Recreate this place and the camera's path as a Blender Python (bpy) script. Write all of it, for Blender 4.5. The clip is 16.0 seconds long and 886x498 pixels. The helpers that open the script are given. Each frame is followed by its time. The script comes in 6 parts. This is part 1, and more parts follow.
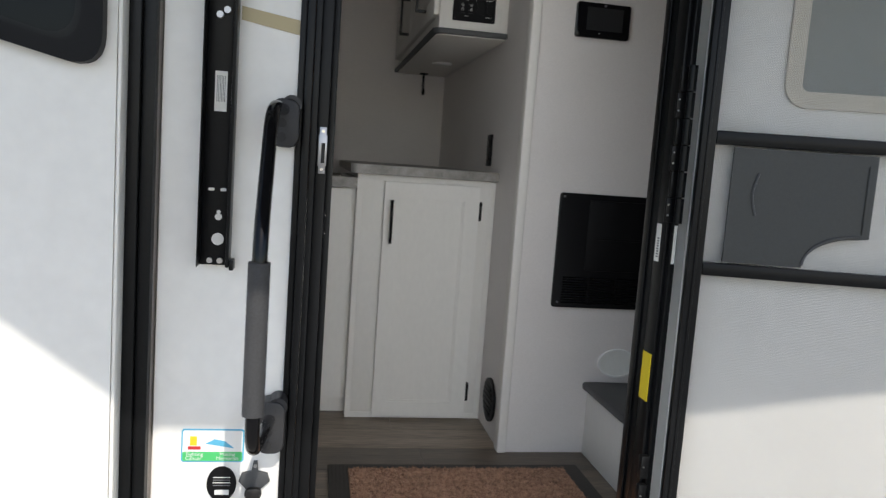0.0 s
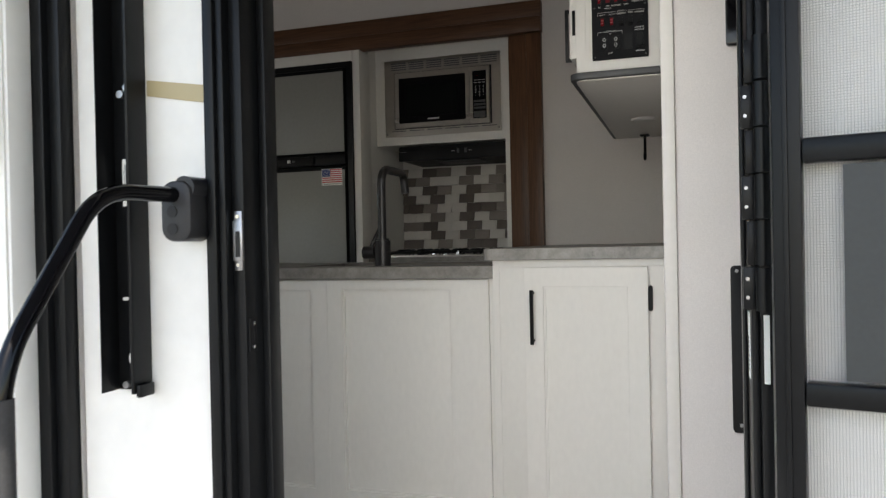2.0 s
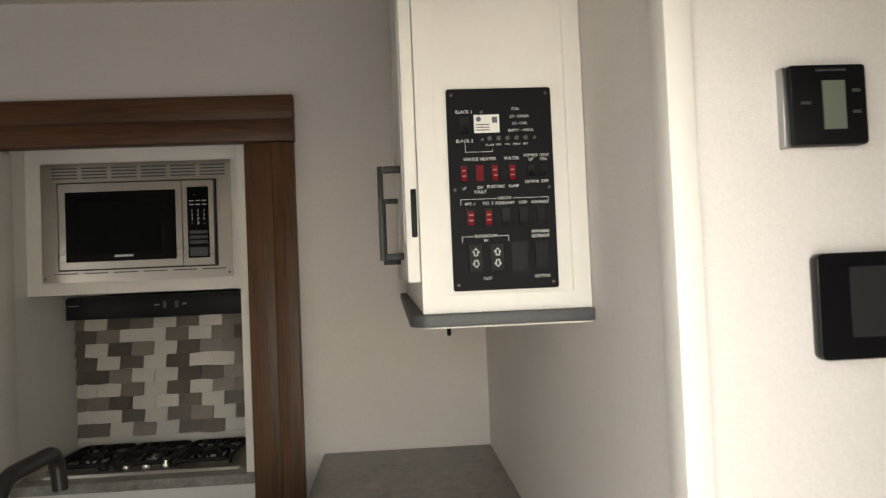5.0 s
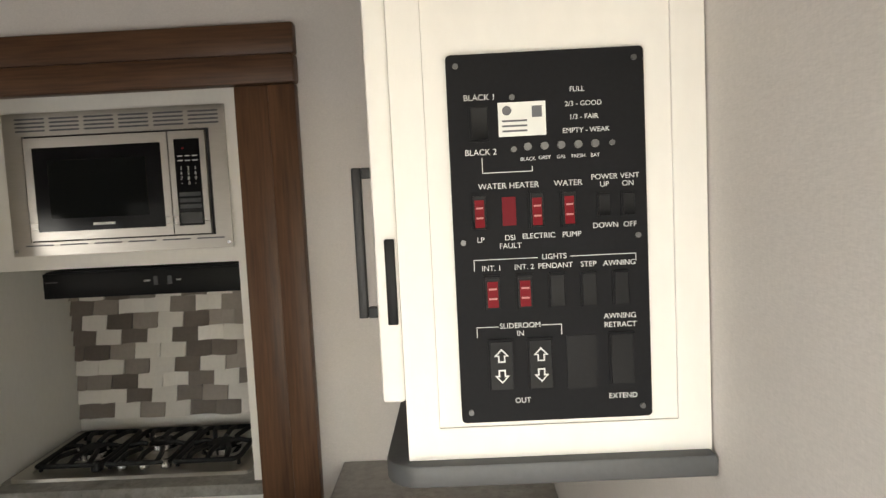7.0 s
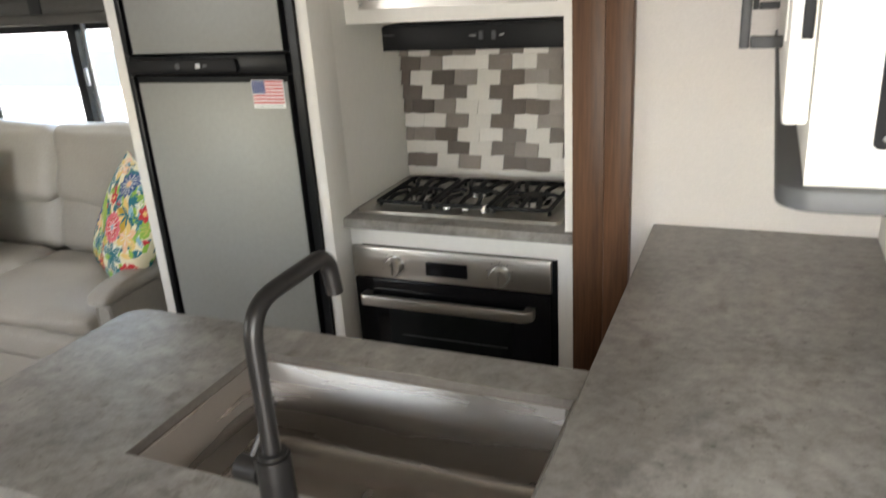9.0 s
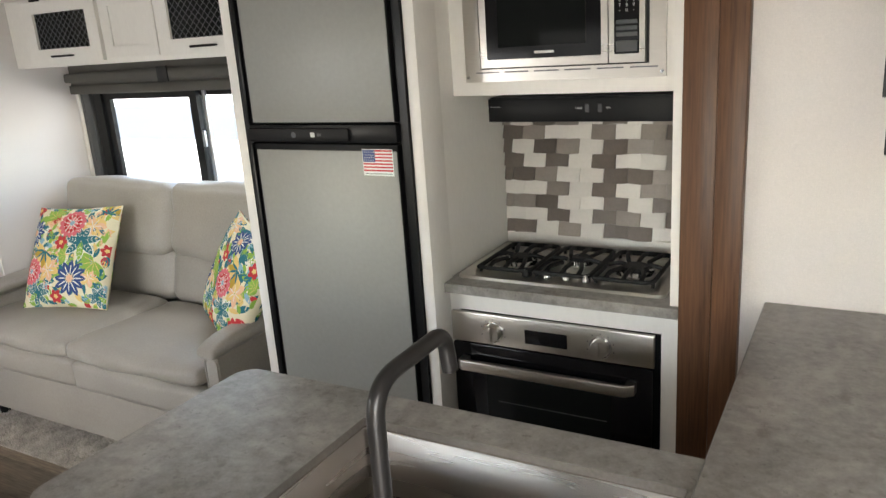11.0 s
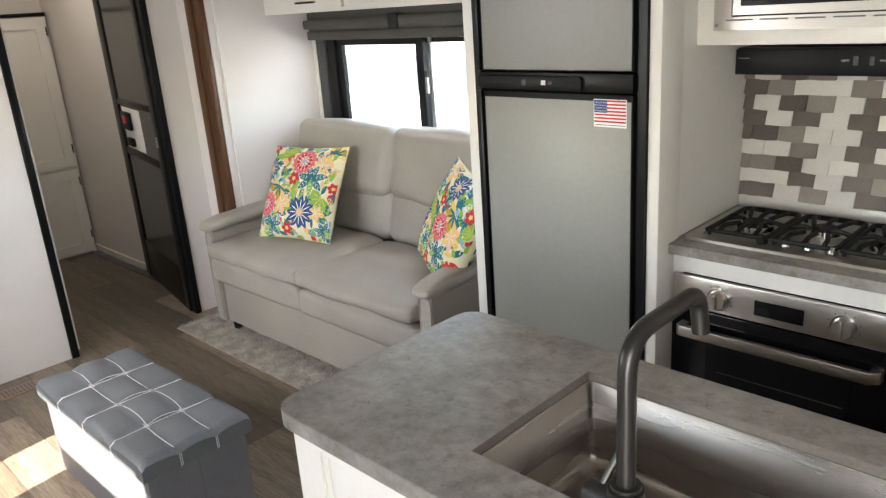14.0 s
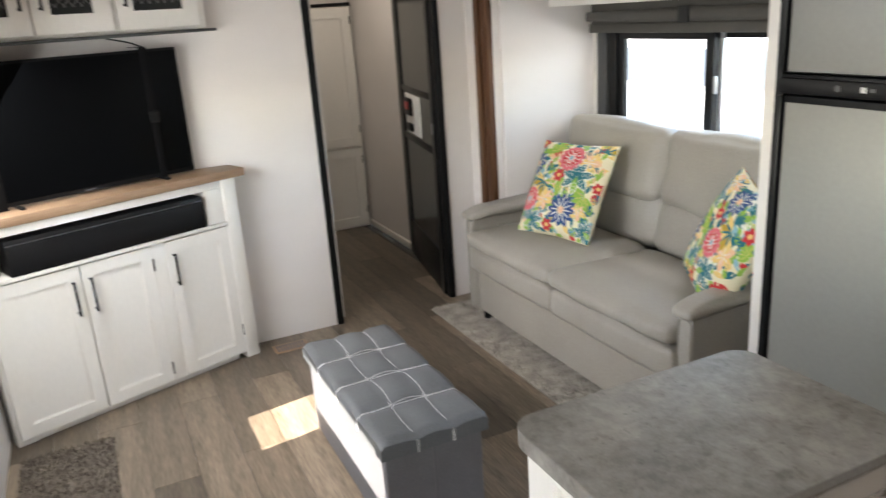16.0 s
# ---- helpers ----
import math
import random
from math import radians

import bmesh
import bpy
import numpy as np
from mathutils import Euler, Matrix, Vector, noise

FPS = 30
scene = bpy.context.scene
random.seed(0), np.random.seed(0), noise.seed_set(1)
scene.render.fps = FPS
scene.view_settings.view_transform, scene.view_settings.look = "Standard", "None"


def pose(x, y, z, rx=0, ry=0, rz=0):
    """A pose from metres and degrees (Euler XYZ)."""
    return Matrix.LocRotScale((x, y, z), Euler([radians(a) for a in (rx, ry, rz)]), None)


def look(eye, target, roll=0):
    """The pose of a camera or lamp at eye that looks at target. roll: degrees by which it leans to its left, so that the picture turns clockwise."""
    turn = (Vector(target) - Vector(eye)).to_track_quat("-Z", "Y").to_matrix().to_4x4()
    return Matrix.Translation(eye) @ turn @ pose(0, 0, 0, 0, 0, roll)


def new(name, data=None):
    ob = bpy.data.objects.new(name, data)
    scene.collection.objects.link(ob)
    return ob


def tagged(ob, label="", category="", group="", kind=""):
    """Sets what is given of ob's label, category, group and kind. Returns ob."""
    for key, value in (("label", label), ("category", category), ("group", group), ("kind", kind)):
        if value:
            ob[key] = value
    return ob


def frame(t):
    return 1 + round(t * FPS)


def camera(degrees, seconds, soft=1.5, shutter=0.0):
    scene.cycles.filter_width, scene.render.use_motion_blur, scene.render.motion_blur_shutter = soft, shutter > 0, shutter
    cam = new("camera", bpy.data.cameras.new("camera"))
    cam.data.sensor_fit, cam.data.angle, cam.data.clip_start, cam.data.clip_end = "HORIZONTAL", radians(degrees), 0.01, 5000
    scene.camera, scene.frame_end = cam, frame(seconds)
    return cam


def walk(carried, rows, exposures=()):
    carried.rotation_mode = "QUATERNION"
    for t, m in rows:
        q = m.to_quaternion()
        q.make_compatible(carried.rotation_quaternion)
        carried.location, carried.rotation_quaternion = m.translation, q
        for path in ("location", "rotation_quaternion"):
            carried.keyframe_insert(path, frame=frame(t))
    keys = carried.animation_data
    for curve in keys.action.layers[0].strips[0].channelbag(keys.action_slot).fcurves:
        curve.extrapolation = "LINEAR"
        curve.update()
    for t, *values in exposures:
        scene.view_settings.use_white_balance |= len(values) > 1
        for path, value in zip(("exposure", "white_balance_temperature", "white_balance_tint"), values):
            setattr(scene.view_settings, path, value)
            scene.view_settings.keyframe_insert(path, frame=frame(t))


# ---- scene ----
cam = camera(60.9, 16.0, soft=1.3, shutter=0.35)
PATH = [
    (0, (0.191, 0.862, 0.965), (0.535, 2.819, 0.738), 4.1),
    (0.5, (0.479, 0.908, 0.969), (0.468, 2.895, 0.74), 2.2),
    (1, (0.628, 1.1, 0.921), (0.325, 3.069, 0.737), 1.3),
    (1.5, (0.834, 1.271, 0.904), (0.281, 3.191, 0.808), 0.4),
    (2, (0.9, 1.404, 0.962), (0.282, 3.306, 0.946), -1.2),
    (2.5, (0.757, 1.533, 0.973), (0.313, 3.483, 0.995), -3.3),
    (3, (0.649, 1.698, 0.988), (0.45, 3.688, 1.009), -2.3),
    (3.5, (0.631, 2.004, 1.075), (0.603, 4.003, 1.134), -1.4),
    (4, (0.638, 2.226, 1.253), (0.635, 4.225, 1.295), -1.2),
    (4.5, (0.586, 2.38, 1.395), (0.634, 4.378, 1.487), -2.7),
    (5, (0.559, 2.504, 1.505), (0.695, 4.499, 1.569), -2.4),
    (5.2, (0.559, 2.574, 1.521), (0.689, 4.569, 1.579), -2.7),
    (7.5, (0.664, 3.025, 1.692), (0.454, 4.992, 1.403), -3.1),
    (8, (0.647, 3.016, 1.666), (0.182, 4.914, 1.243), -3.7),
    (8.5, (0.585, 2.976, 1.64), (-0.056, 4.78, 1.061), -3.7),
    (9, (0.566, 2.958, 1.629), (-0.186, 4.675, 0.933), -3.8),
    (9.2, (0.555, 2.936, 1.617), (-0.226, 4.611, 0.853), -3.8),
    (11.5, (0.518, 2.924, 1.717), (-0.457, 4.599, 1.223), -3.9),
    (11.8, (0.515, 2.896, 1.731), (-0.457, 4.578, 1.252), -3.9),
    (12, (0.515, 2.929, 1.714), (-0.48, 4.597, 1.238), -3.7),
    (12.5, (0.465, 2.898, 1.671), (-0.662, 4.464, 1.143), -3.1),
    (13, (0.431, 2.884, 1.67), (-0.865, 4.287, 1.076), -4.0),
    (13.5, (0.427, 2.888, 1.669), (-0.909, 4.245, 1.057), -4.2),
    (14, (0.429, 2.884, 1.668), (-0.917, 4.224, 1.041), -4.1),
    (14.5, (0.427, 2.892, 1.656), (-0.96, 4.175, 1.0), -4.2),
    (15, (0.434, 2.886, 1.67), (-1.109, 3.999, 1.054), -4.5),
    (15.5, (0.389, 2.916, 1.659), (-1.248, 3.89, 1.049), -3.8),
    (15.8, (0.339, 2.93, 1.659), (-1.338, 3.834, 1.05), -3.4),
    (16, (0.324, 2.957, 1.676), (-1.41, 3.75, 1.071), -3.9),
]
EXPOSURES = [(0.0, 0.72, 6650, 10), (1.0, 1.15, 6850, 10), (2.0, 1.58, 6900, 10), (3.0, 1.82, 7150, 10), (3.5, 2.1, 7350, 10), (4.0, 2.15, 7250, 10), (4.5, 2.45, 7550, 10), (5.0, 2.5, 7600, 10), (7.5, 3.05, 7400, 10), (8.0, 3.25, 7200, 10), (9.0, 3.75, 7050, 10), (12.0, 3.85, 7000, 10), (13.5, 3.96, 6950, 10), (16.0, 3.92, 6950, 10)]
walk(cam, [(t, look(eye, target, roll)) for t, eye, target, roll in PATH], EXPOSURES)
SHARED = {}
# ---------- light ----------
SUN_WAY = Vector((-0.17, 1.0, -0.95)).normalized()
world = bpy.data.worlds.new("world")
scene.world = world
world.use_nodes = True
wn = world.node_tree
sky = wn.nodes.new("ShaderNodeTexSky")
sky.sky_type, sky.sun_disc = "NISHITA", False
sky.sun_elevation = math.asin(-SUN_WAY.z)
sky.sun_rotation = math.atan2(-SUN_WAY.x, -SUN_WAY.y)
wn.links.new(sky.outputs[0], wn.nodes["Background"].inputs[0])
wn.nodes["Background"].inputs[1].default_value = 0.13

sun = new("sun", bpy.data.lights.new("sun", "SUN"))
sun.data.energy, sun.data.angle, sun.data.color = 2.1, radians(0.5), (1.0, 0.95, 0.87)
sun.matrix_world = look((0, 0, 12), Vector((0, 0, 12)) + SUN_WAY)


def area(name, eye, target, sx, sy, watts, colour):
    lamp = new(name, bpy.data.lights.new(name, "AREA"))
    lamp.data.shape, lamp.data.size, lamp.data.size_y = "RECTANGLE", sx, sy
    lamp.data.energy, lamp.data.color = watts, colour
    lamp.matrix_world = look(eye, target)
    return lamp


DAY = (0.93, 0.97, 1.0)
area("window_daylight", (-2.33, 5.60, 1.482), (-2.33, 4.7, 0.75), 1.45, 0.035, 0.40, DAY)
door_sky = area("door_daylight", (0.575, 2.515, 1.0), (0.54, 3.4, 0.42), 0.70, 1.80, 1.5, DAY)
door_sky.data.spread = radians(168)
# added lamp for the unseen south openings, it lifts the sofa front
area("window_daylight", (-2.55, 2.60, 1.35), (-2.55, 4.0, 0.25), 1.7, 0.6, 2.1, DAY)
area("window_daylight", (-0.95, 2.60, 1.35), (-0.95, 4.0, 1.1), 0.8, 0.6, 0.13, DAY)
PUCK = (1.0, 0.93, 0.84)
for px, py, pw in ((-4.6, 4.5, 0.38),):
    p = new("ceiling_lamp_light", bpy.data.lights.new("ceiling_lamp_light", "AREA"))
    p.data.shape, p.data.size, p.data.energy, p.data.color = "DISK", 0.14, pw, PUCK
    p.matrix_world = pose(px, py, 2.405)

# ---------- materials ----------


def mat(name, col, rough=0.5, metal=0.0, var=0.06, scale=6.0, grain=60.0, bump=0.05, stretch=(1, 1, 1), spec=0.5, rand=0.0, col2=None, coat=0.0):
    """A painted or plain surface: stains at one scale, grain and relief at another."""
    m = bpy.data.materials.new(name)
    m.use_nodes = True
    t = m.node_tree
    b = t.nodes["Principled BSDF"]
    b.inputs["Roughness"].default_value, b.inputs["Metallic"].default_value = rough, metal
    b.inputs["Specular IOR Level"].default_value = spec
    b.inputs["Coat Weight"].default_value = coat
    co = t.nodes.new("ShaderNodeTexCoord")
    mp = t.nodes.new("ShaderNodeMapping")
    mp.inputs["Scale"].default_value = stretch
    t.links.new(co.outputs["Object"], mp.inputs[0])
    n1, n2 = t.nodes.new("ShaderNodeTexNoise"), t.nodes.new("ShaderNodeTexNoise")
    n1.inputs["Scale"].default_value, n1.inputs["Detail"].default_value = scale, 5
    n2.inputs["Scale"].default_value, n2.inputs["Detail"].default_value = grain, 4
    for n in (n1, n2):
        t.links.new(mp.outputs[0], n.inputs["Vector"])
    mix = t.nodes.new("ShaderNodeMath")
    mix.operation = "ADD"
    t.links.new(n1.outputs[0], mix.inputs[0])
    t.links.new(n2.outputs[0], mix.inputs[1])
    half = t.nodes.new("ShaderNodeMath")
    half.operation = "MULTIPLY"
    half.inputs[1].default_value = 0.5
    t.links.new(mix.outputs[0], half.inputs[0])
    ramp = t.nodes.new("ShaderNodeValToRGB")
    c = Vector(col)
    lo, hi = (c * (1 - 2 * var), c * (1 + 2 * var)) if col2 is None else (c, Vector(col2))
    ramp.color_ramp.elements[0].position, ramp.color_ramp.elements[1].position = 0.32, 0.68
    ramp.color_ramp.elements[0].color = (*[max(0, v) for v in lo], 1)
    ramp.color_ramp.elements[1].color = (*[min(0.95, v) for v in hi], 1)
    t.links.new(half.outputs[0], ramp.inputs[0])
    out = ramp.outputs[0]
    if rand:
        info = t.nodes.new("ShaderNodeObjectInfo")
        mr = t.nodes.new("ShaderNodeMapRange")
        mr.inputs["To Min"].default_value, mr.inputs["To Max"].default_value = 1 - rand, 1 + rand
        t.links.new(info.outputs["Random"], mr.inputs[0])
        hsv = t.nodes.new("ShaderNodeHueSaturation")
        t.links.new(out, hsv.inputs["Color"])
        t.links.new(mr.outputs[0], hsv.inputs["Value"])
        out = hsv.outputs[0]
    t.links.new(out, b.inputs["Base Color"])
    rr = t.nodes.new("ShaderNodeMapRange")
    rr.inputs["To Min"].default_value, rr.inputs["To Max"].default_value = max(0.03, rough - 0.08), min(1, rough + 0.08)
    t.links.new(n1.outputs[0], rr.inputs[0])
    t.links.new(rr.outputs[0], b.inputs["Roughness"])
    if bump:
        bp = t.nodes.new("ShaderNodeBump")
        bp.inputs["Strength"].default_value, bp.inputs["Distance"].default_value = bump, 0.004
        t.links.new(half.outputs[0], bp.inputs["Height"])
        t.links.new(bp.outputs[0], b.inputs["Normal"])
    return m


def glass(name, tint, alpha_rough=0.02):
    m = bpy.data.materials.new(name)
    m.use_nodes = True
    b = m.node_tree.nodes["Principled BSDF"]
    b.inputs["Base Color"].default_value = (*tint, 1)
    b.inputs["Roughness"].default_value, b.inputs["Transmission Weight"].default_value = alpha_rough, 1.0
    b.inputs["IOR"].default_value = 1.1
    return m


def plain(name, col, rough=0.4, metal=0.0, emit=0.0):
    m = bpy.data.materials.new(name)
    m.use_nodes = True
    b = m.node_tree.nodes["Principled BSDF"]
    b.inputs["Base Color"].default_value = (*col, 1)
    b.inputs["Roughness"].default_value, b.inputs["Metallic"].default_value = rough, metal
    if emit:
        b.inputs["Emission Color"].default_value, b.inputs["Emission Strength"].default_value = (*col, 1), emit
    return m


M_WALL = mat("linen_wall_panel", (0.70, 0.66, 0.635), 0.62, var=0.022, scale=3, grain=230, bump=0.16, stretch=(0.8, 0.8, 1.8), spec=0.3)


def weave(m, amount=0.035):
    """Linen-look print: short threads along and across, at the size of coarse cloth."""
    t = m.node_tree
    b = t.nodes["Principled BSDF"]
    co = [k for k in t.nodes if k.type == "TEX_COORD"][0]
    base = b.inputs["Base Color"].links[0].from_socket
    for stretch in ((150, 150, 1150), (1150, 1150, 150)):
        mp = t.nodes.new("ShaderNodeMapping")
        mp.inputs["Scale"].default_value = stretch
        t.links.new(co.outputs["Object"], mp.inputs[0])
        n = t.nodes.new("ShaderNodeTexNoise")
        n.inputs["Scale"].default_value, n.inputs["Detail"].default_value = 1.0, 2
        t.links.new(mp.outputs[0], n.inputs["Vector"])
        r = t.nodes.new("ShaderNodeMapRange")
        r.inputs["From Min"].default_value, r.inputs["From Max"].default_value = 0.3, 0.7
        r.inputs["To Min"].default_value, r.inputs["To Max"].default_value = 1 - amount, 1 + amount
        t.links.new(n.outputs[0], r.inputs[0])
        hsv = t.nodes.new("ShaderNodeHueSaturation")
        t.links.new(base, hsv.inputs["Color"])
        t.links.new(r.outputs[0], hsv.inputs["Value"])
        base = hsv.outputs[0]
    t.links.new(base, b.inputs["Base Color"])


weave(M_WALL)
M_GEL = mat("white_fibreglass", (0.78, 0.77, 0.74), 0.34, var=0.025, scale=2.0, grain=25, bump=0.02)
M_CAB = mat("white_cabinet_paint", (0.77, 0.746, 0.705), 0.50, var=0.016, scale=4, grain=70, bump=0.02, stretch=(1, 1, 0.5), spec=0.3)
M_TRIMW = mat("white_vinyl_trim", (0.74, 0.71, 0.67), 0.6, var=0.015, scale=4, bump=0.02, spec=0.2)
M_CEIL = mat("ceiling_vinyl", (0.74, 0.71, 0.66), 0.7, var=0.03, scale=4, grain=80, bump=0.06)
M_BLACK = mat("black_powder_coat", (0.006, 0.0065, 0.0072), 0.34, var=0.12, scale=9, grain=140, bump=0.05, spec=0.2)
M_BLACKM = mat("black_matt_plastic", (0.006, 0.006, 0.0068), 0.45, var=0.1, scale=12, grain=200, bump=0.08, spec=0.16)
M_PANEL = mat("charcoal_switch_plate", (0.010, 0.010, 0.0115), 0.6, var=0.06, scale=9, grain=260, bump=0.06, spec=0.10)
M_GREYP = mat("dark_grey_plastic", (0.055, 0.057, 0.060), 0.5, var=0.06, scale=7, grain=160, bump=0.08)
M_SLIDE = mat("slate_plastic", (0.030, 0.034, 0.035), 0.5, var=0.06, scale=7, grain=160, bump=0.08)
M_PALESHADE = mat("pale_grey_shade_cloth", (0.30, 0.315, 0.305), 0.8, var=0.03, scale=3, grain=200, bump=0.1)
M_BRACKET = mat("charcoal_moulded_plastic", (0.026, 0.026, 0.028), 0.45, var=0.08, scale=9, grain=220, bump=0.1, spec=0.35)
M_FOAM = mat("charcoal_foam_grip", (0.045, 0.045, 0.047), 0.8, var=0.1, scale=20, grain=250, bump=0.3)
M_PIANO = plain("gloss_black", (0.004, 0.004, 0.005), 0.10)
M_PIANO.node_tree.nodes["Principled BSDF"].inputs["Specular IOR Level"].default_value = 0.25
M_SCREEN = plain("dark_screen", (0.020, 0.021, 0.022), 0.12)
M_BROWN = mat("walnut_wrap_trim", (0.058, 0.0265, 0.0135), 0.42, scale=4, grain=24, bump=0.1, stretch=(7, 7, 0.35), col2=(0.142, 0.067, 0.034), spec=0.28)
M_BROWNH = mat("walnut_wrap_header", (0.058, 0.0265, 0.0135), 0.4, scale=4, grain=24, bump=0.1, stretch=(0.35, 7, 7), col2=(0.142, 0.067, 0.034), spec=0.28)
M_OAK = mat("light_oak_top", (0.19, 0.115, 0.068), 0.5, scale=5, grain=30, bump=0.1, stretch=(0.5, 0.5, 6), col2=(0.32, 0.205, 0.13))
M_FLOOR = mat("vinyl_wood_plank", (0.068, 0.051, 0.037), 0.40, scale=3.0, grain=22, bump=0.12, stretch=(0.55, 6, 1), col2=(0.262, 0.206, 0.152), rand=0.42)
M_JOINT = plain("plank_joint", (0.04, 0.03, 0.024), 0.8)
M_STEEL = mat("brushed_steel", (0.52, 0.49, 0.45), 0.30, metal=1.0, var=0.04, scale=2, grain=90, bump=0.03, stretch=(0.3, 8, 8))
M_SINK = mat("satin_sink_steel", (0.415, 0.388, 0.362), 0.28, metal=1.0, var=0.02, scale=3.0, grain=220, bump=0.0, stretch=(0.4, 0.4, 4))
M_CUT = mat("dark_laminate_core", (0.14, 0.122, 0.108), 0.6, var=0.12, scale=12, grain=120, bump=0.1)
M_SINKRIM = plain("bright_sink_rim", (0.72, 0.68, 0.64), 0.22, 1.0)
M_CHROME = plain("chrome", (0.55, 0.55, 0.55), 0.16, 1.0)
M_GUN = mat("gunmetal_faucet", (0.035, 0.033, 0.033), 0.34, metal=0.6, var=0.05, scale=6, bump=0.02)
M_FRIDGE = mat("grey_fridge_panel", (0.275, 0.275, 0.258), 0.46, var=0.03, scale=2.5, grain=60, bump=0.006, metal=0.10)
M_GLASS = glass("clear_glass", (0.97, 0.985, 0.98))
M_DGLASS = plain("smoked_glass", (0.006, 0.007, 0.007), 0.06)
M_DGLASS.node_tree.nodes["Principled BSDF"].inputs["Specular IOR Level"].default_value = 0.14
M_TV = plain("television_glass", (0.0022, 0.0024, 0.0028), 0.10)
M_TV.node_tree.nodes["Principled BSDF"].inputs["Specular IOR Level"].default_value = 0.05
M_WEB = mat("black_webbing", (0.004, 0.004, 0.0045), 0.8, var=0.1, grain=400, bump=0.3, spec=0.1)
M_DOORGLASS = plain("black_gloss_panel", (0.020, 0.022, 0.024), 0.16)
M_IRON = mat("cast_iron", (0.010, 0.010, 0.0105), 0.55, var=0.1, bump=0.2, spec=0.25)
M_WHITE = plain("white_plastic", (0.80, 0.80, 0.78), 0.4)
M_PRINT = plain("white_print", (0.66, 0.66, 0.64), 0.6)
M_STEELD = plain("dull_dark_nickel", (0.10, 0.10, 0.10), 0.45, 1.0)
M_PAPER = mat("white_label_paper", (0.76, 0.76, 0.72), 0.7, var=0.02)
M_INK = plain("grey_ink", (0.12, 0.12, 0.13), 0.7)
M_REDLIT = plain("lit_red_rocker", (0.16, 0.003, 0.008), 0.5, emit=0.004)
M_REDLIT.node_tree.nodes["Principled BSDF"].inputs["Specular IOR Level"].default_value = 0.12
# pale red for the highlights painted on the rocker lenses
M_REDPALE = plain("pale_red_highlight", (0.50, 0.16, 0.16), 0.4)
M_REDFLAT = plain("dull_red_lens", (0.14, 0.010, 0.016), 0.6)
M_REDFLAT.node_tree.nodes["Principled BSDF"].inputs["Specular IOR Level"].default_value = 0.12
M_RED = plain("red_plastic", (0.55, 0.03, 0.03), 0.35)
M_YELLOW = plain("yellow_sticker", (0.72, 0.55, 0.02), 0.5)
M_GREEN = plain("green_print", (0.07, 0.50, 0.15), 0.5)
M_BLUE = plain("blue_print", (0.10, 0.42, 0.62), 0.5)
M_FLAGR = plain("flag_red", (0.56, 0.03, 0.05), 0.5)
M_FLAGB = plain("flag_blue", (0.03, 0.05, 0.20), 0.5)
M_GOLD = plain("tan_stripe_vinyl", (0.42, 0.35, 0.20), 0.4)
M_BEIGE = mat("beige_window_trim", (0.62, 0.58, 0.50), 0.5, var=0.02)
M_LCD = plain("lcd_grey_green", (0.13, 0.15, 0.115), 0.3)
M_SHADE = mat("charcoal_roman_shade", (0.075, 0.070, 0.062), 0.85, var=0.08, scale=10, grain=220, bump=0.3)
M_SOFA = mat("taupe_grey_leatherette", (0.325, 0.302, 0.268), 0.46, var=0.06, scale=4, grain=150, bump=0.22)
M_SEAM = plain("sofa_seam_thread", (0.20, 0.18, 0.16), 0.8)
M_OTTO = mat("grey_faux_leather", (0.105, 0.114, 0.124), 0.48, var=0.12, scale=6, grain=180, bump=0.25)
M_OTTOB = mat("grey_faux_leather_side", (0.13, 0.13, 0.145), 0.55, var=0.08, scale=6, grain=180, bump=0.25)
M_STITCH = plain("pale_stitching", (0.62, 0.63, 0.64), 0.8)
M_RUG = mat("taupe_shag", (0.19, 0.17, 0.15), 0.95, scale=14, grain=160, bump=0.8, col2=(0.55, 0.51, 0.46))
M_RUGB = mat("brown_grey_shag", (0.060, 0.048, 0.038), 0.95, scale=14, grain=160, bump=0.8, col2=(0.20, 0.165, 0.135))
M_COIR = mat("brown_coir", (0.10, 0.052, 0.034), 0.95, scale=70, grain=300, bump=1.0, col2=(0.66, 0.40, 0.26))
M_MATEDGE = mat("dark_mat_border", (0.05, 0.045, 0.04), 0.8, var=0.1, grain=120, bump=0.3)
M_SAND = mat("pale_gravel", (0.29, 0.275, 0.245), 0.9, scale=3, grain=60, bump=0.5, col2=(0.43, 0.41, 0.375))
M_ROAD = mat("worn_asphalt", (0.055, 0.058, 0.062), 0.85, var=0.12, scale=0.6, grain=40, bump=0.3)
M_AWN = mat("awning_fabric", (0.13, 0.13, 0.13), 0.8, var=0.05, scale=2, bump=0.1)
M_CLOTH = mat("white_pillow_cloth", (0.78, 0.71, 0.50), 0.85, var=0.04, scale=9, grain=300, bump=0.2)
M_NICKEL = plain("satin_nickel", (0.40, 0.40, 0.41), 0.34, 1.0)
M_RUBBER = mat("black_rubber", (0.012, 0.012, 0.012), 0.7, bump=0.1)


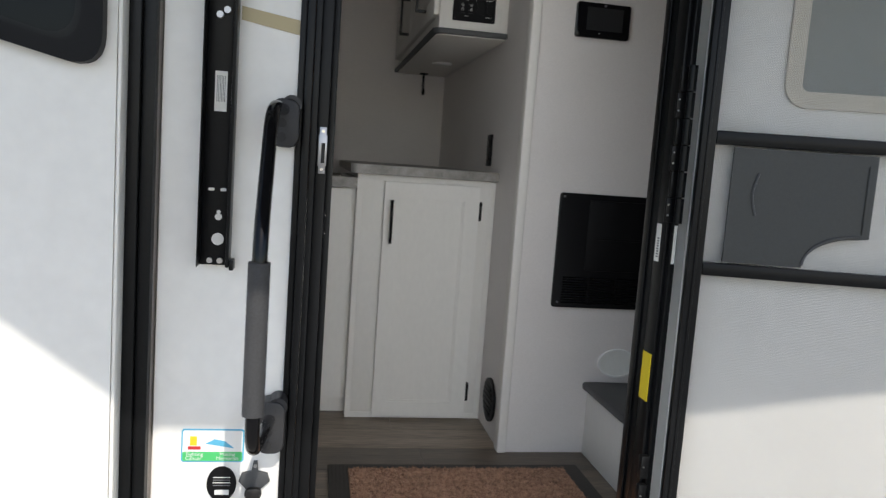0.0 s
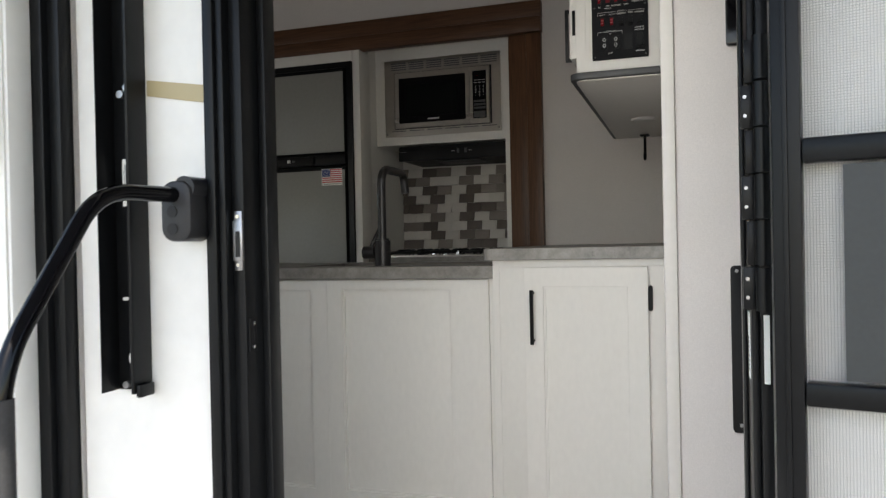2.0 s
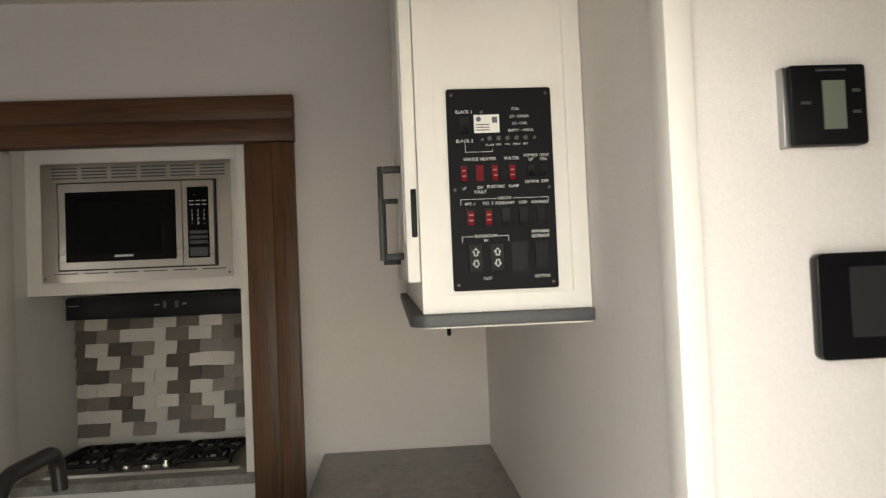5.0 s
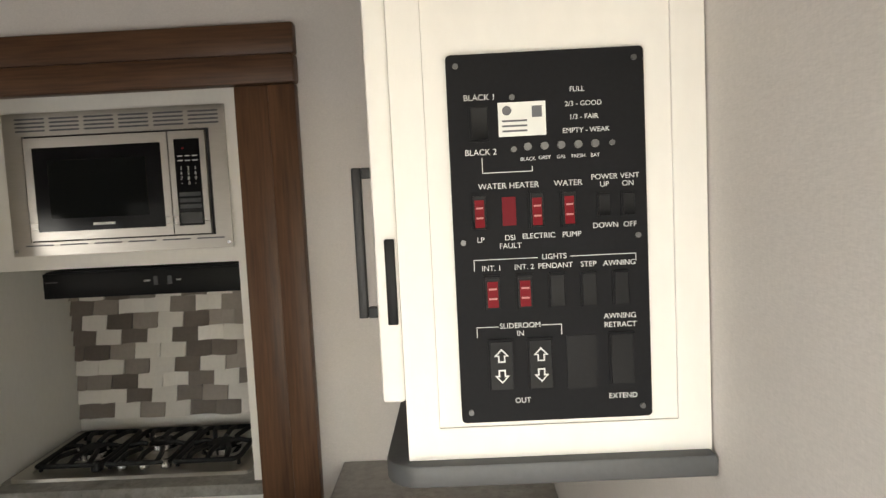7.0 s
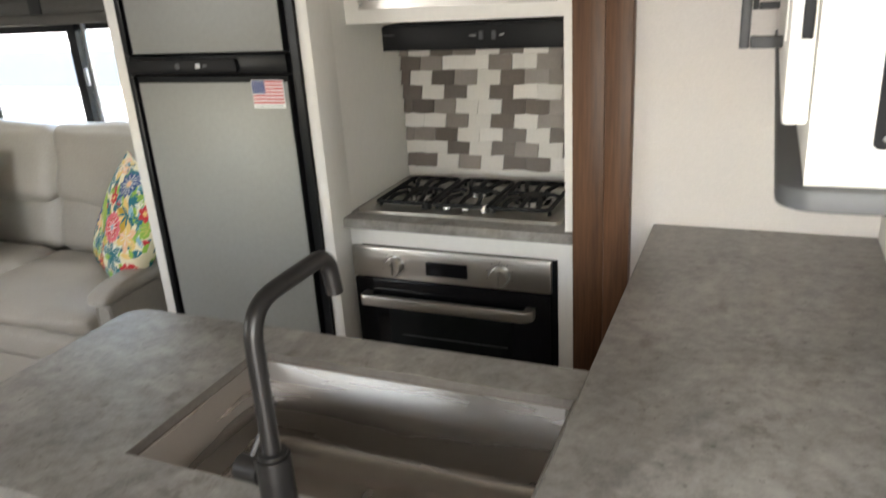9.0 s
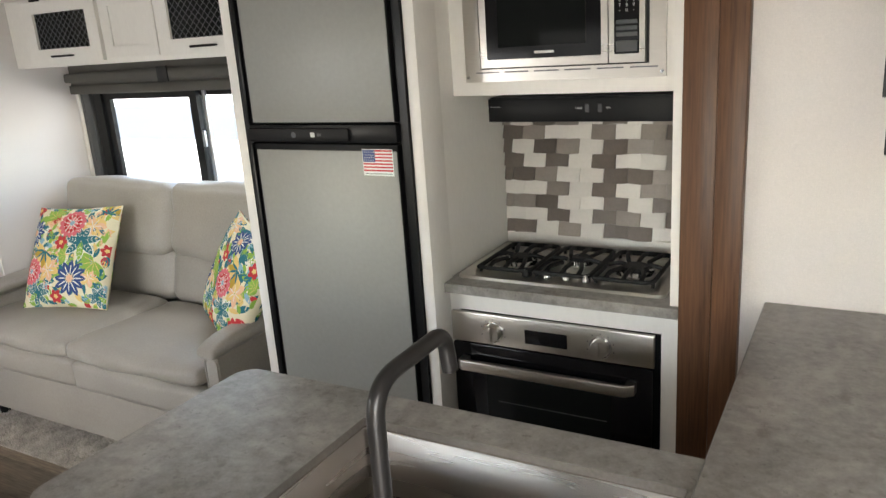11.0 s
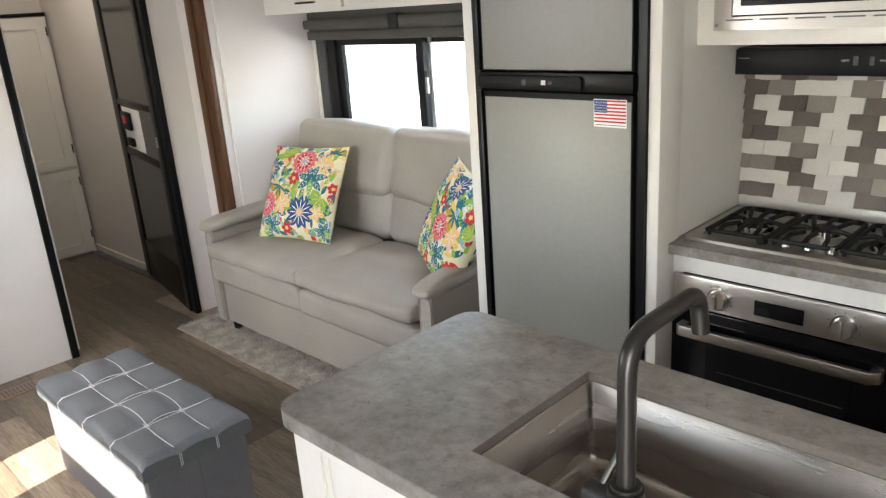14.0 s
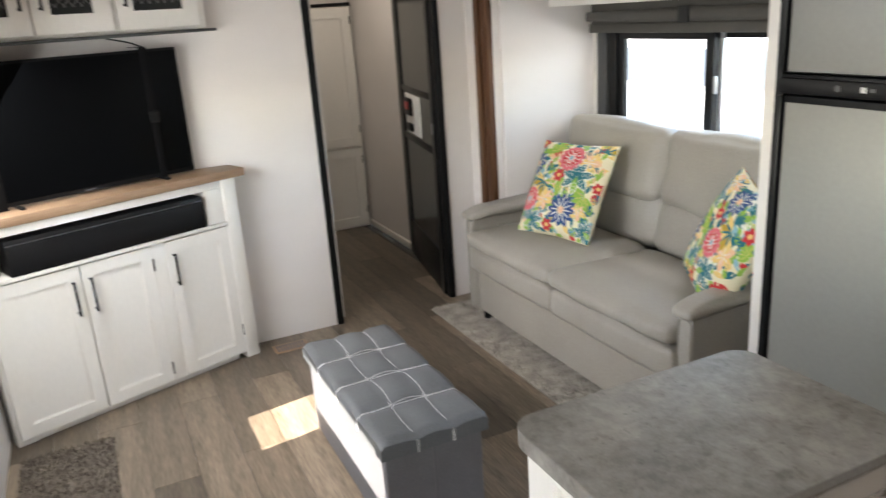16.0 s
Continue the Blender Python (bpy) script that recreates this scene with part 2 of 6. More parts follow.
def stone():
    """Grey stone-look laminate: broad clouds, fine mottling, pale scuffs and dark pits."""
    m = mat("grey_stone_laminate", (0.105, 0.096, 0.088), 0.38, scale=4.5, grain=34, bump=0.02, col2=(0.375, 0.352, 0.325))
    t = m.node_tree
    n = [k for k in t.nodes if k.type == "TEX_NOISE"]
    n[0].inputs["Detail"].default_value, n[0].inputs["Roughness"].default_value = 9, 0.62
    n[1].inputs["Detail"].default_value, n[1].inputs["Roughness"].default_value = 8, 0.72
    b = t.nodes["Principled BSDF"]
    base = b.inputs["Base Color"].links[0].from_socket
    co = [k for k in t.nodes if k.type == "TEX_COORD"][0]
    for scale, lo, hi, colour, amount in ((9, 0.56, 0.70, (0.36, 0.345, 0.325, 1), 0.45), (14, 0.57, 0.68, (0.085, 0.068, 0.056, 1), 0.55), (48, 0.60, 0.68, (0.05, 0.042, 0.037, 1), 0.55)):
        k = t.nodes.new("ShaderNodeTexNoise")
        k.inputs["Scale"].default_value, k.inputs["Detail"].default_value, k.inputs["Roughness"].default_value = scale, 9, 0.7
        t.links.new(co.outputs["Object"], k.inputs["Vector"])
        r = t.nodes.new("ShaderNodeMapRange")
        r.inputs["From Min"].default_value, r.inputs["From Max"].default_value, r.inputs["To Max"].default_value = lo, hi, amount
        t.links.new(k.outputs[0], r.inputs[0])
        x = t.nodes.new("ShaderNodeMix")
        x.data_type = "RGBA"
        t.links.new(r.outputs[0], x.inputs["Factor"])
        t.links.new(base, x.inputs[6])
        x.inputs[7].default_value = colour
        base = x.outputs[2]
    t.links.new(base, b.inputs["Base Color"])
    return m


M_STONE = stone()


M_TILES = {"w": mat("white_relief_tile", (0.70, 0.67, 0.635), 0.36, var=0.02, scale=12, grain=90, bump=0.03, rand=0.06),
           "g": mat("grey_relief_tile", (0.27, 0.238, 0.215), 0.36, var=0.04, scale=12, grain=90, bump=0.03, rand=0.14),
           "d": mat("dark_relief_tile", (0.145, 0.120, 0.106), 0.36, var=0.05, scale=12, grain=90, bump=0.03, rand=0.18)}


def screen_mat():
    """Fibreglass insect screen: a fine weave of threads with open holes."""
    m = bpy.data.materials.new("insect_screen")
    m.use_nodes = True
    t = m.node_tree
    b, out = t.nodes["Principled BSDF"], t.nodes["Material Output"]
    b.inputs["Base Color"].default_value, b.inputs["Roughness"].default_value = (0.16, 0.16, 0.155, 1), 0.6
    co = t.nodes.new("ShaderNodeTexCoord")
    w = []
    for axis in ("X", "Z"):
        k = t.nodes.new("ShaderNodeTexWave")
        k.bands_direction = axis
        k.inputs["Scale"].default_value = 95
        t.links.new(co.outputs["Object"], k.inputs["Vector"])
        w.append(k)
    mx = t.nodes.new("ShaderNodeMath")
    mx.operation = "MAXIMUM"
    t.links.new(w[0].outputs[1], mx.inputs[0])
    t.links.new(w[1].outputs[1], mx.inputs[1])
    gt = t.nodes.new("ShaderNodeMapRange")
    gt.inputs["From Min"].default_value, gt.inputs["From Max"].default_value = 0.80, 1.0
    gt.inputs["To Min"].default_value, gt.inputs["To Max"].default_value = 0.05, 0.26
    t.links.new(mx.outputs[0], gt.inputs[0])
    tr, mixs = t.nodes.new("ShaderNodeBsdfTransparent"), t.nodes.new("ShaderNodeMixShader")
    t.links.new(gt.outputs[0], mixs.inputs[0])
    t.links.new(tr.outputs[0], mixs.inputs[1])
    t.links.new(b.outputs[0], mixs.inputs[2])
    t.links.new(mixs.outputs[0], out.inputs[0])
    return m


M_MESH = screen_mat()

# ---------- building helpers ----------
WORLD_OF = {}


def thing(name, x, y, z, label, category, group="", rz=0.0):
    ob = new(name)
    ob.empty_display_size = 0.05
    ob.matrix_basis = pose(x, y, z, 0, 0, rz)
    WORLD_OF[ob.name] = ob.matrix_basis.copy()
    return tagged(ob, label, category, group)


def mesh_of(name, bm, material, smooth=None):
    me = bpy.data.meshes.new(name)
    bmesh.ops.recalc_face_normals(bm, faces=bm.faces)
    if smooth:
        for f in bm.faces:
            f.smooth = True
        for e in bm.edges:
            if len(e.link_faces) == 2 and e.calc_face_angle(0) > radians(smooth):
                e.smooth = False
    bm.to_mesh(me)
    bm.free()
    me.materials.append(material)
    return me


def part(name, bm, material, parent, label="", smooth=35, local=False):
    """One mesh object under a thing or part; the mesh is given in world metres unless local."""
    m = WORLD_OF[parent.name]
    if not local:
        bm.transform(m.inverted())
    ob = new(name, mesh_of(name, bm, material, smooth))
    ob.parent = parent
    WORLD_OF[ob.name] = m
    if label:
        ob["label"] = label
    return ob


def structure(name, bm, material, label="", smooth=35):
    ob = new(name, mesh_of(name, bm, material, smooth))
    WORLD_OF[ob.name] = Matrix.Identity(4)
    return tagged(ob, label, kind="structure")


def box(x0, x1, y0, y1, z0, z1, bevel=0.0, bm=None, seg=2):
    made = bmesh.new()
    bmesh.ops.create_cube(made, size=1)
    for v in made.verts:
        v.co = Vector((x0 + (v.co.x + 0.5) * (x1 - x0), y0 + (v.co.y + 0.5) * (y1 - y0), z0 + (v.co.z + 0.5) * (z1 - z0)))
    if bevel:
        bmesh.ops.bevel(made, geom=made.edges[:], offset=min(bevel, 0.45 * min(abs(x1 - x0), abs(y1 - y0), abs(z1 - z0))), segments=seg, profile=0.5, affect="EDGES")
    if bm is None:
        return made
    return join(bm, made)


def join(bm, other):
    me = bpy.data.meshes.new("joined")
    other.to_mesh(me)
    other.free()
    bm.from_mesh(me)
    bpy.data.meshes.remove(me)
    return bm


def prism(outline, axis, a, b, bevel=0.0):
    """An outline (list of pairs) pushed out along an axis from a to b. The pairs are the other two axes in order."""
    bm = bmesh.new()
    def at(p, h):
        return {"x": (h, p[0], p[1]), "y": (p[0], h, p[1]), "z": (p[0], p[1], h)}[axis]
    low = [bm.verts.new(at(p, a)) for p in outline]
    high = [bm.verts.new(at(p, b)) for p in outline]
    bm.faces.new(low)
    bm.faces.new(high[::-1])
    n = len(outline)
    for i in range(n):
        bm.faces.new((low[i], low[(i + 1) % n], high[(i + 1) % n], high[i]))
    bmesh.ops.recalc_face_normals(bm, faces=bm.faces)
    if bevel:
        edges = [e for e in bm.edges if abs(e.verts[0].co["xyz".index(axis)] - e.verts[1].co["xyz".index(axis)]) < 1e-6]
        bmesh.ops.bevel(bm, geom=edges, offset=bevel, segments=2, profile=0.5, affect="EDGES")
    return bm


def round_rect(x0, x1, z0, z1, r, n=6):
    pts = []
    for cx, cz, a0 in ((x1 - r, z1 - r, 0), (x0 + r, z1 - r, 90), (x0 + r, z0 + r, 180), (x1 - r, z0 + r, 270)):
        for i in range(n + 1):
            a = radians(a0 + 90 * i / n)
            pts.append((cx + r * math.cos(a), cz + r * math.sin(a)))
    return pts


def ring_plate(outer, inner, axis, a, b):
    """A frame between two outlines with the same number of corners."""
    bm = bmesh.new()
    def at(p, h):
        return {"x": (h, p[0], p[1]), "y": (p[0], h, p[1]), "z": (p[0], p[1], h)}[axis]
    rows = [[bm.verts.new(at(p, h)) for p in o] for o, h in ((outer, a), (outer, b), (inner, b), (inner, a))]
    n = len(outer)
    for k in range(4):
        for i in range(n):
            bm.faces.new((rows[k][i], rows[k][(i + 1) % n], rows[(k + 1) % 4][(i + 1) % n], rows[(k + 1) % 4][i]))
    bmesh.ops.recalc_face_normals(bm, faces=bm.faces)
    return bm


def frame4(x0, x1, z0, z1, w, y0, y1):
    return ring_plate([(x0, z0), (x1, z0), (x1, z1), (x0, z1)], [(x0 + w, z0 + w), (x1 - w, z0 + w), (x1 - w, z1 - w), (x0 + w, z1 - w)], "y", y0, y1)


def rod(p, q, r, n=14, r2=None, bm=None):
    made = bmesh.new()
    p, q = Vector(p), Vector(q)
    bmesh.ops.create_cone(made, cap_ends=True, segments=n, radius1=r, radius2=r if r2 is None else r2, depth=(q - p).length)
    made.transform(Matrix.Translation((p + q) / 2) @ (q - p).to_track_quat("Z", "Y").to_matrix().to_4x4())
    return made if bm is None else join(bm, made)


def tube(points, r, n=14, bend=0.04, steps=6):
    """A round bar along points, with bent corners."""
    pts = [Vector(p) for p in points]
    path = [pts[0]]
    for i in range(1, len(pts) - 1):
        a, b, c = pts[i - 1], pts[i], pts[i + 1]
        d1, d2 = (a - b), (c - b)
        k = min(bend, d1.length * 0.48, d2.length * 0.48)
        s, e = b + d1.normalized() * k, b + d2.normalized() * k
        for j in range(steps + 1):
            t = j / steps
            path.append(s * (1 - t) ** 2 + b * 2 * t * (1 - t) + e * t * t)
    path.append(pts[-1])
    bm = bmesh.new()
    rings, side = [], None
    for i, p in enumerate(path):
        d = (path[min(i + 1, len(path) - 1)] - path[max(i - 1, 0)]).normalized()
        if side is None:
            side = d.orthogonal().normalized()
        side = (side - d * side.dot(d)).normalized()
        up = d.cross(side)
        rings.append([bm.verts.new(p + r * (side * math.cos(2 * math.pi * k / n) + up * math.sin(2 * math.pi * k / n))) for k in range(n)])
    for a, b in zip(rings, rings[1:]):
        for k in range(n):
            bm.faces.new((a[k], a[(k + 1) % n], b[(k + 1) % n], b[k]))
    bm.faces.new(rings[0])
    bm.faces.new(rings[-1][::-1])
    return bm


def soft_box(x0, x1, y0, y1, z0, z1, r=0.04, bulge=0.02, n=10, wrinkle=0.003, seed=0.0):
    """A stuffed cushion: rounded edges, swollen faces, slight wrinkles."""
    bm = bmesh.new()
    bmesh.ops.create_cube(bm, size=2)
    bmesh.ops.subdivide_edges(bm, edges=bm.edges[:], cuts=n, use_grid_fill=True)
    c = Vector(((x0 + x1) / 2, (y0 + y1) / 2, (z0 + z1) / 2))
    h = Vector(((x1 - x0) / 2, (y1 - y0) / 2, (z1 - z0) / 2))
    r = min(r, 0.95 * min(h))
    for v in bm.verts:
        u = v.co.copy()
        p = Vector([u[i] * h[i] for i in range(3)])
        q = Vector([max(-h[i] + r, min(h[i] - r, p[i])) for i in range(3)])
        d = p - q
        if d.length > 1e-6:
            p = q + d.normalized() * r
        for i in range(3):
            if abs(u[i]) > 0.999:
                a, b = u[(i + 1) % 3], u[(i + 2) % 3]
                p[i] += u[i] * bulge * (1 - a * a) * (1 - b * b)
        w = c + p
        p += noise.noise_vector(w * 7 + Vector((seed, seed, 0))) * wrinkle + noise.noise_vector(w * 2.5 + Vector((seed, 3, 0))) * wrinkle * 1.5
        v.co = c + p
    return bm


def letters(text, size, m, material, parent, name="lettering", label=""):
    """Built-in font lettering, flat in the pose m (x right, y up), as one mesh part."""
    cu = bpy.data.curves.new("letters", "FONT")
    cu.body, cu.size, cu.align_x, cu.align_y, cu.extrude = text, size, "CENTER", "CENTER", 0.0002
    ob = bpy.data.objects.new("letters", cu)
    scene.collection.objects.link(ob)
    me0 = ob.to_mesh()
    bm = bmesh.new()
    bm.from_mesh(me0)
    ob.to_mesh_clear()
    bpy.data.objects.remove(ob)
    bm.transform(m)
    return part(name, bm, material, parent, label, smooth=None)


def face_y(x, y, z):
    """A pose for lettering on a wall that faces -y."""
    return pose(x, y, z, 90, 0, 0)
# ---------- setting ----------
GROUND = -0.65
CEIL = 2.42
bm = box(-400, 400, -400, 400, GROUND - 0.3, GROUND)
structure("ground", bm, M_SAND, "pale sunlit gravel around the trailer")
structure("road", box(-400, 400, 17.5, 27.0, GROUND - 0.25, GROUND + 0.02), M_ROAD, "worn grey asphalt road beyond the gravel")
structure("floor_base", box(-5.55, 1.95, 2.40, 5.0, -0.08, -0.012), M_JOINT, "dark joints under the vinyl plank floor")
structure("floor_slideout", box(-3.3, 0.14, 5.0, 5.70, -0.08, 0.0), M_FLOOR, "vinyl wood floor of the slide-out")
structure("ceiling", box(-5.6, 1.98, 2.36, 5.02, CEIL, CEIL + 0.06), M_CEIL, "off-white vinyl ceiling")
structure("ceiling_slideout", box(-3.3, 0.14, 4.985, 5.72, 1.99, 2.05), M_CEIL, "white slide-out ceiling")
structure("roof", box(-5.7, 2.05, 2.30, 5.1, CEIL + 0.062, CEIL + 0.2), M_GEL, "white roof shell")


def wall_y(name, x0, x1, y0, y1, z0, z1, holes, material, label):
    """A wall along x with rectangular openings through it."""
    xs = sorted({x0, x1, *[h[0] for h in holes], *[h[1] for h in holes]})
    zs = sorted({z0, z1, *[h[2] for h in holes], *[h[3] for h in holes]})
    bm = bmesh.new()
    for a, b in zip(xs, xs[1:]):
        for c, d in zip(zs, zs[1:]):
            mx, mz = (a + b) / 2, (c + d) / 2
            if not any(h[0] < mx < h[1] and h[2] < mz < h[3] for h in holes):
                box(a, b, y0, y1, c, d, bm=bm)
    bmesh.ops.remove_doubles(bm, verts=bm.verts, dist=1e-5)
    return structure(name, bm, material, label, smooth=None)


# door side: the shell around the entry, and the box that stands out beside it
wall_y("wall_south_skin", -0.118, 2.0, 2.473, 2.510, -0.45, CEIL + 0.1, [(0.165, 0.999, -0.03, 1.96)], M_GEL, "white fibreglass outer wall with the entry opening")
wall_y("wall_south_lining", -0.165, 1.95, 2.512, 2.545, 0.0, CEIL, [(0.165, 0.999, -0.03, 1.96)], M_WALL, "pale lined inner wall beside the entry")
# the first two openings are unseen, sized to shape the sun on the ottoman
EXT_HOLES = [(-2.62, -2.31, 0.905, 1.508), (-2.309, -1.50, 1.253, 1.508), (-0.98, -0.235, 1.17, 1.62)]
wall_y("wall_south_box_skin", -5.6, -0.182, 2.375, 2.393, -0.45, CEIL + 0.1, EXT_HOLES, M_GEL, "white fibreglass outer wall of the side box")
wall_y("wall_south_box_lining", -5.6, -0.1825, 2.394, 2.412, 0.0, CEIL, EXT_HOLES, M_WALL, "pale lined inner wall of the side box")
structure("wall_box_return", box(-0.205, -0.127, 2.4715, 2.510, 0.0, CEIL), M_WALL, "short pale return wall")
structure("wall_skirt_floor_edge", box(-5.6, 2.0, 2.414, 2.472, -0.45, -0.085), M_BLACK, "black underside edge")
# far side with the slide-out opening
structure("wall_north_right", box(0.10, 1.95, 4.97, 5.01, 0, CEIL), M_WALL, "pale linen-textured back wall beside the counter")
structure("wall_north_above", box(-3.40, 0.10, 4.97, 5.01, 1.99, CEIL), M_WALL, "pale wall above the slide-out")
structure("wall_north_left", box(-5.55, -3.27, 4.97, 5.01, 0, CEIL), M_WALL, "pale wall strip beside the sofa")
wall_y("wall_slide_back", -3.30, 0.14, 5.64, 5.68, 0, 2.0, [(-3.12, -1.50, 0.93, 1.60)], M_WALL, "pale slide-out back wall with the sofa window")
structure("wall_slide_left", box(-3.31, -3.255, 5.01, 5.64, 0, 2.0), M_WALL, "pale slide-out side wall")
structure("wall_slide_right", box(0.095, 0.14, 5.01, 5.64, 0, 2.0), M_WALL, "pale slide-out side wall behind the brown trim")
# partition with the thermostat, and the end of the counter niche
structure("wall_partition", box(0.877, 1.95, 3.262, 3.30, 0, CEIL), M_WALL, "pale linen-textured partition wall")
structure("wall_niche", box(0.856, 0.896, 3.302, 4.97, 0, CEIL), M_WALL, "pale side wall of the counter niche")
structure("trim_partition_corner", box(0.846, 0.8765, 3.252, 3.3015, 0.0, CEIL, 0.004), M_TRIMW, "white corner trim")
structure("wall_east", box(1.95, 1.99, 2.51, 5.0, 0, CEIL), M_WALL, "plain end wall")
# living room end: bathroom block, hall
structure("wall_bathroom", box(-3.60, -3.572, 2.396, 4.045, 0, CEIL), M_WALL, "pale wall of the bathroom block")
structure("trim_bathroom_edge", box(-3.606, -3.560, 4.045, 4.082, 0, CEIL, 0.003), M_BLACK, "black edge trim on the wall end")
structure("trim_bathroom_reveal", box(-3.80, -3.608, 4.075, 4.105, 0.02, CEIL, 0.003), M_TRIMW, "white door reveal behind the black edge")
structure("wall_hall_south", box(-5.55, -3.802, 4.055, 4.085, 0, CEIL), M_WALL, "pale hall side wall")
structure("wall_hall_end", box(-5.58, -5.552, 4.0, 5.0, 0, CEIL), M_WALL, "pale end wall of the hall")
structure("wall_hall_jamb", box(-3.60, -3.572, 4.80, 4.97, 0, CEIL), M_WALL, "pale wall strip by the dark door")
structure("trim_hall_jamb", box(-3.612, -3.562, 4.765, 4.80, 0, CEIL, 0.003), M_BLACK, "black door jamb")
structure("baseboard_hall", box(-5.55, -4.0, 4.955, 4.969, 0, 0.05, 0.002), M_TRIMW, "white baseboard")
structure("wall_west_bath", box(-5.58, -5.552, 2.4, 4.0, 0, CEIL), M_WALL, "plain end wall")

# brown trim round the slide-out opening
def slide_trim(name, x0, x1, inner_right, label):
    """An upright moulding with a proud board and a stepped inner board."""
    mid = (x0 + x1) / 2 + (0.008 if inner_right else -0.008)
    bm = box(x0, mid, 4.925 if not inner_right else 4.935, 4.968, 0, 1.945, 0.004)
    box(mid + 0.001, x1, 4.935 if not inner_right else 4.925, 4.968, 0, 1.945, 0.004, bm=bm)
    return structure(name, bm, M_BROWN, label)


slide_trim("trim_slide_right", 0.100, 0.258, True, "dark walnut upright trim of the slide-out")
slide_trim("trim_slide_left", -3.40, -3.27, False, "dark walnut upright trim of the slide-out")
bm = box(-3.40, 0.262, 4.925, 4.968, 2.02, 2.098, 0.005)
box(-3.40, 0.262, 4.912, 4.968, 1.947, 2.019, 0.006, bm=bm)
structure("trim_slide_header", bm, M_BROWNH, "dark walnut header trim of the slide-out")
structure("trim_slide_return", box(0.066, 0.0985, 4.99, 5.14, 0.0, 1.95), M_CAB, "white filler strip beside the stove")

# ---------- outside ----------
# awning overhead
bm = bmesh.new()
# unseen from below; left reach and cut corner are set to shape the wall shadow
outline = [(-1.0, 0.02), (4.2, 0.02), (4.2, 1.795), (0.12, 1.785), (-0.12, 1.65), (-1.0, 1.05)]
top = [bm.verts.new((x, 2.44 - d, 2.50 - 0.22 * d)) for x, d in outline]
low = [bm.verts.new((x, 2.44 - d, 2.485 - 0.22 * d)) for x, d in outline]
bm.faces.new(top)
bm.faces.new(low[::-1])
for i in range(6):
    bm.faces.new((top[i], low[i], low[(i + 1) % 6], top[(i + 1) % 6]))
aw = thing("awning", -0.02, 2.47, 0.72, "black patio awning on a channel arm along the wall", "awning")
part("fabric", bm, M_AWN, aw, "dark awning fabric rolled out overhead", smooth=None)
bm = box(-0.034, 0.020, 2.4625, 2.4722, 0.722, 2.46, 0.001)
part("arm_web", bm, M_BLACK, aw, "black aluminium channel with holes")
part("arm_flange", box(-0.036, -0.0342, 2.422, 2.4722, 0.722, 2.46, 0.0006), M_BLACK, aw)
part("arm_flange", box(0.0202, 0.027, 2.426, 2.4722, 0.722, 2.46, 0.002), M_BLACK, aw)
part("arm_foot", box(0.0275, 0.036, 2.43, 2.466, 0.716, 0.737, 0.002), M_BLACK, aw)
for hx, hz, hr in ((0.000, 0.776, 0.0125), (0.000, 0.822, 0.007), (0.000, 0.832, 0.004)):
    part("hole", rod((hx, 2.4612, hz), (hx, 2.464, hz), hr, 18), M_GEL, aw, "punched hole showing the white wall")
for hx in (-0.016, 0.008):
    part("hole", prism(round_rect(hx - 0.006, hx + 0.006, 0.875, 0.881, 0.0028), "y", 2.4612, 2.464), M_GEL, aw, "punched slot showing the white wall")
for hx in (-0.014, 0.006):
    part("bolt", rod((hx, 2.453, 0.732), (hx, 2.464, 0.732), 0.006, 8), M_NICKEL, aw)
for hx, hz in ((0.004, 1.235), (0.004, 1.46), (-0.010, 1.225)):
    part("bolt", rod((hx, 2.450, hz), (hx, 2.464, hz), 0.007, 8), M_NICKEL, aw)
part("label_plate", box(-0.016, 0.008, 2.4605, 2.4622, 1.036, 1.116), M_PAPER, aw, "white sticker with small print")
for i in range(6):
    part("print_line", box(-0.012 + 0.003 * i, -0.011 + 0.003 * i, 2.4598, 2.4604, 1.055, 1.107), M_INK, aw)

# black corner flange of the side box
structure("wall_box_edge", box(-0.1815, -0.174, 2.378, 2.4275, -0.45, 2.5, 0.002), M_GEL, "white moulded edge of the side box")
bm = box(-0.1815, -0.152, 2.4280, 2.470, -0.45, 2.5, 0.003)
box(-0.1515, -0.126, 2.440, 2.470, -0.45, 2.5, 0.003, bm=bm)
structure("trim_box_flange", bm, M_BLACK, "black vertical flange of the side box")

# tan stripe on the wall
bm = prism([(0.030, 1.222), (0.146, 1.2022), (0.146, 1.2312), (0.030, 1.249)], "y", 2.4705, 2.4728)
structure("trim_stripe", bm, M_GOLD, "tan vinyl stripe across the white wall")

# slanted window of the side box
win = tagged(new("window_1"), "black-framed tinted window with rounded corners on the outer wall", kind="structure")
WORLD_OF[win.name] = Matrix.Identity(4)


def slant_outline(g):
    """The window outline grown by g: level top, bottom sloping down to its far end, rounded corners."""
    corners = [(-0.200 + g, 1.62 + g), (-1.02 - g, 1.62 + g), (-1.02 - g, 1.285 - g), (-0.200 + g, 1.085 - g)]
    pts = []
    for i in range(4):
        a, b, c = (Vector(corners[k % 4]) for k in (i - 1, i, i + 1))
        s, e = b + (a - b).normalized() * 0.07, b + (c - b).normalized() * 0.07
        for j in range(7):
            t = j / 6
            p = s * (1 - t) ** 2 + b * 2 * t * (1 - t) + e * t * t
            pts.append((p.x, p.y))
    return pts


part("window_frame", ring_plate(slant_outline(0.0), slant_outline(-0.038), "y", 2.345, 2.3738), M_BLACKM, win)
part("window_bead", ring_plate(slant_outline(-0.030), slant_outline(-0.050), "y", 2.355, 2.365), M_BLACK, win)
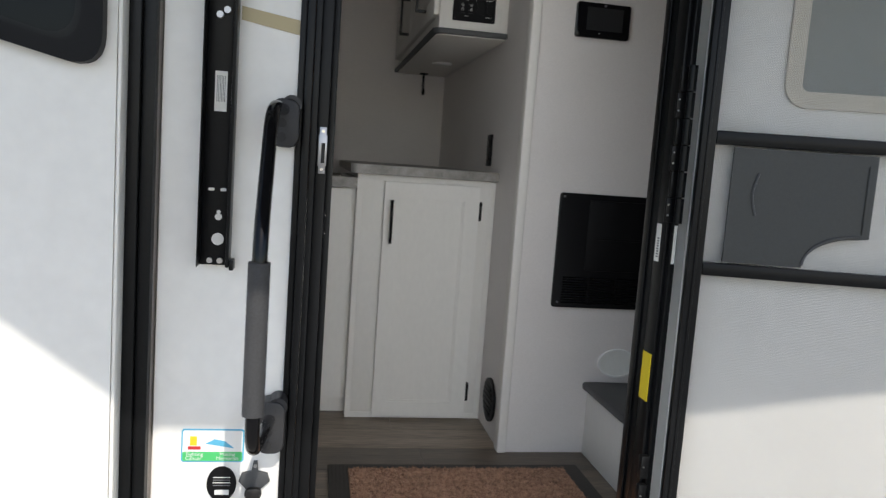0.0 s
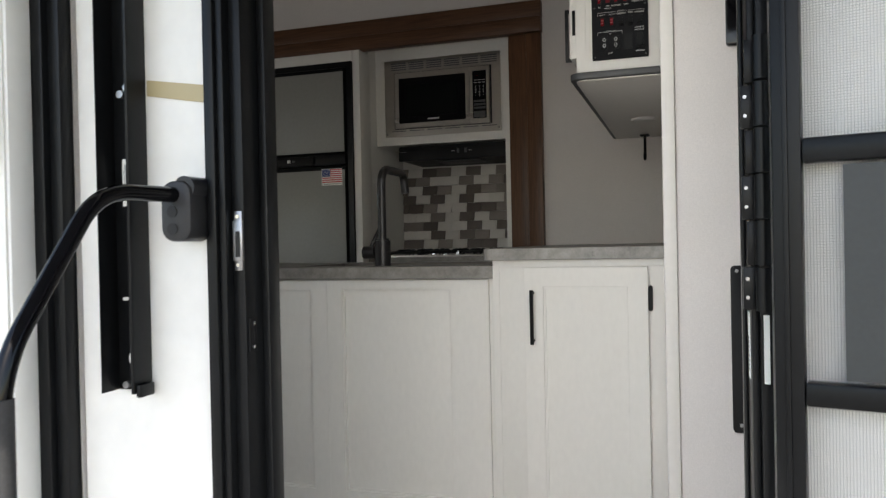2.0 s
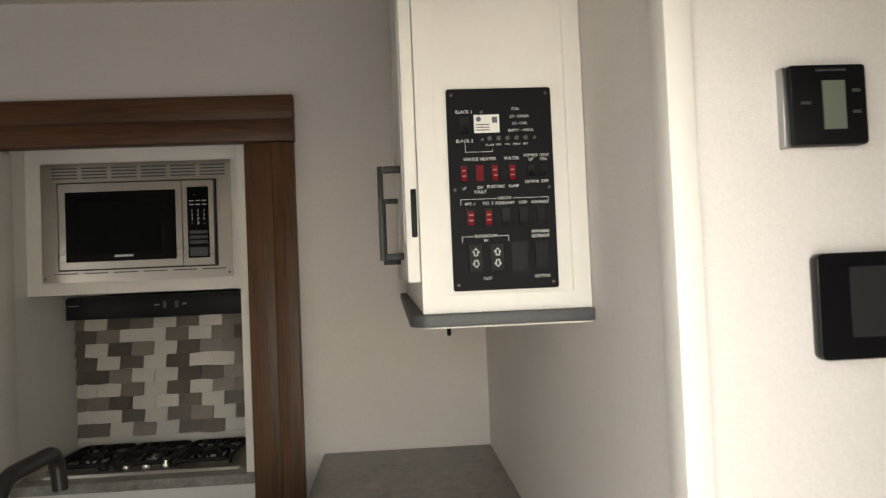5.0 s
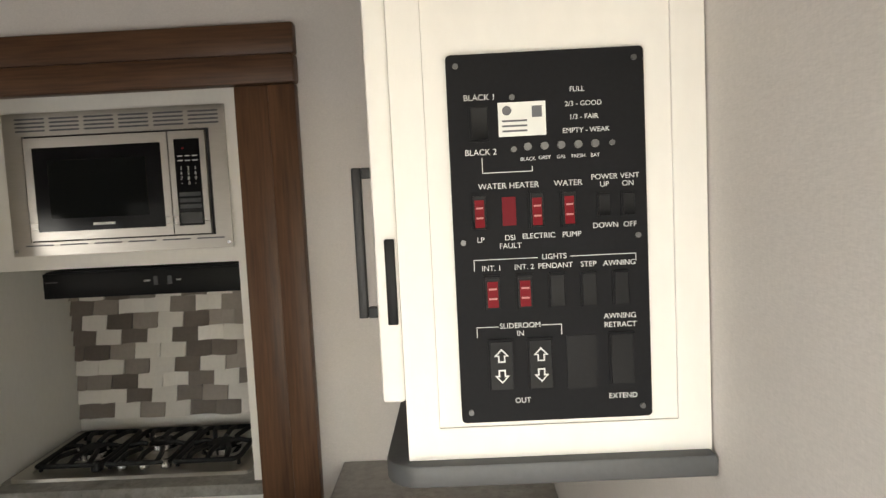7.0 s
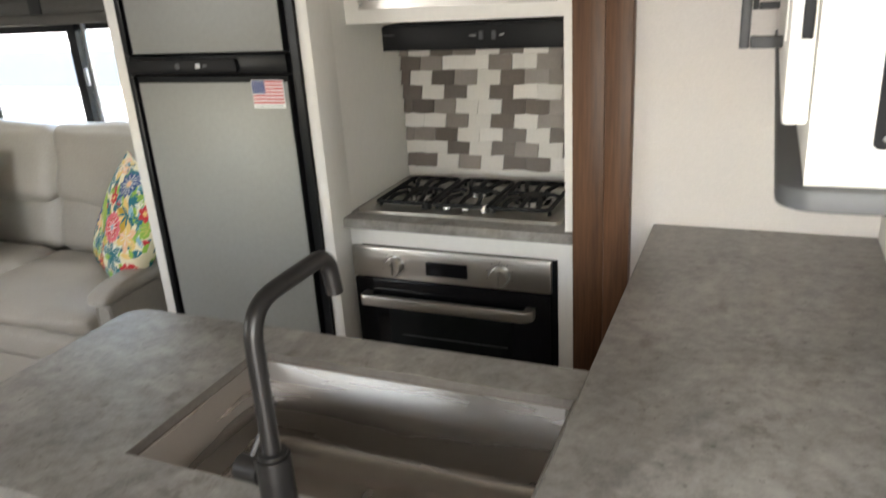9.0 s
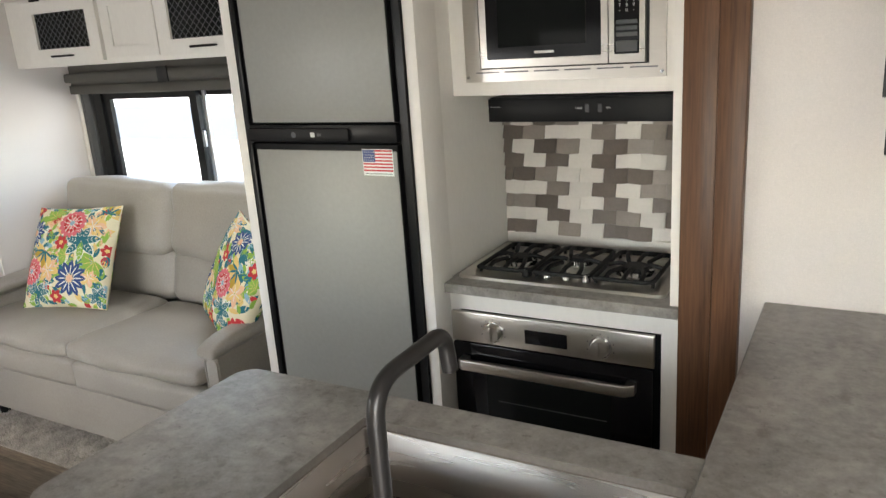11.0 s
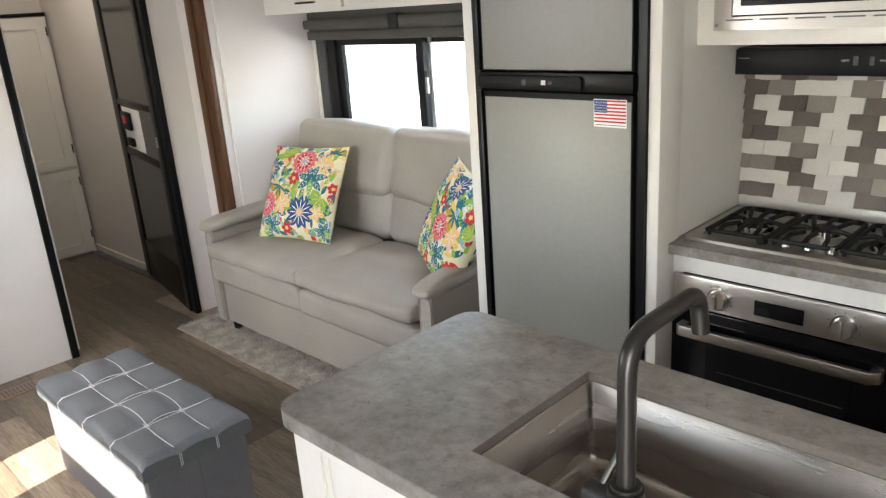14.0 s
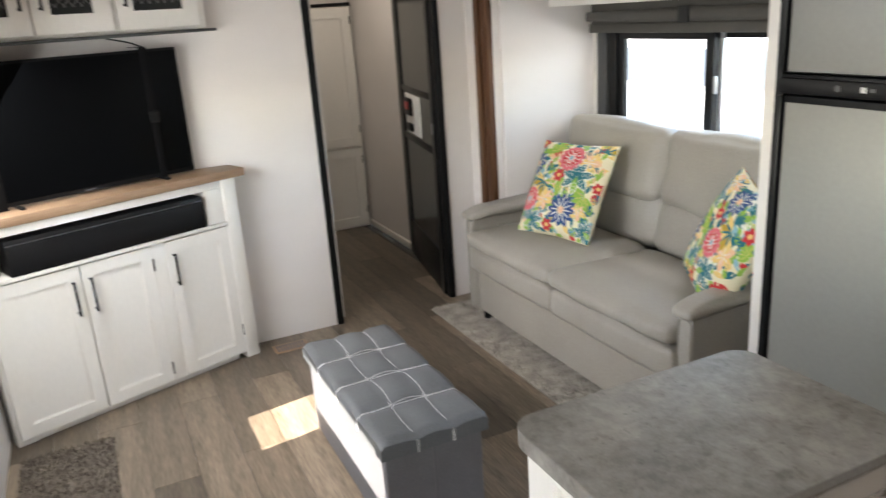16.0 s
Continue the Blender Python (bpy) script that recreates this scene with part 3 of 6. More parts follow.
part("pane", prism(slant_outline(-0.036), "y", 2.364, 2.368), M_DGLASS, win, "dark tinted pane")

# assist handle
ah = thing("assist_handle", 0.12, 2.47, 0.33, "black folding entry grab handle with a foam grip", "grab handle")
hx = 0.110
part("bar", tube([(0.124, 2.432, 1.048), (hx, 2.265, 1.046), (hx, 2.100, 0.822), (hx, 2.096, 0.462), (0.124, 2.432, 0.404)], 0.0125, 16, 0.06, 8), M_PIANO, ah, "glossy black bent tube")
part("grip", rod((hx, 2.096, 0.530), (hx, 2.096, 0.785), 0.0180, 20), M_FOAM, ah, "charcoal foam grip")
for pz in (1.058, 0.434):
    part("pivot", rod((0.139, 2.418, pz), (0.139, 2.4722, pz), 0.0195, 20), M_BRACKET, ah, "round pivot boss")
for bz0, bz1 in ((0.973, 1.070), (0.333, 0.446)):
    part("bracket", prism(round_rect(0.098, 0.155, bz0, bz1, 0.022), "y", 2.412, 2.472, 0.006), M_BRACKET, ah, "dark grey plastic mounting bracket")
    for dz in (0.022, 0.050):
        part("bolt_cup", rod((0.121, 2.4105, bz0 + dz - 0.002), (0.121, 2.414, bz0 + dz - 0.002), 0.0095, 16), M_RUBBER, ah)

# bottle opener and stickers under the handle
def raised(bm):
    bm.transform(Matrix.Translation((0, 0, 0.012)))
    return bm


bo = thing("bottle_opener", 0.093, 2.4725, 0.205, "grey cast bottle opener screwed to the wall", "bottle opener")
part("plate", raised(prism([(0.062, 0.240), (0.078, 0.222), (0.108, 0.222), (0.128, 0.240), (0.122, 0.258), (0.102, 0.263), (0.100, 0.285), (0.092, 0.285), (0.088, 0.263), (0.068, 0.258)], "y", 2.462, 2.4725, 0.002)), M_GREYP, bo)
part("cup", raised(prism(round_rect(0.076, 0.112, 0.205, 0.229, 0.011), "y", 2.448, 2.4615, 0.003)), M_GUN, bo)
part("screw", raised(rod((0.096, 2.459, 0.276), (0.096, 2.463, 0.276), 0.004, 8)), M_NICKEL, bo)
st = thing("charity_sticker", 0.004, 2.4725, 0.281, "white sticker with blue border and green lettered band", "sticker")
part("backing", raised(prism(round_rect(-0.060, 0.070, 0.281, 0.354, 0.006), "y", 2.4708, 2.4722)), M_BLUE, st, smooth=None)
part("sheet", raised(prism(round_rect(-0.057, 0.067, 0.284, 0.351, 0.005), "y", 2.4698, 2.4707)), M_WHITE, st, smooth=None)
part("band", raised(prism(round_rect(-0.057, 0.067, 0.284, 0.304, 0.004), "y", 2.4690, 2.4697)), M_GREEN, st, smooth=None)
part("picture_block", raised(box(-0.046, -0.020, 2.4690, 2.4697, 0.309, 0.316)), M_RED, st)
part("picture_block", raised(box(-0.042, -0.028, 2.4690, 2.4697, 0.318, 0.338)), M_YELLOW, st)
part("picture_block", raised(prism([(-0.01, 0.322), (0.02, 0.317), (0.05, 0.312), (0.03, 0.328), (0.008, 0.332)], "y", 2.4690, 2.4697)), M_BLUE, st)
for tx, tz, txt in ((-0.032, 0.2985, "Fighting"), (-0.034, 0.2895, "Cancer"), (0.036, 0.2985, "Making"), (0.036, 0.2895, "Memories")):
    letters(txt, 0.0115, face_y(tx, 2.4687, tz + 0.012), M_PRINT, st)
ov = thing("oval_badge", 0.026, 2.4725, 0.19, "black oval badge with white print", "sticker")
part("disc", raised(prism([(0.026 + 0.031 * math.cos(a * math.pi / 18), 0.232 + 0.039 * math.sin(a * math.pi / 18)) for a in range(36)], "y", 2.469, 2.4722)), M_BLACKM, ov)
for k in range(4):
    part("print_line", raised(box(0.008, 0.044, 2.468, 2.4686, 0.246 - 0.006 * k, 0.248 - 0.006 * k)), M_INK if k % 2 else M_PRINT, ov)
part("print_block", raised(box(0.012, 0.042, 2.468, 2.4686, 0.208, 0.219)), M_PRINT, ov)

# entry door frame, hinges
fr = tagged(new("door_1"), "black aluminium entry door frame", kind="structure")
WORLD_OF[fr.name] = Matrix.Identity(4)
bm = box(0.1605, 0.1765, 2.448, 2.4725, -0.06, 2.0, 0.003)
box(0.1465, 0.1603, 2.4635, 2.4725, -0.06, 2.0, 0.002, bm=bm)
box(0.177, 0.190, 2.455, 2.485, -0.06, 2.0, 0.002, bm=bm)
box(0.190, 0.213, 2.472, 2.556, -0.06, 1.98, 0.002, bm=bm)
box(0.2135, 0.228, 2.520, 2.556, -0.06, 1.98, 0.002, bm=bm)
part("jamb", bm, M_BLACK, fr)
bm = box(0.977, 0.998, 2.500, 2.556, -0.06, 1.98, 0.002)
box(0.9765, 0.9855, 2.450, 2.4998, -0.06, 1.98, 0.002, bm=bm)
box(0.986, 1.000, 2.436, 2.4725, -0.06, 2.0, 0.002, bm=bm)
box(0.971, 0.9768, 2.530, 2.556, -0.06, 1.98, 0.002, bm=bm)
part("jamb", bm, M_BLACK, fr)
part("head", box(0.1605, 1.0, 2.45, 2.556, 1.96, 2.02, 0.003), M_BLACK, fr)
part("threshold", box(0.1605, 1.0, 2.44, 2.60, -0.055, 0.012, 0.003), M_GREYP, fr, "grey metal threshold")
bm = box(0.1945, 0.2125, 2.466, 2.4718, 0.940, 1.005, 0.001)
box(0.1960, 0.2105, 2.469, 2.4718, 0.924, 1.021, 0.001, bm=bm)
part("strike_plate", bm, M_NICKEL, fr, "nickel strike plate")
part("strike_slot", box(0.2010, 0.2085, 2.4645, 2.4658, 0.946, 0.988), M_RUBBER, fr)
for sz in (0.933, 1.012):
    part("screw", rod((0.2035, 2.4665, sz), (0.2035, 2.4695, sz), 0.0032, 8), M_CHROME, fr)
part("catch_plate", box(0.2135, 0.2158, 2.478, 2.500, 0.790, 0.845, 0.001), M_BLACKM, fr)
for sz in (0.798, 0.836):
    part("screw", rod((0.2155, 2.489, sz), (0.2178, 2.489, sz), 0.003, 8), M_CHROME, fr)
for k in range(6):
    z0 = 0.868 + 0.058 * k
    hb = part("hinge", rod((0.9895, 2.424, z0), (0.9895, 2.424, z0 + 0.055), 0.0095, 12), M_BLACK, fr)
    part("hinge_leaf", box(0.967 + (0.005 if k % 2 else 0), 0.988, 2.4405, 2.4492, z0, z0 + 0.055, 0.001), M_BLACK, hb)
    if k % 2 == 0:
        for q in (0.016, 0.040):
            part("rivet", rod((0.972, 2.4385, z0 + q), (0.972, 2.441, z0 + q), 0.0024, 8), M_NICKEL, hb)
for k in range(2):
    z0 = 0.20 + 0.07 * k
    hb = part("hinge", box(0.967, 0.988, 2.430, 2.449, z0, z0 + 0.055, 0.003), M_BLACK, fr)
    part("rivet", rod((0.972, 2.427, z0 + 0.03), (0.972, 2.431, z0 + 0.03), 0.0024, 8), M_NICKEL, hb)
part("frame_label", box(0.9750, 0.9763, 2.470, 2.492, 0.775, 0.862), M_PAPER, fr, "white barcode label")
part("frame_label", box(0.9895, 0.9965, 2.4335, 2.4355, 0.775, 0.862), M_PAPER, fr, "white barcode label")
for k in range(8):
    part("barcode_line", box(0.9743, 0.9749, 2.473, 2.483, 0.785 + 0.006 * k, 0.788 + 0.006 * k), M_INK, fr)
part("warning_label", box(0.9745, 0.9763, 2.454, 2.496, 0.448, 0.560), M_YELLOW, fr, "yellow warning label")

# screen door folded back with the main door behind it
SD = pose(1.005, 2.384, 0, 0, 0, -13.5)
sd = thing("screen_door", 1.005, 2.384, 0.02, "black-framed screen door with insect mesh, folded open", "screen door")


def on_door(bm):
    bm.transform(SD)
    return bm


part("stile", on_door(box(-0.006, 0.026, -0.018, 0.008, 0.02, 1.92, 0.003)), M_BLACK, sd)
part("stile", on_door(box(0.006, 0.012, -0.022, -0.0185, 0.02, 1.92, 0.001)), M_BLACK, sd)
part("stile", on_door(box(0.690, 0.722, -0.018, 0.008, 0.02, 1.92, 0.003)), M_BLACK, sd)
for z0, z1 in ((0.02, 0.06), (0.763, 0.791), (1.046, 1.075), (1.885, 1.92)):
    part("rail", on_door(box(0.0265, 0.6895, -0.016, 0.006, z0, z1, 0.003)), M_BLACK, sd)
for z0, z1 in ((0.06, 0.763), (0.791, 1.046), (1.075, 1.885)):
    part("mesh_panel", on_door(box(0.0265, 0.6895, -0.001, 0.0005, z0, z1)), M_MESH, sd, "fine grey insect mesh", smooth=None)
arc = [(0.235 + 0.110 * (1 - math.cos(a * math.pi / 20)), 0.795 + 0.068 * math.sin(a * math.pi / 20)) for a in range(11)]
outline = [(0.068, 0.795)] + arc + [(0.368, 0.866), (0.368, 1.042), (0.068, 1.042)]
part("slide_panel", on_door(prism(outline, "y", -0.010, -0.004)), M_SLIDE, sd, "dark grey plastic sliding panel", smooth=None)
part("panel_lip", on_door(tube([(x, -0.0105, z + 0.006) for x, z in arc], 0.003, 8, 0.01, 2)), M_GREYP, sd)
part("finger_pull", on_door(tube([(0.125, -0.011, 0.900), (0.112, -0.012, 0.945), (0.125, -0.011, 0.990)], 0.003, 8, 0.03, 5)), M_GREYP, sd)
part("vertical_lip", on_door(box(0.350, 0.354, -0.013, -0.0105, 0.875, 1.02, 0.001)), M_SLIDE, sd)
md = thing("entry_door", 1.02, 2.43, 0.0, "white entry door folded back behind the screen door", "door")
part("slab", on_door(box(0.0, 0.735, 0.022, 0.050, 0.0, 1.94, 0.006)), M_GEL, md)
WR = [(round_rect(0.165 - g, 0.60 + g, 1.135 - g, 1.78 + g, 0.05 + g)) for g in (0.0, -0.035)]
part("window_trim", on_door(ring_plate(WR[0], WR[1], "y", 0.012, 0.0215)), M_BEIGE, md, "beige window trim")
part("window_pane", on_door(prism(WR[1], "y", 0.017, 0.0205)), M_PALESHADE, md, "grey shade in the door window")
# ---------- entry: mat, step, partition devices ----------
dm = thing("door_mat", 0.68, 2.88, 0.0, "brown coir door mat with a dark ribbed border", "door mat")
part("border", box(0.275, 1.085, 2.63, 3.135, 0.0, 0.010, 0.004), M_MATEDGE, dm)
bm = box(0.335, 1.025, 2.68, 3.085, 0.0105, 0.018, 0.002)
part("coir_field", bm, M_COIR, dm, "loopy brown coir pile")
rnd = random.Random(21)
bm = bmesh.new()
for _ in range(9000):
    x, y, a = rnd.uniform(0.338, 1.022), rnd.uniform(2.683, 3.082), rnd.uniform(0, 6.28)
    dx, dy, r = math.cos(a) * 0.0032, math.sin(a) * 0.0032, rnd.uniform(0.004, 0.010)
    v = [bm.verts.new(p) for p in ((x - dx, y - dy, 0.0175), (x + dx, y + dy, 0.0175), (x - dy, y + dx, 0.0175), (x + rnd.uniform(-0.005, 0.005), y + rnd.uniform(-0.005, 0.005), 0.018 + r))]
    for f3 in ((0, 1, 3), (1, 2, 3), (2, 0, 3)):
        bm.faces.new([v[q] for q in f3])
tagged(part("coir_pile", bm, M_COIR, dm, "short stiff coir loops", smooth=None), kind="stuff")
for k in range(4):
    part("rib", box(0.285 + 0.012 * k, 0.289 + 0.012 * k, 2.64, 3.125, 0.0105, 0.013), M_MATEDGE, dm)

sp = thing("bedroom_step", 1.5, 2.9, 0.0, "white boxed step with dark stone-look tread", "step")
part("riser", box(1.150, 1.945, 2.56, 3.258, 0.0, 0.228, 0.003), M_CAB, sp)
part("tread", box(1.128, 1.945, 2.56, 3.259, 0.229, 0.256, 0.010), M_GREYP, sp, "dark tread with a rounded nosing")

def wall_box(name, x0, x1, z0, z1, depth, r, material, label, category, y=3.262):
    t = thing(name, (x0 + x1) / 2, y, z0, label, category)
    part("housing", prism(round_rect(x0, x1, z0, z1, r), "y", y - depth, y - 0.0005, 0.002), material, t)
    return t


tb = wall_box("wall_tablet", 0.991, 1.172, 1.399, 1.509, 0.016, 0.008, M_PIANO, "glossy black touch control screen on the wall", "control screen")
part("screen", box(1.025, 1.147, 3.2445, 3.2458, 1.422, 1.494), M_SCREEN, tb, "dark display")
part("camera_lens", rod((1.084, 3.2435, 1.5015), (1.084, 3.2462, 1.5015), 0.004, 12), M_NICKEL, tb)
part("mark", box(1.066, 1.073, 3.2448, 3.2458, 1.412, 1.414), M_PRINT, tb)
th = wall_box("thermostat", 0.972, 1.054, 1.620, 1.703, 0.018, 0.004, M_BLACKM, "square black thermostat with grey display", "thermostat")
part("display", box(1.006, 1.030, 3.2425, 3.2438, 1.636, 1.686), M_LCD, th, "grey-green display")
part("back_plate", box(0.9665, 0.9735, 3.249, 3.2615, 1.619, 1.702, 0.001), M_NICKEL, th)
for z in (1.652, 1.674):
    part("arrow_mark", box(1.038, 1.046, 3.2427, 3.2438, z, z + 0.003), M_GREYP, th)
part("button_mark", box(0.983, 0.993, 3.2427, 3.2438, 1.662, 1.665), M_GREYP, th)
part("print_line", box(1.000, 1.032, 3.2427, 3.2438, 1.696, 1.698), M_GREYP, th)
rd = wall_box("wall_sounder", 1.108, 1.215, 1.585, 1.72, 0.035, 0.045, M_BLACKM, "rounded black wall sounder", "alarm")
part("grille", prism(round_rect(1.128, 1.195, 1.61, 1.695, 0.03), "y", 3.2245, 3.2268), M_GREYP, rd)

bp = wall_box("converter_panel", 0.992, 1.315, 0.512, 0.896, 0.012, 0.010, M_BLACKM, "black power centre cover with louvres", "power panel")
dr_ = part("flap", box(1.094, 1.305, 3.2445, 3.2498, 0.640, 0.876, 0.004), M_BLACKM, bp)
part("finger_lip", box(1.120, 1.290, 3.2415, 3.2442, 0.745, 0.752, 0.001), M_BLACKM, dr_)
for k in range(11):
    z = 0.528 + 0.0085 * k
    for x0 in (1.022, 1.118, 1.212):
        part("louvre", box(x0, x0 + 0.088, 3.2465, 3.2498, z, z + 0.0045), M_PIANO, bp)
for sx, sz in ((1.005, 0.884), (1.302, 0.884), (1.010, 0.530), (1.302, 0.530)):
    part("screw", rod((sx, 3.2465, sz), (sx, 3.2502, sz), 0.004, 8), M_NICKEL, bp)

vt = thing("oval_vent", 1.245, 3.262, 0.27, "white oval vent plate above the step", "vent")
ell = [(1.248 + 0.070 * math.cos(a * math.pi / 18), 0.322 + 0.050 * math.sin(a * math.pi / 18)) for a in range(36)]
ell2 = [(1.248 + 0.063 * math.cos(a * math.pi / 18), 0.322 + 0.044 * math.sin(a * math.pi / 18)) for a in range(36)]
part("rim", ring_plate(ell, ell2, "y", 3.250, 3.2615), M_WHITE, vt)
part("plate", prism(ell2, "y", 3.256, 3.261), M_PAPER, vt)

sk = thing("floor_register", 0.855, 3.43, 0.05, "round black furnace outlet low on the niche wall", "heat vent")
part("rim", rod((0.846, 3.43, 0.130), (0.8555, 3.43, 0.130), 0.078, 32), M_BLACKM, sk)
part("bowl", rod((0.8445, 3.43, 0.130), (0.8458, 3.43, 0.130), 0.064, 32), M_RUBBER, sk)
for k in range(6):
    z = 0.083 + 0.018 * k
    w = math.sqrt(max(0.0004, 0.062 ** 2 - (z - 0.130) ** 2))
    part("slat", box(0.840, 0.8443, 3.43 - w, 3.43 + w, z, z + 0.009, 0.001), M_BLACKM, sk)

ol = thing("wall_outlet", 0.855, 3.745, 0.965, "black double outlet plate above the counter", "outlet")
part("plate", box(0.8495, 0.8555, 3.708, 3.782, 0.965, 1.086, 0.003), M_BLACKM, ol)
for z in (1.000, 1.050):
    part("socket", box(0.847, 0.8494, 3.728, 3.762, z - 0.016, z + 0.016, 0.001), M_PIANO, ol)

# ---------- kitchen: counters and base cabinets ----------


def shaker(parent, name, x0, x1, z0, z1, yf, rail=0.055, thick=0.018, label=""):
    """A framed cabinet door facing -y: stiles and rails round a recessed panel with a bead."""
    bm = frame4(x0, x1, z0, z1, rail, yf, yf + thick)
    d = part(name, bm, M_CAB, parent, label)
    part("panel", box(x0 + rail - 0.001, x1 - rail + 0.001, yf + 0.008, yf + thick - 0.002, z0 + rail - 0.001, z1 - rail + 0.001), M_CAB, d)
    part("bead", frame4(x0 + rail + 0.0005, x1 - rail - 0.0005, z0 + rail + 0.0005, z1 - rail - 0.0005, 0.007, yf + 0.003, yf + 0.0078), M_CAB, d)
    return d


def bar_pull(parent, p, q, out, r=0.0055):
    """A square-ended black bar handle with two posts; out is the way off the face."""
    p, q, o = Vector(p), Vector(q), Vector(out)
    h = part("handle", rod(p + o, q + o, r, 8), M_BLACKM, parent, "black bar handle")
    for k in (p.lerp(q, 0.06), p.lerp(q, 0.94)):
        part("handle_post", rod(k, k + o, r * 0.8, 8), M_BLACKM, h)
    return h


rc = thing("pantry_cabinet", 0.60, 4.2, 0.0, "white base cabinet with one framed door", "cabinet")
part("body", box(0.343, 0.854, 3.597, 4.965, 0.0, 0.906, 0.002), M_CAB, rc)
part("face_frame", frame4(0.343, 0.854, 0.0, 0.906, 0.02, 3.594, 3.5968), M_CAB, rc)
d = shaker(rc, "door", 0.442, 0.792, 0.012, 0.884, 3.575)
bar_pull(d, (0.468, 3.575, 0.663), (0.468, 3.575, 0.820), (0, -0.028, 0))
for z in (0.108, 0.795):
    part("hinge", prism(round_rect(0.7925, 0.8045, z - 0.036, z + 0.036, 0.006), "y", 3.583, 3.5935), M_BLACKM, rc, "black surface hinge")


def slab_top(x0, x1, y0, y1, z0, z1, round_at, r, hole=None):
    """A worktop outline with some corners rounded and one cut-out, built as a strip mesh."""
    pts = []
    for cx, cy, sx, sy in ((x1, y1, 1, 1), (x0, y1, -1, 1), (x0, y0, -1, -1), (x1, y0, 1, -1)):
        if (sx, sy) in round_at:
            a0 = {(1, 1): 0, (-1, 1): 90, (-1, -1): 180, (1, -1): 270}[(sx, sy)]
            for i in range(9):
                a = radians(a0 + 90 * i / 8)
                pts.append((cx - sx * r + r * math.cos(a), cy - sy * r + r * math.sin(a)))
        else:
            pts.append((cx, cy))
    if hole is None:
        return prism(pts, "z", z0, z1, 0.003)
    hx0, hx1, hy0, hy1 = hole
    bm = bmesh.new()
    loops = []
    for z in (z0, z1):
        outer = [bm.verts.new((x, y, z)) for x, y in pts]
        inner = [bm.verts.new((x, y, z)) for x, y in ((hx1, hy1), (hx0, hy1), (hx0, hy0), (hx1, hy0))]
        eo = [bm.edges.new((outer[i], outer[(i + 1) % len(outer)])) for i in range(len(outer))]
        ei = [bm.edges.new((inner[i], inner[(i + 1) % 4])) for i in range(4)]
        bmesh.ops.triangle_fill(bm, edges=eo + ei, use_beauty=True)
        loops.append((outer, inner))
    for k in (0, 1):
        a, b = loops[0][k], loops[1][k]
        for i in range(len(a)):
            bm.faces.new((a[i], a[(i + 1) % len(a)], b[(i + 1) % len(a)], b[i]))
    bmesh.ops.recalc_face_normals(bm, faces=bm.faces)
    return bm


wt = thing("worktop", 0.587, 4.268, 0.907, "grey stone-look laminate worktop beside the wall", "worktop")
part("slab", slab_top(0.3195, 0.8555, 3.5695, 4.968, 0.907, 0.942, {(-1, -1)}, 0.018), M_STONE, wt)
part("edge_band", box(0.3365, 0.8555, 3.568, 3.5693, 0.908, 0.9405), M_STONE, wt)
part("edge_band", box(0.318, 0.3193, 3.5875, 4.966, 0.908, 0.9405), M_STONE, wt)
SINK = (-0.392, 0.297, 3.735, 4.116)
iw = thing("island_worktop", -0.247, 3.913, 0.852, "grey stone-look laminate worktop around the sink", "worktop")
part("slab", slab_top(-0.8345, 0.3425, 3.6015, 4.2245, 0.852, 0.890, {(-1, 1), (-1, -1)}, 0.0535, SINK), M_STONE, iw)
part("cutout_edge", ring_plate([(SINK[0] + 0.0001, SINK[2] + 0.0001), (SINK[1] - 0.0001, SINK[2] + 0.0001), (SINK[1] - 0.0001, SINK[3] - 0.0001), (SINK[0] + 0.0001, SINK[3] - 0.0001)], [(SINK[0] + 0.0016, SINK[2] + 0.0016), (SINK[1] - 0.0016, SINK[2] + 0.0016), (SINK[1] - 0.0016, SINK[3] - 0.0016), (SINK[0] + 0.0016, SINK[3] - 0.0016)], "z", 0.8535, 0.8892), M_CUT, iw, "dark cut edge round the sink", smooth=None)
part("edge_band", box(-0.780, 0.3425, 3.600, 3.6013, 0.853, 0.8885), M_STONE, iw)
part("edge_band", box(-0.780, 0.3425, 4.2247, 4.226, 0.853, 0.8885), M_STONE, iw)
part("edge_band", box(-0.836, -0.8347, 3.656, 4.170, 0.853, 0.8885), M_STONE, iw)

ic = thing("sink_cabinet", -0.23, 3.9, 0.0, "white island base cabinet with framed panels under the sink", "cabinet")
bm = box(-0.805, 0.3425, 3.632, 3.65, 0.062, 0.851, 0.002)
part("front_board", bm, M_CAB, ic)
part("end_board", box(-0.805, -0.787, 3.651, 4.19, 0.0, 0.851, 0.002), M_CAB, ic)
part("back_board", box(-0.786, 0.3425, 4.17, 4.19, 0.0, 0.851, 0.002), M_CAB, ic)
part("toe_board", box(-0.786, 0.3425, 3.662, 3.675, 0.0, 0.0615), M_CAB, ic)
for x0, x1, xa, xb in ((-0.2195, 0.3225, -0.166, 0.204), (-0.786, -0.2200, -0.700, -0.276)):
    fr_ = part("panel_frame", ring_plate([(x0, 0.068), (x1, 0.068), (x1, 0.848), (x0, 0.848)], [(xa, 0.165), (xb, 0.165), (xb, 0.823), (xa, 0.823)], "y", 3.617, 3.6315), M_CAB, ic, "white framed panel")
    part("bead", frame4(xa + 0.0005, xb - 0.0005, 0.1655, 0.8225, 0.006, 3.6215, 3.6315), M_CAB, fr_)

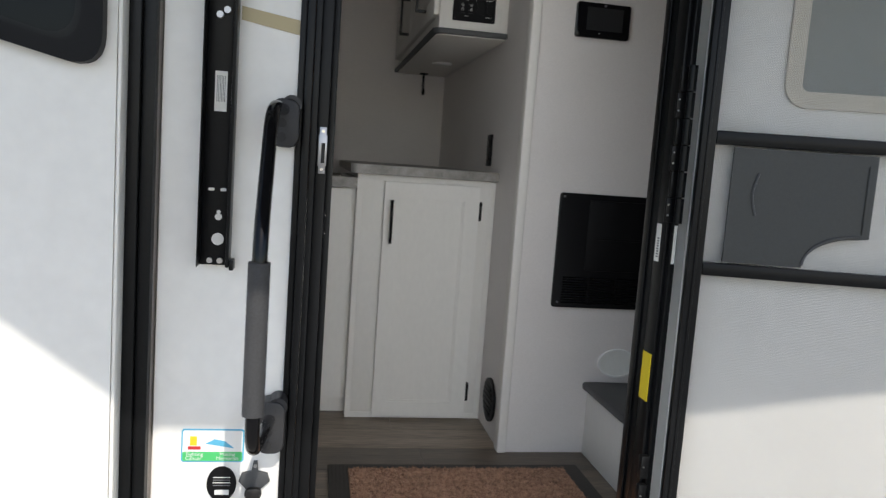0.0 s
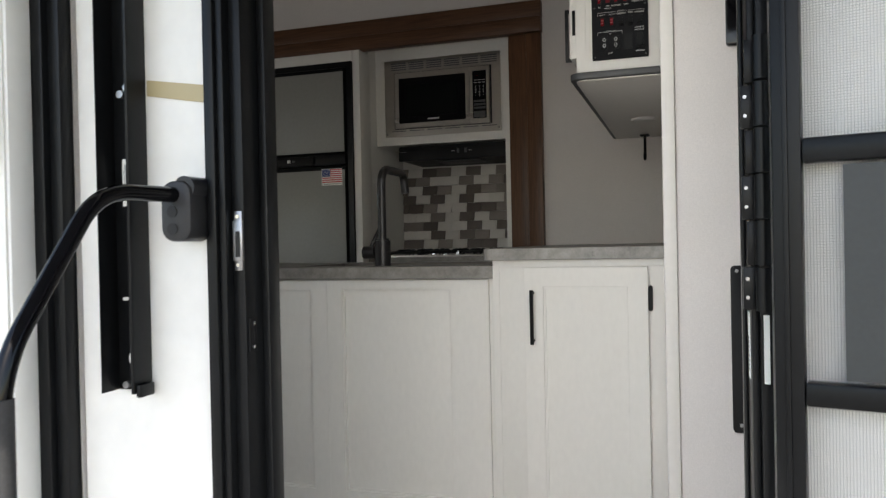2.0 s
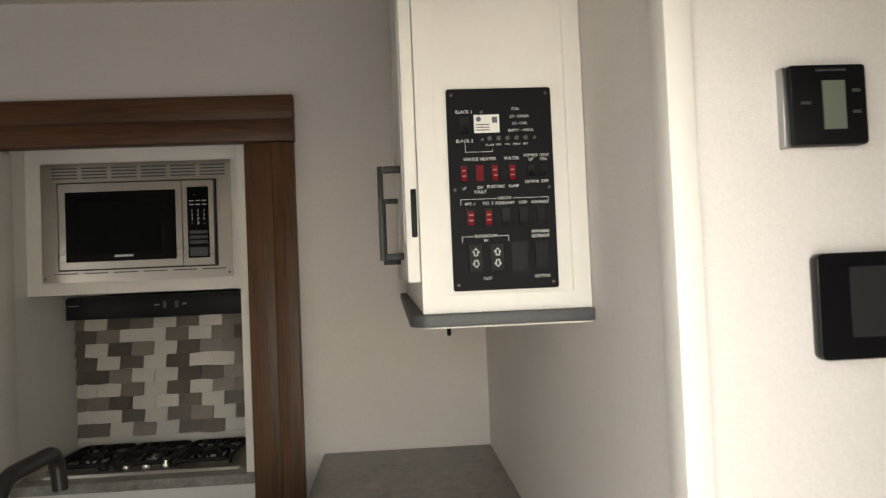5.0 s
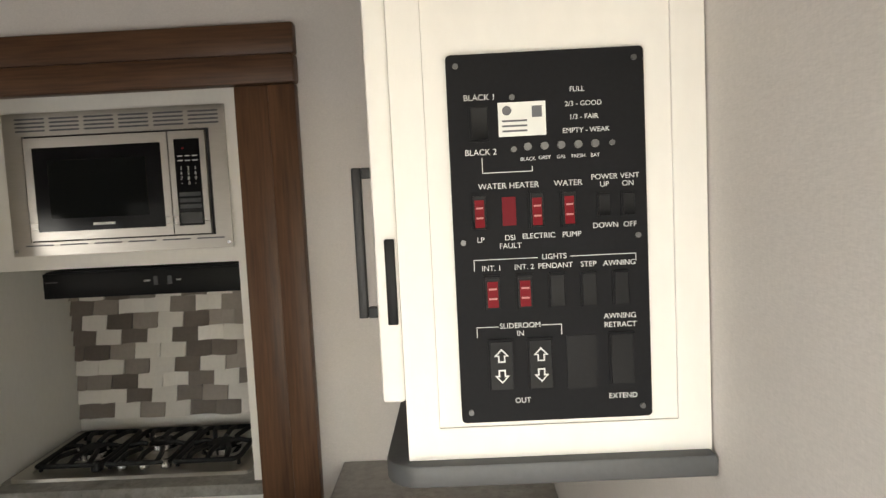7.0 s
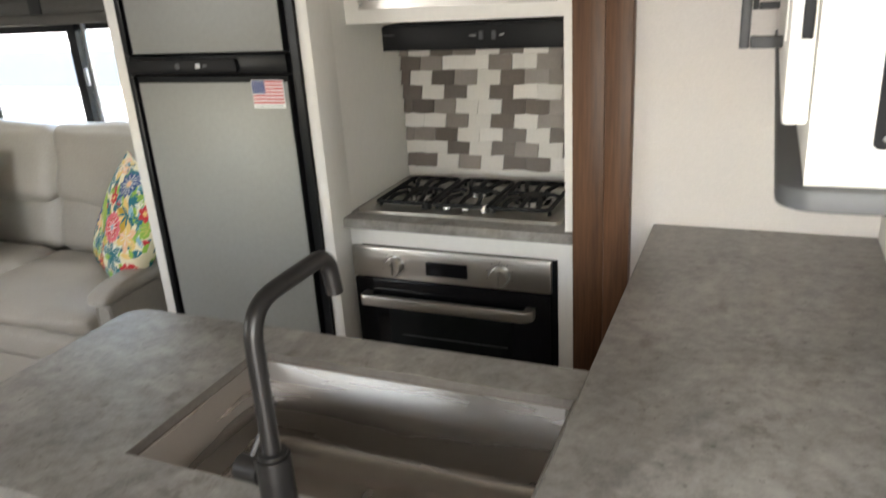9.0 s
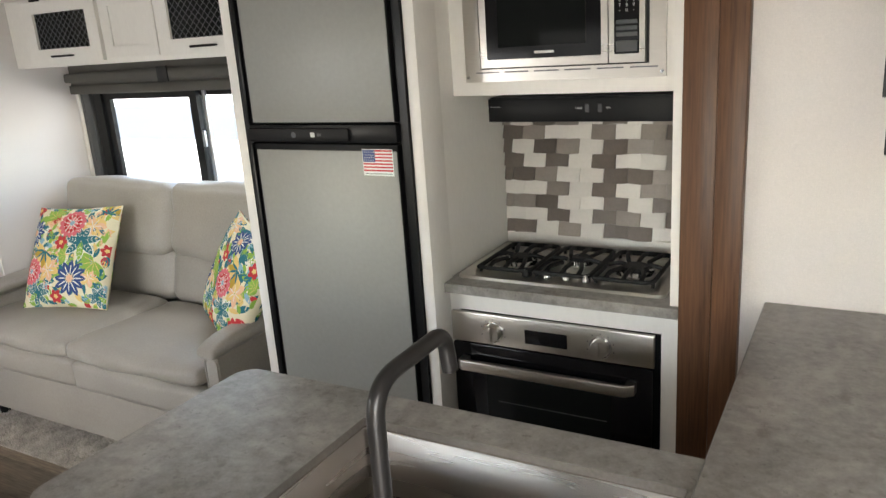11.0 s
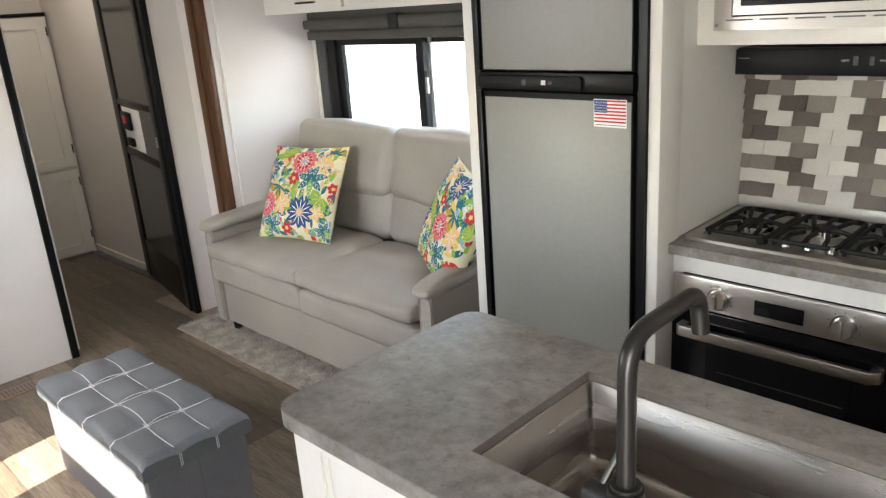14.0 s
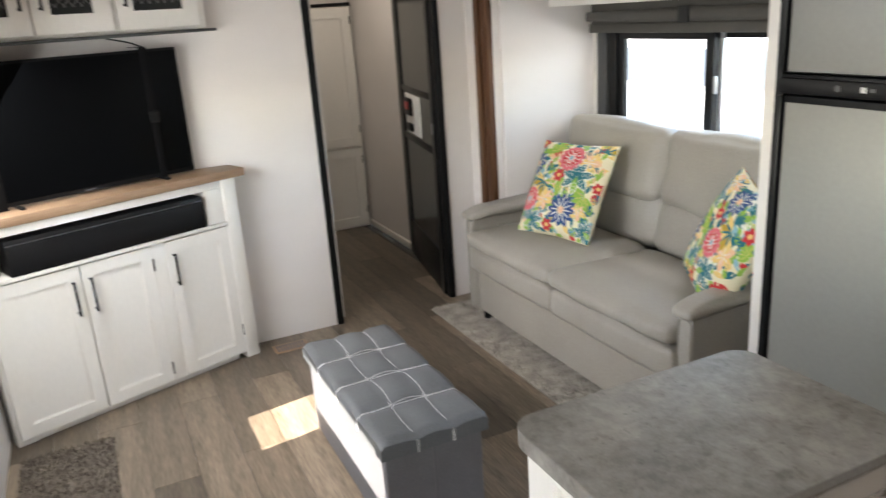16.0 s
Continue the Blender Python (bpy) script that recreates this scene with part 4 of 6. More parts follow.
# sink
sk_ = thing("kitchen_sink", -0.044, 3.915, 0.66, "square brushed steel sink set under the worktop", "sink")
x0, x1, y0, y1 = SINK
bm = ring_plate(round_rect(x0 + 0.0018, x1 - 0.0018, y0 + 0.0018, y1 - 0.0018, 0.006), round_rect(x0 + 0.006, x1 - 0.006, y0 + 0.006, y1 - 0.006, 0.012), "z", 0.8690, 0.8720)
part("rim", bm, M_SINKRIM, sk_, "thin bright steel rim under the cut edge")
bm = bmesh.new()
prev = None
for z, g in ((0.8719, 0.0058), (0.8705, 0.0072), (0.70, 0.011), (0.690, 0.014), (0.684, 0.020), (0.681, 0.04)):
    ring = [bm.verts.new((x, y, z)) for x, y in round_rect(x0 + g, x1 - g, y0 + g, y1 - g, 0.012 + g * 0.3)]
    if prev:
        for i in range(len(ring)):
            bm.faces.new((prev[i], prev[(i + 1) % len(ring)], ring[(i + 1) % len(ring)], ring[i]))
    prev = ring
bm.faces.new(prev)
part("basin", bm, M_SINK, sk_, "satin steel basin", smooth=50)
part("drain", rod((-0.044, 3.93, 0.6815), (-0.044, 3.93, 0.685), 0.045, 24), M_CHROME, sk_, "chrome drain")

# faucet
fc = thing("faucet", -0.11, 3.70, 0.89, "dark gunmetal single-lever faucet with an angled neck", "faucet")
fx, fy = -0.060, 3.712
part("base", rod((fx, fy, 0.890), (fx, fy, 0.974), 0.027, 24), M_GUN, fc)
part("collar", rod((fx, fy, 0.9745), (fx, fy, 0.981), 0.0225, 24), M_GUN, fc)
part("neck", tube([(fx, fy, 0.981), (fx, fy, 1.213), (fx - 0.002, fy + 0.212, 1.212), (fx + 0.002, fy + 0.218, 1.142)], 0.0140, 18, 0.062, 9), M_GUN, fc)
lv = part("lever_hub", rod((fx - 0.026, fy + 0.004, 0.935), (fx - 0.068, fy + 0.006, 0.935), 0.021, 20), M_GUN, fc)
part("lever", rod((fx - 0.050, fy + 0.010, 0.945), (fx - 0.024, fy + 0.052, 1.03), 0.006, 10), M_GUN, lv)

# ---------- slide-out kitchen ----------
# stove cabinet, worktop, oven
sc = thing("stove_cabinet", -0.28, 5.25, 0.0, "white cabinet housing the built-in oven", "cabinet")
part("side", box(-0.657, -0.640, 5.02, 5.49, 0.0, 0.858, 0.001), M_CAB, sc)
part("side", box(0.048, 0.065, 5.02, 5.49, 0.0, 0.858, 0.001), M_CAB, sc)
part("face_frame", ring_plate([(-0.657, 0.0), (0.065, 0.0), (0.065, 0.858), (-0.657, 0.858)], [(-0.628, 0.22), (0.040, 0.22), (0.040, 0.795), (-0.628, 0.795)], "y", 5.004, 5.0195), M_CAB, sc)
part("end_post", box(-0.6985, -0.6575, 5.004, 5.03, 0.0, 0.858, 0.001), M_CAB, sc)
sw = thing("stove_worktop", -0.308, 5.233, 0.859, "grey stone-look worktop around the cooktop", "worktop")
part("slab", slab_top(-0.708, 0.0925, 4.9695, 5.497, 0.859, 0.892, set(), 0.01), M_STONE, sw)
part("edge_band", box(-0.707, 0.0915, 4.968, 4.9693, 0.860, 0.8905), M_STONE, sw)

ov_ = thing("wall_oven", -0.31, 5.0, 0.225, "stainless and black glass built-in oven", "oven")
part("carcass", box(-0.626, 0.038, 5.006, 5.45, 0.225, 0.79), M_BLACKM, ov_)
part("control_panel", box(-0.651, 0.023, 4.985, 5.0035, 0.688, 0.792, 0.003), M_STEEL, ov_, "brushed steel control strip")
part("display", box(-0.386, -0.244, 4.9828, 4.9848, 0.711, 0.759, 0.001), M_PIANO, ov_, "black display")
for kx in (-0.497, -0.138):
    kb = part("knob", rod((kx, 4.960, 0.735), (kx, 4.9848, 0.735), 0.027, 26, 0.031), M_STEEL, ov_, "steel control knob")
    part("knob_ring", rod((kx, 4.9795, 0.735), (kx, 4.9849, 0.735), 0.036, 28), M_CHROME, kb)
    for a in range(-3, 4):
        px_, pz_ = kx + 0.043 * math.sin(a * 0.62), 0.735 + 0.043 * math.cos(a * 0.62)
        part("dial_mark", box(px_ - 0.0018, px_ + 0.0018, 4.9841, 4.9849, pz_ - 0.0018, pz_ + 0.0018), M_INK, kb)
    part("knob_grip", box(kx - 0.005, kx + 0.005, 4.952, 4.9598, 0.711, 0.759, 0.002), M_STEEL, kb)
dr = part("oven_door", box(-0.649, 0.021, 4.985, 5.0035, 0.235, 0.682, 0.003), M_PIANO, ov_, "black glass drop-down door")
part("window", box(-0.53, -0.105, 4.9835, 4.9848, 0.28, 0.60), M_DGLASS, dr)
part("rack_line", box(-0.49, -0.12, 4.9828, 4.9833, 0.486, 0.489), M_GREYP, dr)
bm = prism([(-0.612, 4.982), (-0.612, 4.945), (-0.598, 4.932), (-0.052, 4.932), (-0.026, 4.952), (-0.026, 4.982), (-0.056, 4.982), (-0.056, 4.954), (-0.585, 4.954), (-0.585, 4.982)], "z", 0.606, 0.640, 0.002)
part("handle", bm, M_STEEL, dr, "square steel bar handle")

# cooktop
ct = thing("gas_cooktop", -0.30, 5.25, 0.892, "stainless three-burner gas cooktop with cast iron grates", "cooktop")
part("rim", ring_plate(round_rect(-0.645, 0.040, 5.035, 5.445, 0.02), round_rect(-0.608, 0.003, 5.075, 5.402, 0.03), "z", 0.8925, 0.902), M_STEEL, ct)
part("tray", box(-0.61, 0.005, 5.07, 5.41, 0.8925, 0.8965), M_STEEL, ct)
for bx, by, br in ((-0.50, 5.24, 0.062), (-0.30, 5.29, 0.048), (-0.10, 5.24, 0.066)):
    bn = part("burner", rod((bx, by, 0.897), (bx, by, 0.912), br, 28, br * 0.9), M_CHROME, ct, "bright burner ring")
    part("burner_cap", rod((bx, by, 0.9125), (bx, by, 0.922), br * 0.62, 24), M_IRON, bn)
    part("spill_bowl", rod((bx, by, 0.8966), (bx, by, 0.8985), br * 1.35, 28), M_STEEL, bn)
for gx0, gx1 in ((-0.602, -0.402), (-0.400, -0.203), (-0.201, -0.002)):
    cx = (gx0 + gx1) / 2
    g = part("grate", tube([(gx0 + 0.008, 5.095, 0.916), (gx1 - 0.008, 5.095, 0.916), (gx1 - 0.008, 5.395, 0.916), (gx0 + 0.008, 5.395, 0.916), (gx0 + 0.008, 5.096, 0.916)], 0.0075, 8, 0.03, 3), M_IRON, ct, "black cast iron grate")
    for dx in (-0.055, 0.0, 0.055):
        part("grate_bar", tube([(cx + dx, 5.098, 0.916), (cx + dx, 5.14, 0.926), (cx + dx * 0.6, 5.205, 0.921)], 0.0075, 8, 0.03, 4), M_IRON, g)
        part("grate_bar", tube([(cx + dx, 5.392, 0.916), (cx + dx, 5.35, 0.926), (cx + dx * 0.6, 5.285, 0.921)], 0.0075, 8, 0.03, 4), M_IRON, g)
    for px in (gx0 + 0.010, gx1 - 0.010):
        part("grate_bar", tube([(px, 5.245, 0.916), (px + (cx - px) * 0.45, 5.245, 0.926), (px + (cx - px) * 0.65, 5.245, 0.921)], 0.0075, 8, 0.02, 4), M_IRON, g)
        for py in (5.11, 5.38):
            part("grate_foot", rod((px, py, 0.8966), (px, py, 0.916), 0.006, 8), M_IRON, g)
for kx in (-0.425, -0.352, -0.287, -0.222):
    kb = part("knob", rod((kx, 5.105, 0.897), (kx, 5.105, 0.921), 0.016, 18, 0.013), M_CHROME if kx > -0.40 else M_BLACKM, ct, "small burner knob")
    part("knob_mark", box(kx - 0.002, kx + 0.002, 5.092, 5.106, 0.9212, 0.9228), M_INK, kb)
for gx in (-0.60, -0.39, -0.18):
    for k in range(4):
        part("vent_slot", prism(round_rect(gx, gx + 0.17, 5.408 + 0.0085 * k, 5.4125 + 0.0085 * k, 0.002), "z", 0.9022, 0.9030), M_RUBBER, ct)

# side panel of the niche
structure("wall_niche_fridge", box(-0.700, -0.6685, 5.031, 5.635, 0.0, 1.99), M_CAB, "white panel between fridge and stove")
structure("wall_backsplash", box(-0.668, 0.094, 5.512, 5.55, 0.0, 1.99), M_CAB, "white wall behind the stove")
structure("trim_backsplash_foot", box(-0.6675, 0.0935, 5.4995, 5.5115, 0.8925, 0.9305, 0.002), M_TRIMW, "white strip under the tiles")

# range hood
hd = thing("range_hood", -0.23, 5.3, 1.39, "black slim range hood under the microwave", "range hood")
part("body", prism([(5.155, 1.402), (5.145, 1.412), (5.145, 1.474), (5.508, 1.474), (5.508, 1.40)], "x", -0.545, 0.064, 0.003), M_BLACKM, hd)
part("front_lip", box(-0.548, 0.0645, 5.136, 5.1445, 1.397, 1.470, 0.002), M_BLACKM, hd)
for bx in (-0.225, -0.185):
    part("switch", box(bx, bx + 0.012, 5.131, 5.1355, 1.426, 1.450, 0.001), M_GREYP, hd)
for bx, txt in ((-0.245, "LIGHT"), (-0.154, "FAN")):
    letters(txt, 0.0075, face_y(bx, 5.1352, 1.438), M_PRINT, hd)
part("print_line", box(-0.54, -0.505, 5.1345, 5.1356, 1.443, 1.446), M_INK, hd)
part("lamp_lens", box(-0.36, -0.12, 5.20, 5.36, 1.392, 1.3985, 0.002), M_GREYP, hd, "smoked lamp lens")

# microwave in its cabinet
mc = thing("microwave_cabinet", -0.31, 5.3, 1.478, "white wall cabinet around the microwave", "cabinet")
part("face", ring_plate([(-0.6680, 1.483), (0.0645, 1.483), (0.0645, 1.99), (-0.6680, 1.99)], [(-0.585, 1.545), (-0.010, 1.545), (-0.010, 1.905), (-0.585, 1.905)], "y", 5.130, 5.150), M_CAB, mc)
part("bottom", box(-0.6680, 0.0645, 5.1505, 5.508, 1.483, 1.501), M_CAB, mc)
mw = thing("microwave", -0.30, 5.13, 1.525, "stainless built-in microwave with black glass door", "microwave")
OUT = [(-0.612, 1.525), (0.016, 1.525), (0.016, 1.926), (-0.612, 1.926)]
INN = [(-0.560, 1.563), (-0.030, 1.563), (-0.030, 1.862), (-0.560, 1.862)]
part("trim_kit", ring_plate(OUT, INN, "y", 5.118, 5.1295), M_STEEL, mw, "brushed steel trim frame with vents")
part("cavity_shadow", box(-0.583, -0.012, 5.128, 5.45, 1.547, 1.903), M_RUBBER, mw)
part("door_frame", ring_plate([(-0.552, 1.568), (-0.146, 1.568), (-0.146, 1.856), (-0.552, 1.856)], [(-0.530, 1.592), (-0.166, 1.592), (-0.166, 1.828), (-0.530, 1.828)], "y", 5.108, 5.127), M_STEEL, mw)
part("door_glass", box(-0.530, -0.166, 5.110, 5.127, 1.592, 1.828), M_PIANO, mw, "black door glass")
part("door_window", box(-0.49, -0.212, 5.1088, 5.1099, 1.628, 1.792), M_DGLASS, mw)
part("maker_mark", box(-0.372, -0.310, 5.1086, 5.1099, 1.606, 1.613), M_PRINT, mw, "small pale maker's mark")
part("keypad_frame", ring_plate([(-0.143, 1.568), (-0.040, 1.568), (-0.040, 1.856), (-0.143, 1.856)], [(-0.128, 1.592), (-0.056, 1.592), (-0.056, 1.834), (-0.128, 1.834)], "y", 5.108, 5.127), M_STEEL, mw)
kp = part("keypad", box(-0.128, -0.056, 5.1095, 5.127, 1.592, 1.834), M_PIANO, mw, "black keypad")
part("clock_dot", box(-0.107, -0.101, 5.1085, 5.1094, 1.806, 1.810), M_REDLIT, kp)
for r_ in range(4):
    for c_ in range(3):
        letters("123456789"[r_ * 3 + c_] if r_ < 3 else "-0-"[c_], 0.013, face_y(-0.112 + 0.020 * c_, 5.109, 1.752 - 0.014 * r_), M_PRINT, kp)
for r_ in range(2):
    for c_ in range(3):
        part("key_mark", box(-0.120 + 0.021 * c_, -0.106 + 0.021 * c_, 5.1086, 5.1094, 1.772 + 0.013 * r_, 1.775 + 0.013 * r_), M_PRINT, kp)
for r_ in range(3):
    part("key_pad", box(-0.122, -0.062, 5.1084, 5.1094, 1.640 + 0.017 * r_, 1.651 + 0.017 * r_), M_GREYP, kp)
part("open_button", box(-0.122, -0.062, 5.108, 5.1094, 1.598, 1.628), M_GREYP, kp)
for k in range(6):
    xk = -0.575 + 0.098 * k
    part("vent_slot", prism(round_rect(xk, xk + 0.080, 1.552, 1.556, 0.0019), "y", 5.1165, 5.1178), M_INK, mw)
    for j in range(4):
        part("vent_slot", prism(round_rect(xk, xk + 0.085, 1.874 + 0.011 * j, 1.879 + 0.011 * j, 0.0024), "y", 5.1165, 5.1178), M_INK, mw)
for sx in (-0.602, 0.006):
    part("screw", rod((sx, 5.114, 1.540), (sx, 5.1178, 1.540), 0.005, 8), M_CHROME, mw)

# fridge and its surround
fs = thing("fridge_surround", -1.03, 5.2, 0.0, "white cabinet frame around the fridge", "cabinet")
part("post", box(-1.418, -1.366, 4.900, 5.63, 0.0, 1.946, 0.002), M_CAB, fs)
part("post", box(-0.699, -0.660, 4.900, 5.03, 0.0, 1.946, 0.002), M_CAB, fs)
part("top_board", box(-1.3655, -0.6995, 4.900, 4.92, 1.893, 1.946, 0.001), M_CAB, fs)
part("bottom_board", box(-1.3655, -0.6995, 4.900, 4.92, 0.0, 0.30, 0.001), M_CAB, fs)
fg = thing("fridge", -1.03, 5.2, 0.302, "two-door grey fridge in a black frame", "refrigerator")
part("shell", box(-1.364, -0.701, 4.915, 5.60, 0.302, 1.891), M_BLACKM, fg)
FOUT, FIN = [(-1.3645, 0.302), (-0.7005, 0.302), (-0.7005, 1.890), (-1.3645, 1.890)], [(-1.334, 0.33), (-0.730, 0.33), (-0.730, 1.862), (-1.334, 1.862)]
part("frame", ring_plate(FOUT, FIN, "y", 4.888, 4.914), M_BLACK, fg)
for z0, z1 in ((0.335, 1.363), (1.430, 1.858)):
    d = part("door", box(-1.330, -0.734, 4.872, 4.913, z0, z1, 0.004), M_BLACKM, fg, "black-edged fridge door")
    part("door_panel", box(-1.306, -0.738, 4.868, 4.8715, z0 + 0.004, z1 - 0.020, 0.001), M_FRIDGE, d, "plain grey door panel")
    part("side_bead", box(-1.332, -1.316, 4.860, 4.8715, z0, z1, 0.002), M_BLACK, d)
cs = part("control_strip", box(-1.330, -0.734, 4.870, 4.913, 1.368, 1.426, 0.003), M_BLACK, fg, "black control strip between the doors")
part("control_bar", prism(round_rect(-1.328, -0.905, 1.372, 1.416, 0.012), "y", 4.856, 4.8698, 0.003), M_BLACKM, cs, "raised matt black control bar")
part("button", box(-1.055, -1.038, 4.8545, 4.8558, 1.388, 1.403), M_PRINT, cs)
part("button", box(-1.028, -1.020, 4.8545, 4.8558, 1.391, 1.400), M_GREYP, cs)
part("button", box(-1.020, -1.012, 4.8545, 4.8558, 1.391, 1.400), M_GREYP, cs)
part("button", rod((-1.125, 4.8545, 1.395), (-1.125, 4.8558, 1.395), 0.010, 14), M_GREYP, cs)
fl = thing("flag_sticker", -0.806, 4.868, 1.268, "American flag sticker on the fridge door", "sticker")
part("sheet", box(-0.866, -0.752, 4.8668, 4.8678, 1.266, 1.350), M_WHITE, fl)
for k in range(7):
    z = 1.3425 - 0.0104 * k
    part("stripe", box((-0.818 if k < 4 else -0.864), -0.754, 4.8660, 4.8667, z, z + 0.0052), M_FLAGR, fl)
part("canton", box(-0.864, -0.8185, 4.8660, 4.8667, 1.3095, 1.3477), M_FLAGB, fl)
for r_ in range(4):
    for c_ in range(5):
        part("star", rod((-0.859 + 0.0085 * c_ + 0.003 * (r_ % 2), 4.8654, 1.315 + 0.0085 * r_), (-0.859 + 0.0085 * c_ + 0.003 * (r_ % 2), 4.866, 1.315 + 0.0085 * r_), 0.0018, 5), M_PRINT, fl)
part("print_line", box(-0.860, -0.758, 4.8660, 4.8667, 1.2715, 1.2735), M_INK, fl)

# hanging cabinet with the control panel
hc = thing("wall_cabinet", 0.71, 4.3, 1.424, "white hanging cabinet with the control panel on its end", "cabinet")
part("body", box(0.602, 0.8545, 3.6225, 4.968, 1.445, CEIL - 0.001, 0.002), M_CAB, hc)
part("end_frame", frame4(0.602, 0.8545, 1.445, CEIL - 0.001, 0.027, 3.6145, 3.6223), M_CAB, hc)
part("end_panel", box(0.6292, 0.8273, 3.6168, 3.6224, 1.4722, CEIL - 0.028), M_CAB, hc)
part("bottom_edge", slab_top(0.5815, 0.8545, 3.6005, 4.968, 1.4262, 1.4455, {(-1, -1)}, 0.032), M_GREYP, hc, "dark edge band")
part("bottom_board", slab_top(0.597, 0.8540, 3.616, 4.967, 1.4240, 1.4260, {(-1, -1)}, 0.028), M_CAB, hc, "pale underside")
for y0, y1 in ((3.626, 4.298), (4.304, 4.96)):
    d = part("door", box(0.581, 0.6015, y0, y1, 1.492, CEIL - 0.02, 0.004), M_CAB, hc, "white framed door")
    part("door_panel", box(0.5795, 0.5809, y0 + 0.06, y1 - 0.06, 1.552, CEIL - 0.08), M_CAB, d)
    part("hinge", box(0.590, 0.5985, y0 - 0.004, y0 - 0.0005, 1.560, 1.632, 0.001), M_BLACKM, d, "black hinge")
for y0 in (3.83, 4.40):
    bm = box(0.5385, 0.5485, y0 - 0.006, y0 + 0.006, 1.531, 1.697, 0.0015)
    box(0.5490, 0.5808, y0 - 0.006, y0 + 0.006, 1.531, 1.543, 0.0015, bm=bm)
    box(0.5490, 0.5808, y0 - 0.006, y0 + 0.006, 1.685, 1.697, 0.0015, bm=bm)
    part("handle", bm, M_BRACKET, hc, "dark square loop handle")
hk = thing("cabinet_hook", 0.727, 4.87, 1.31, "black hook under the hanging cabinet", "hook")
part("plate", box(0.707, 0.747, 4.85, 4.89, 1.4165, 1.4235, 0.002), M_BLACKM, hk)
part("arm", tube([(0.727, 4.87, 1.4165), (0.727, 4.87, 1.318), (0.727, 4.845, 1.312), (0.727, 4.838, 1.34)], 0.006, 10, 0.012, 4), M_BLACKM, hk)
pl = thing("puck_light", 0.745, 4.40, 1.4135, "flush white round light under the cabinet, off", "lamp")
part("ring", rod((0.745, 4.40, 1.4155), (0.745, 4.40, 1.4238), 0.045, 28), M_TRIMW, pl)
part("lens", rod((0.745, 4.40, 1.4135), (0.745, 4.40, 1.4153), 0.034, 28), M_PAPER, pl)

# control panel
CP = thing("control_panel", 0.7165, 3.63, 1.481, "black switch panel with white print and red lit rockers", "control panel")
PX0, PX1, PZ0, PZ1, PY = 0.648, 0.805, 1.477, 1.777, 3.6112


def cp(u, v):
    return PX0 + u * (PX1 - PX0), PZ1 - v * (PZ1 - PZ0)


part("plate", prism(round_rect(PX0, PX1, PZ0, PZ1, 0.004), "y", PY, 3.6143), M_PANEL, CP, smooth=None)


def rocker(u, v, w, h, material, name="switch"):
    x, z = cp(u, v)
    s = part(name, ring_plate([(x - w / 2, z - h / 2), (x + w / 2, z - h / 2), (x + w / 2, z + h / 2), (x - w / 2, z + h / 2)], [(x - w / 2 + 0.0015, z - h / 2 + 0.0015), (x + w / 2 - 0.0015, z - h / 2 + 0.0015), (x + w / 2 - 0.0015, z + h / 2 - 0.0015), (x - w / 2 + 0.0015, z + h / 2 - 0.0015)], "y", PY - 0.0022, PY - 0.0002), M_PANEL, CP)
    a, b = w / 2 - 0.0018, h / 2 - 0.0018
    part("rocker", prism([(PY - 0.0003, z - b), (PY - 0.0045, z - b), (PY - 0.0018, z), (PY - 0.0030, z + b), (PY - 0.0003, z + b)], "x", x - a, x + a), material, s)
    return s




def lit_rocker(u, v, w, h):
    """A black rocker with a red lens let into its lower half, painted highlight bars across it."""
    s = rocker(u, v, w, h, M_BLACKM)
    x, z = cp(u, v)
    a, b = w / 2 - 0.0030, h / 2 - 0.0050
    part("lens", prism([(PY - 0.0010, z - b - 0.002), (PY - 0.0049, z - b - 0.002), (PY - 0.0026, z), (PY - 0.0038, z + b), (PY - 0.0010, z + b)], "x", x - a, x + a), M_REDLIT, s, "red lit lens")
    for d in (0.0035, -0.0045):
        part("lens_highlight", box(x - a * 0.75, x + a * 0.75, PY - 0.0052, PY - 0.0046, z + d - 0.0006, z + d + 0.0008), M_REDPALE, s)
    return s


for u in (0.14, 0.435, 0.60):
    lit_rocker(u, 0.42, 0.0135, 0.030)
x, z = cp(0.292, 0.42)
part("indicator", box(x - 0.0055, x + 0.0055, PY - 0.0015, PY - 0.0002, z - 0.0115, z + 0.0115), M_REDFLAT, CP, "red indicator lens")
for u in (0.78, 0.905):
    rocker(u, 0.415, 0.0125, 0.020, M_BLACKM)
for u in (0.19, 0.358):
    lit_rocker(u, 0.64, 0.0145, 0.029)
for u in (0.525, 0.69, 0.855):
    rocker(u, 0.64, 0.0145, 0.029, M_BLACKM)
for u in (0.22, 0.425):
    s = rocker(u, 0.84, 0.0215, 0.043, M_BLACKM)
    x, z = cp(u, 0.84)
    for d in (1, -1):
        part("arrow", prism([(x - 0.006, z + d * 0.008), (x, z + d * 0.0145), (x + 0.006, z + d * 0.008), (x + 0.003, z + d * 0.008), (x + 0.003, z + d * 0.003), (x - 0.003, z + d * 0.003), (x - 0.003, z + d * 0.008)], "y", PY - 0.0052, PY - 0.0044), M_PRINT, s)
        part("arrow_field", prism([(x - 0.0038, z + d * 0.009), (x, z + d * 0.0128), (x + 0.0038, z + d * 0.009), (x + 0.0018, z + d * 0.009), (x + 0.0018, z + d * 0.0042), (x - 0.0018, z + d * 0.0042), (x - 0.0018, z + d * 0.009)], "y", PY - 0.0054, PY - 0.00525), M_BLACKM, s)
x, z = cp(0.64, 0.84)
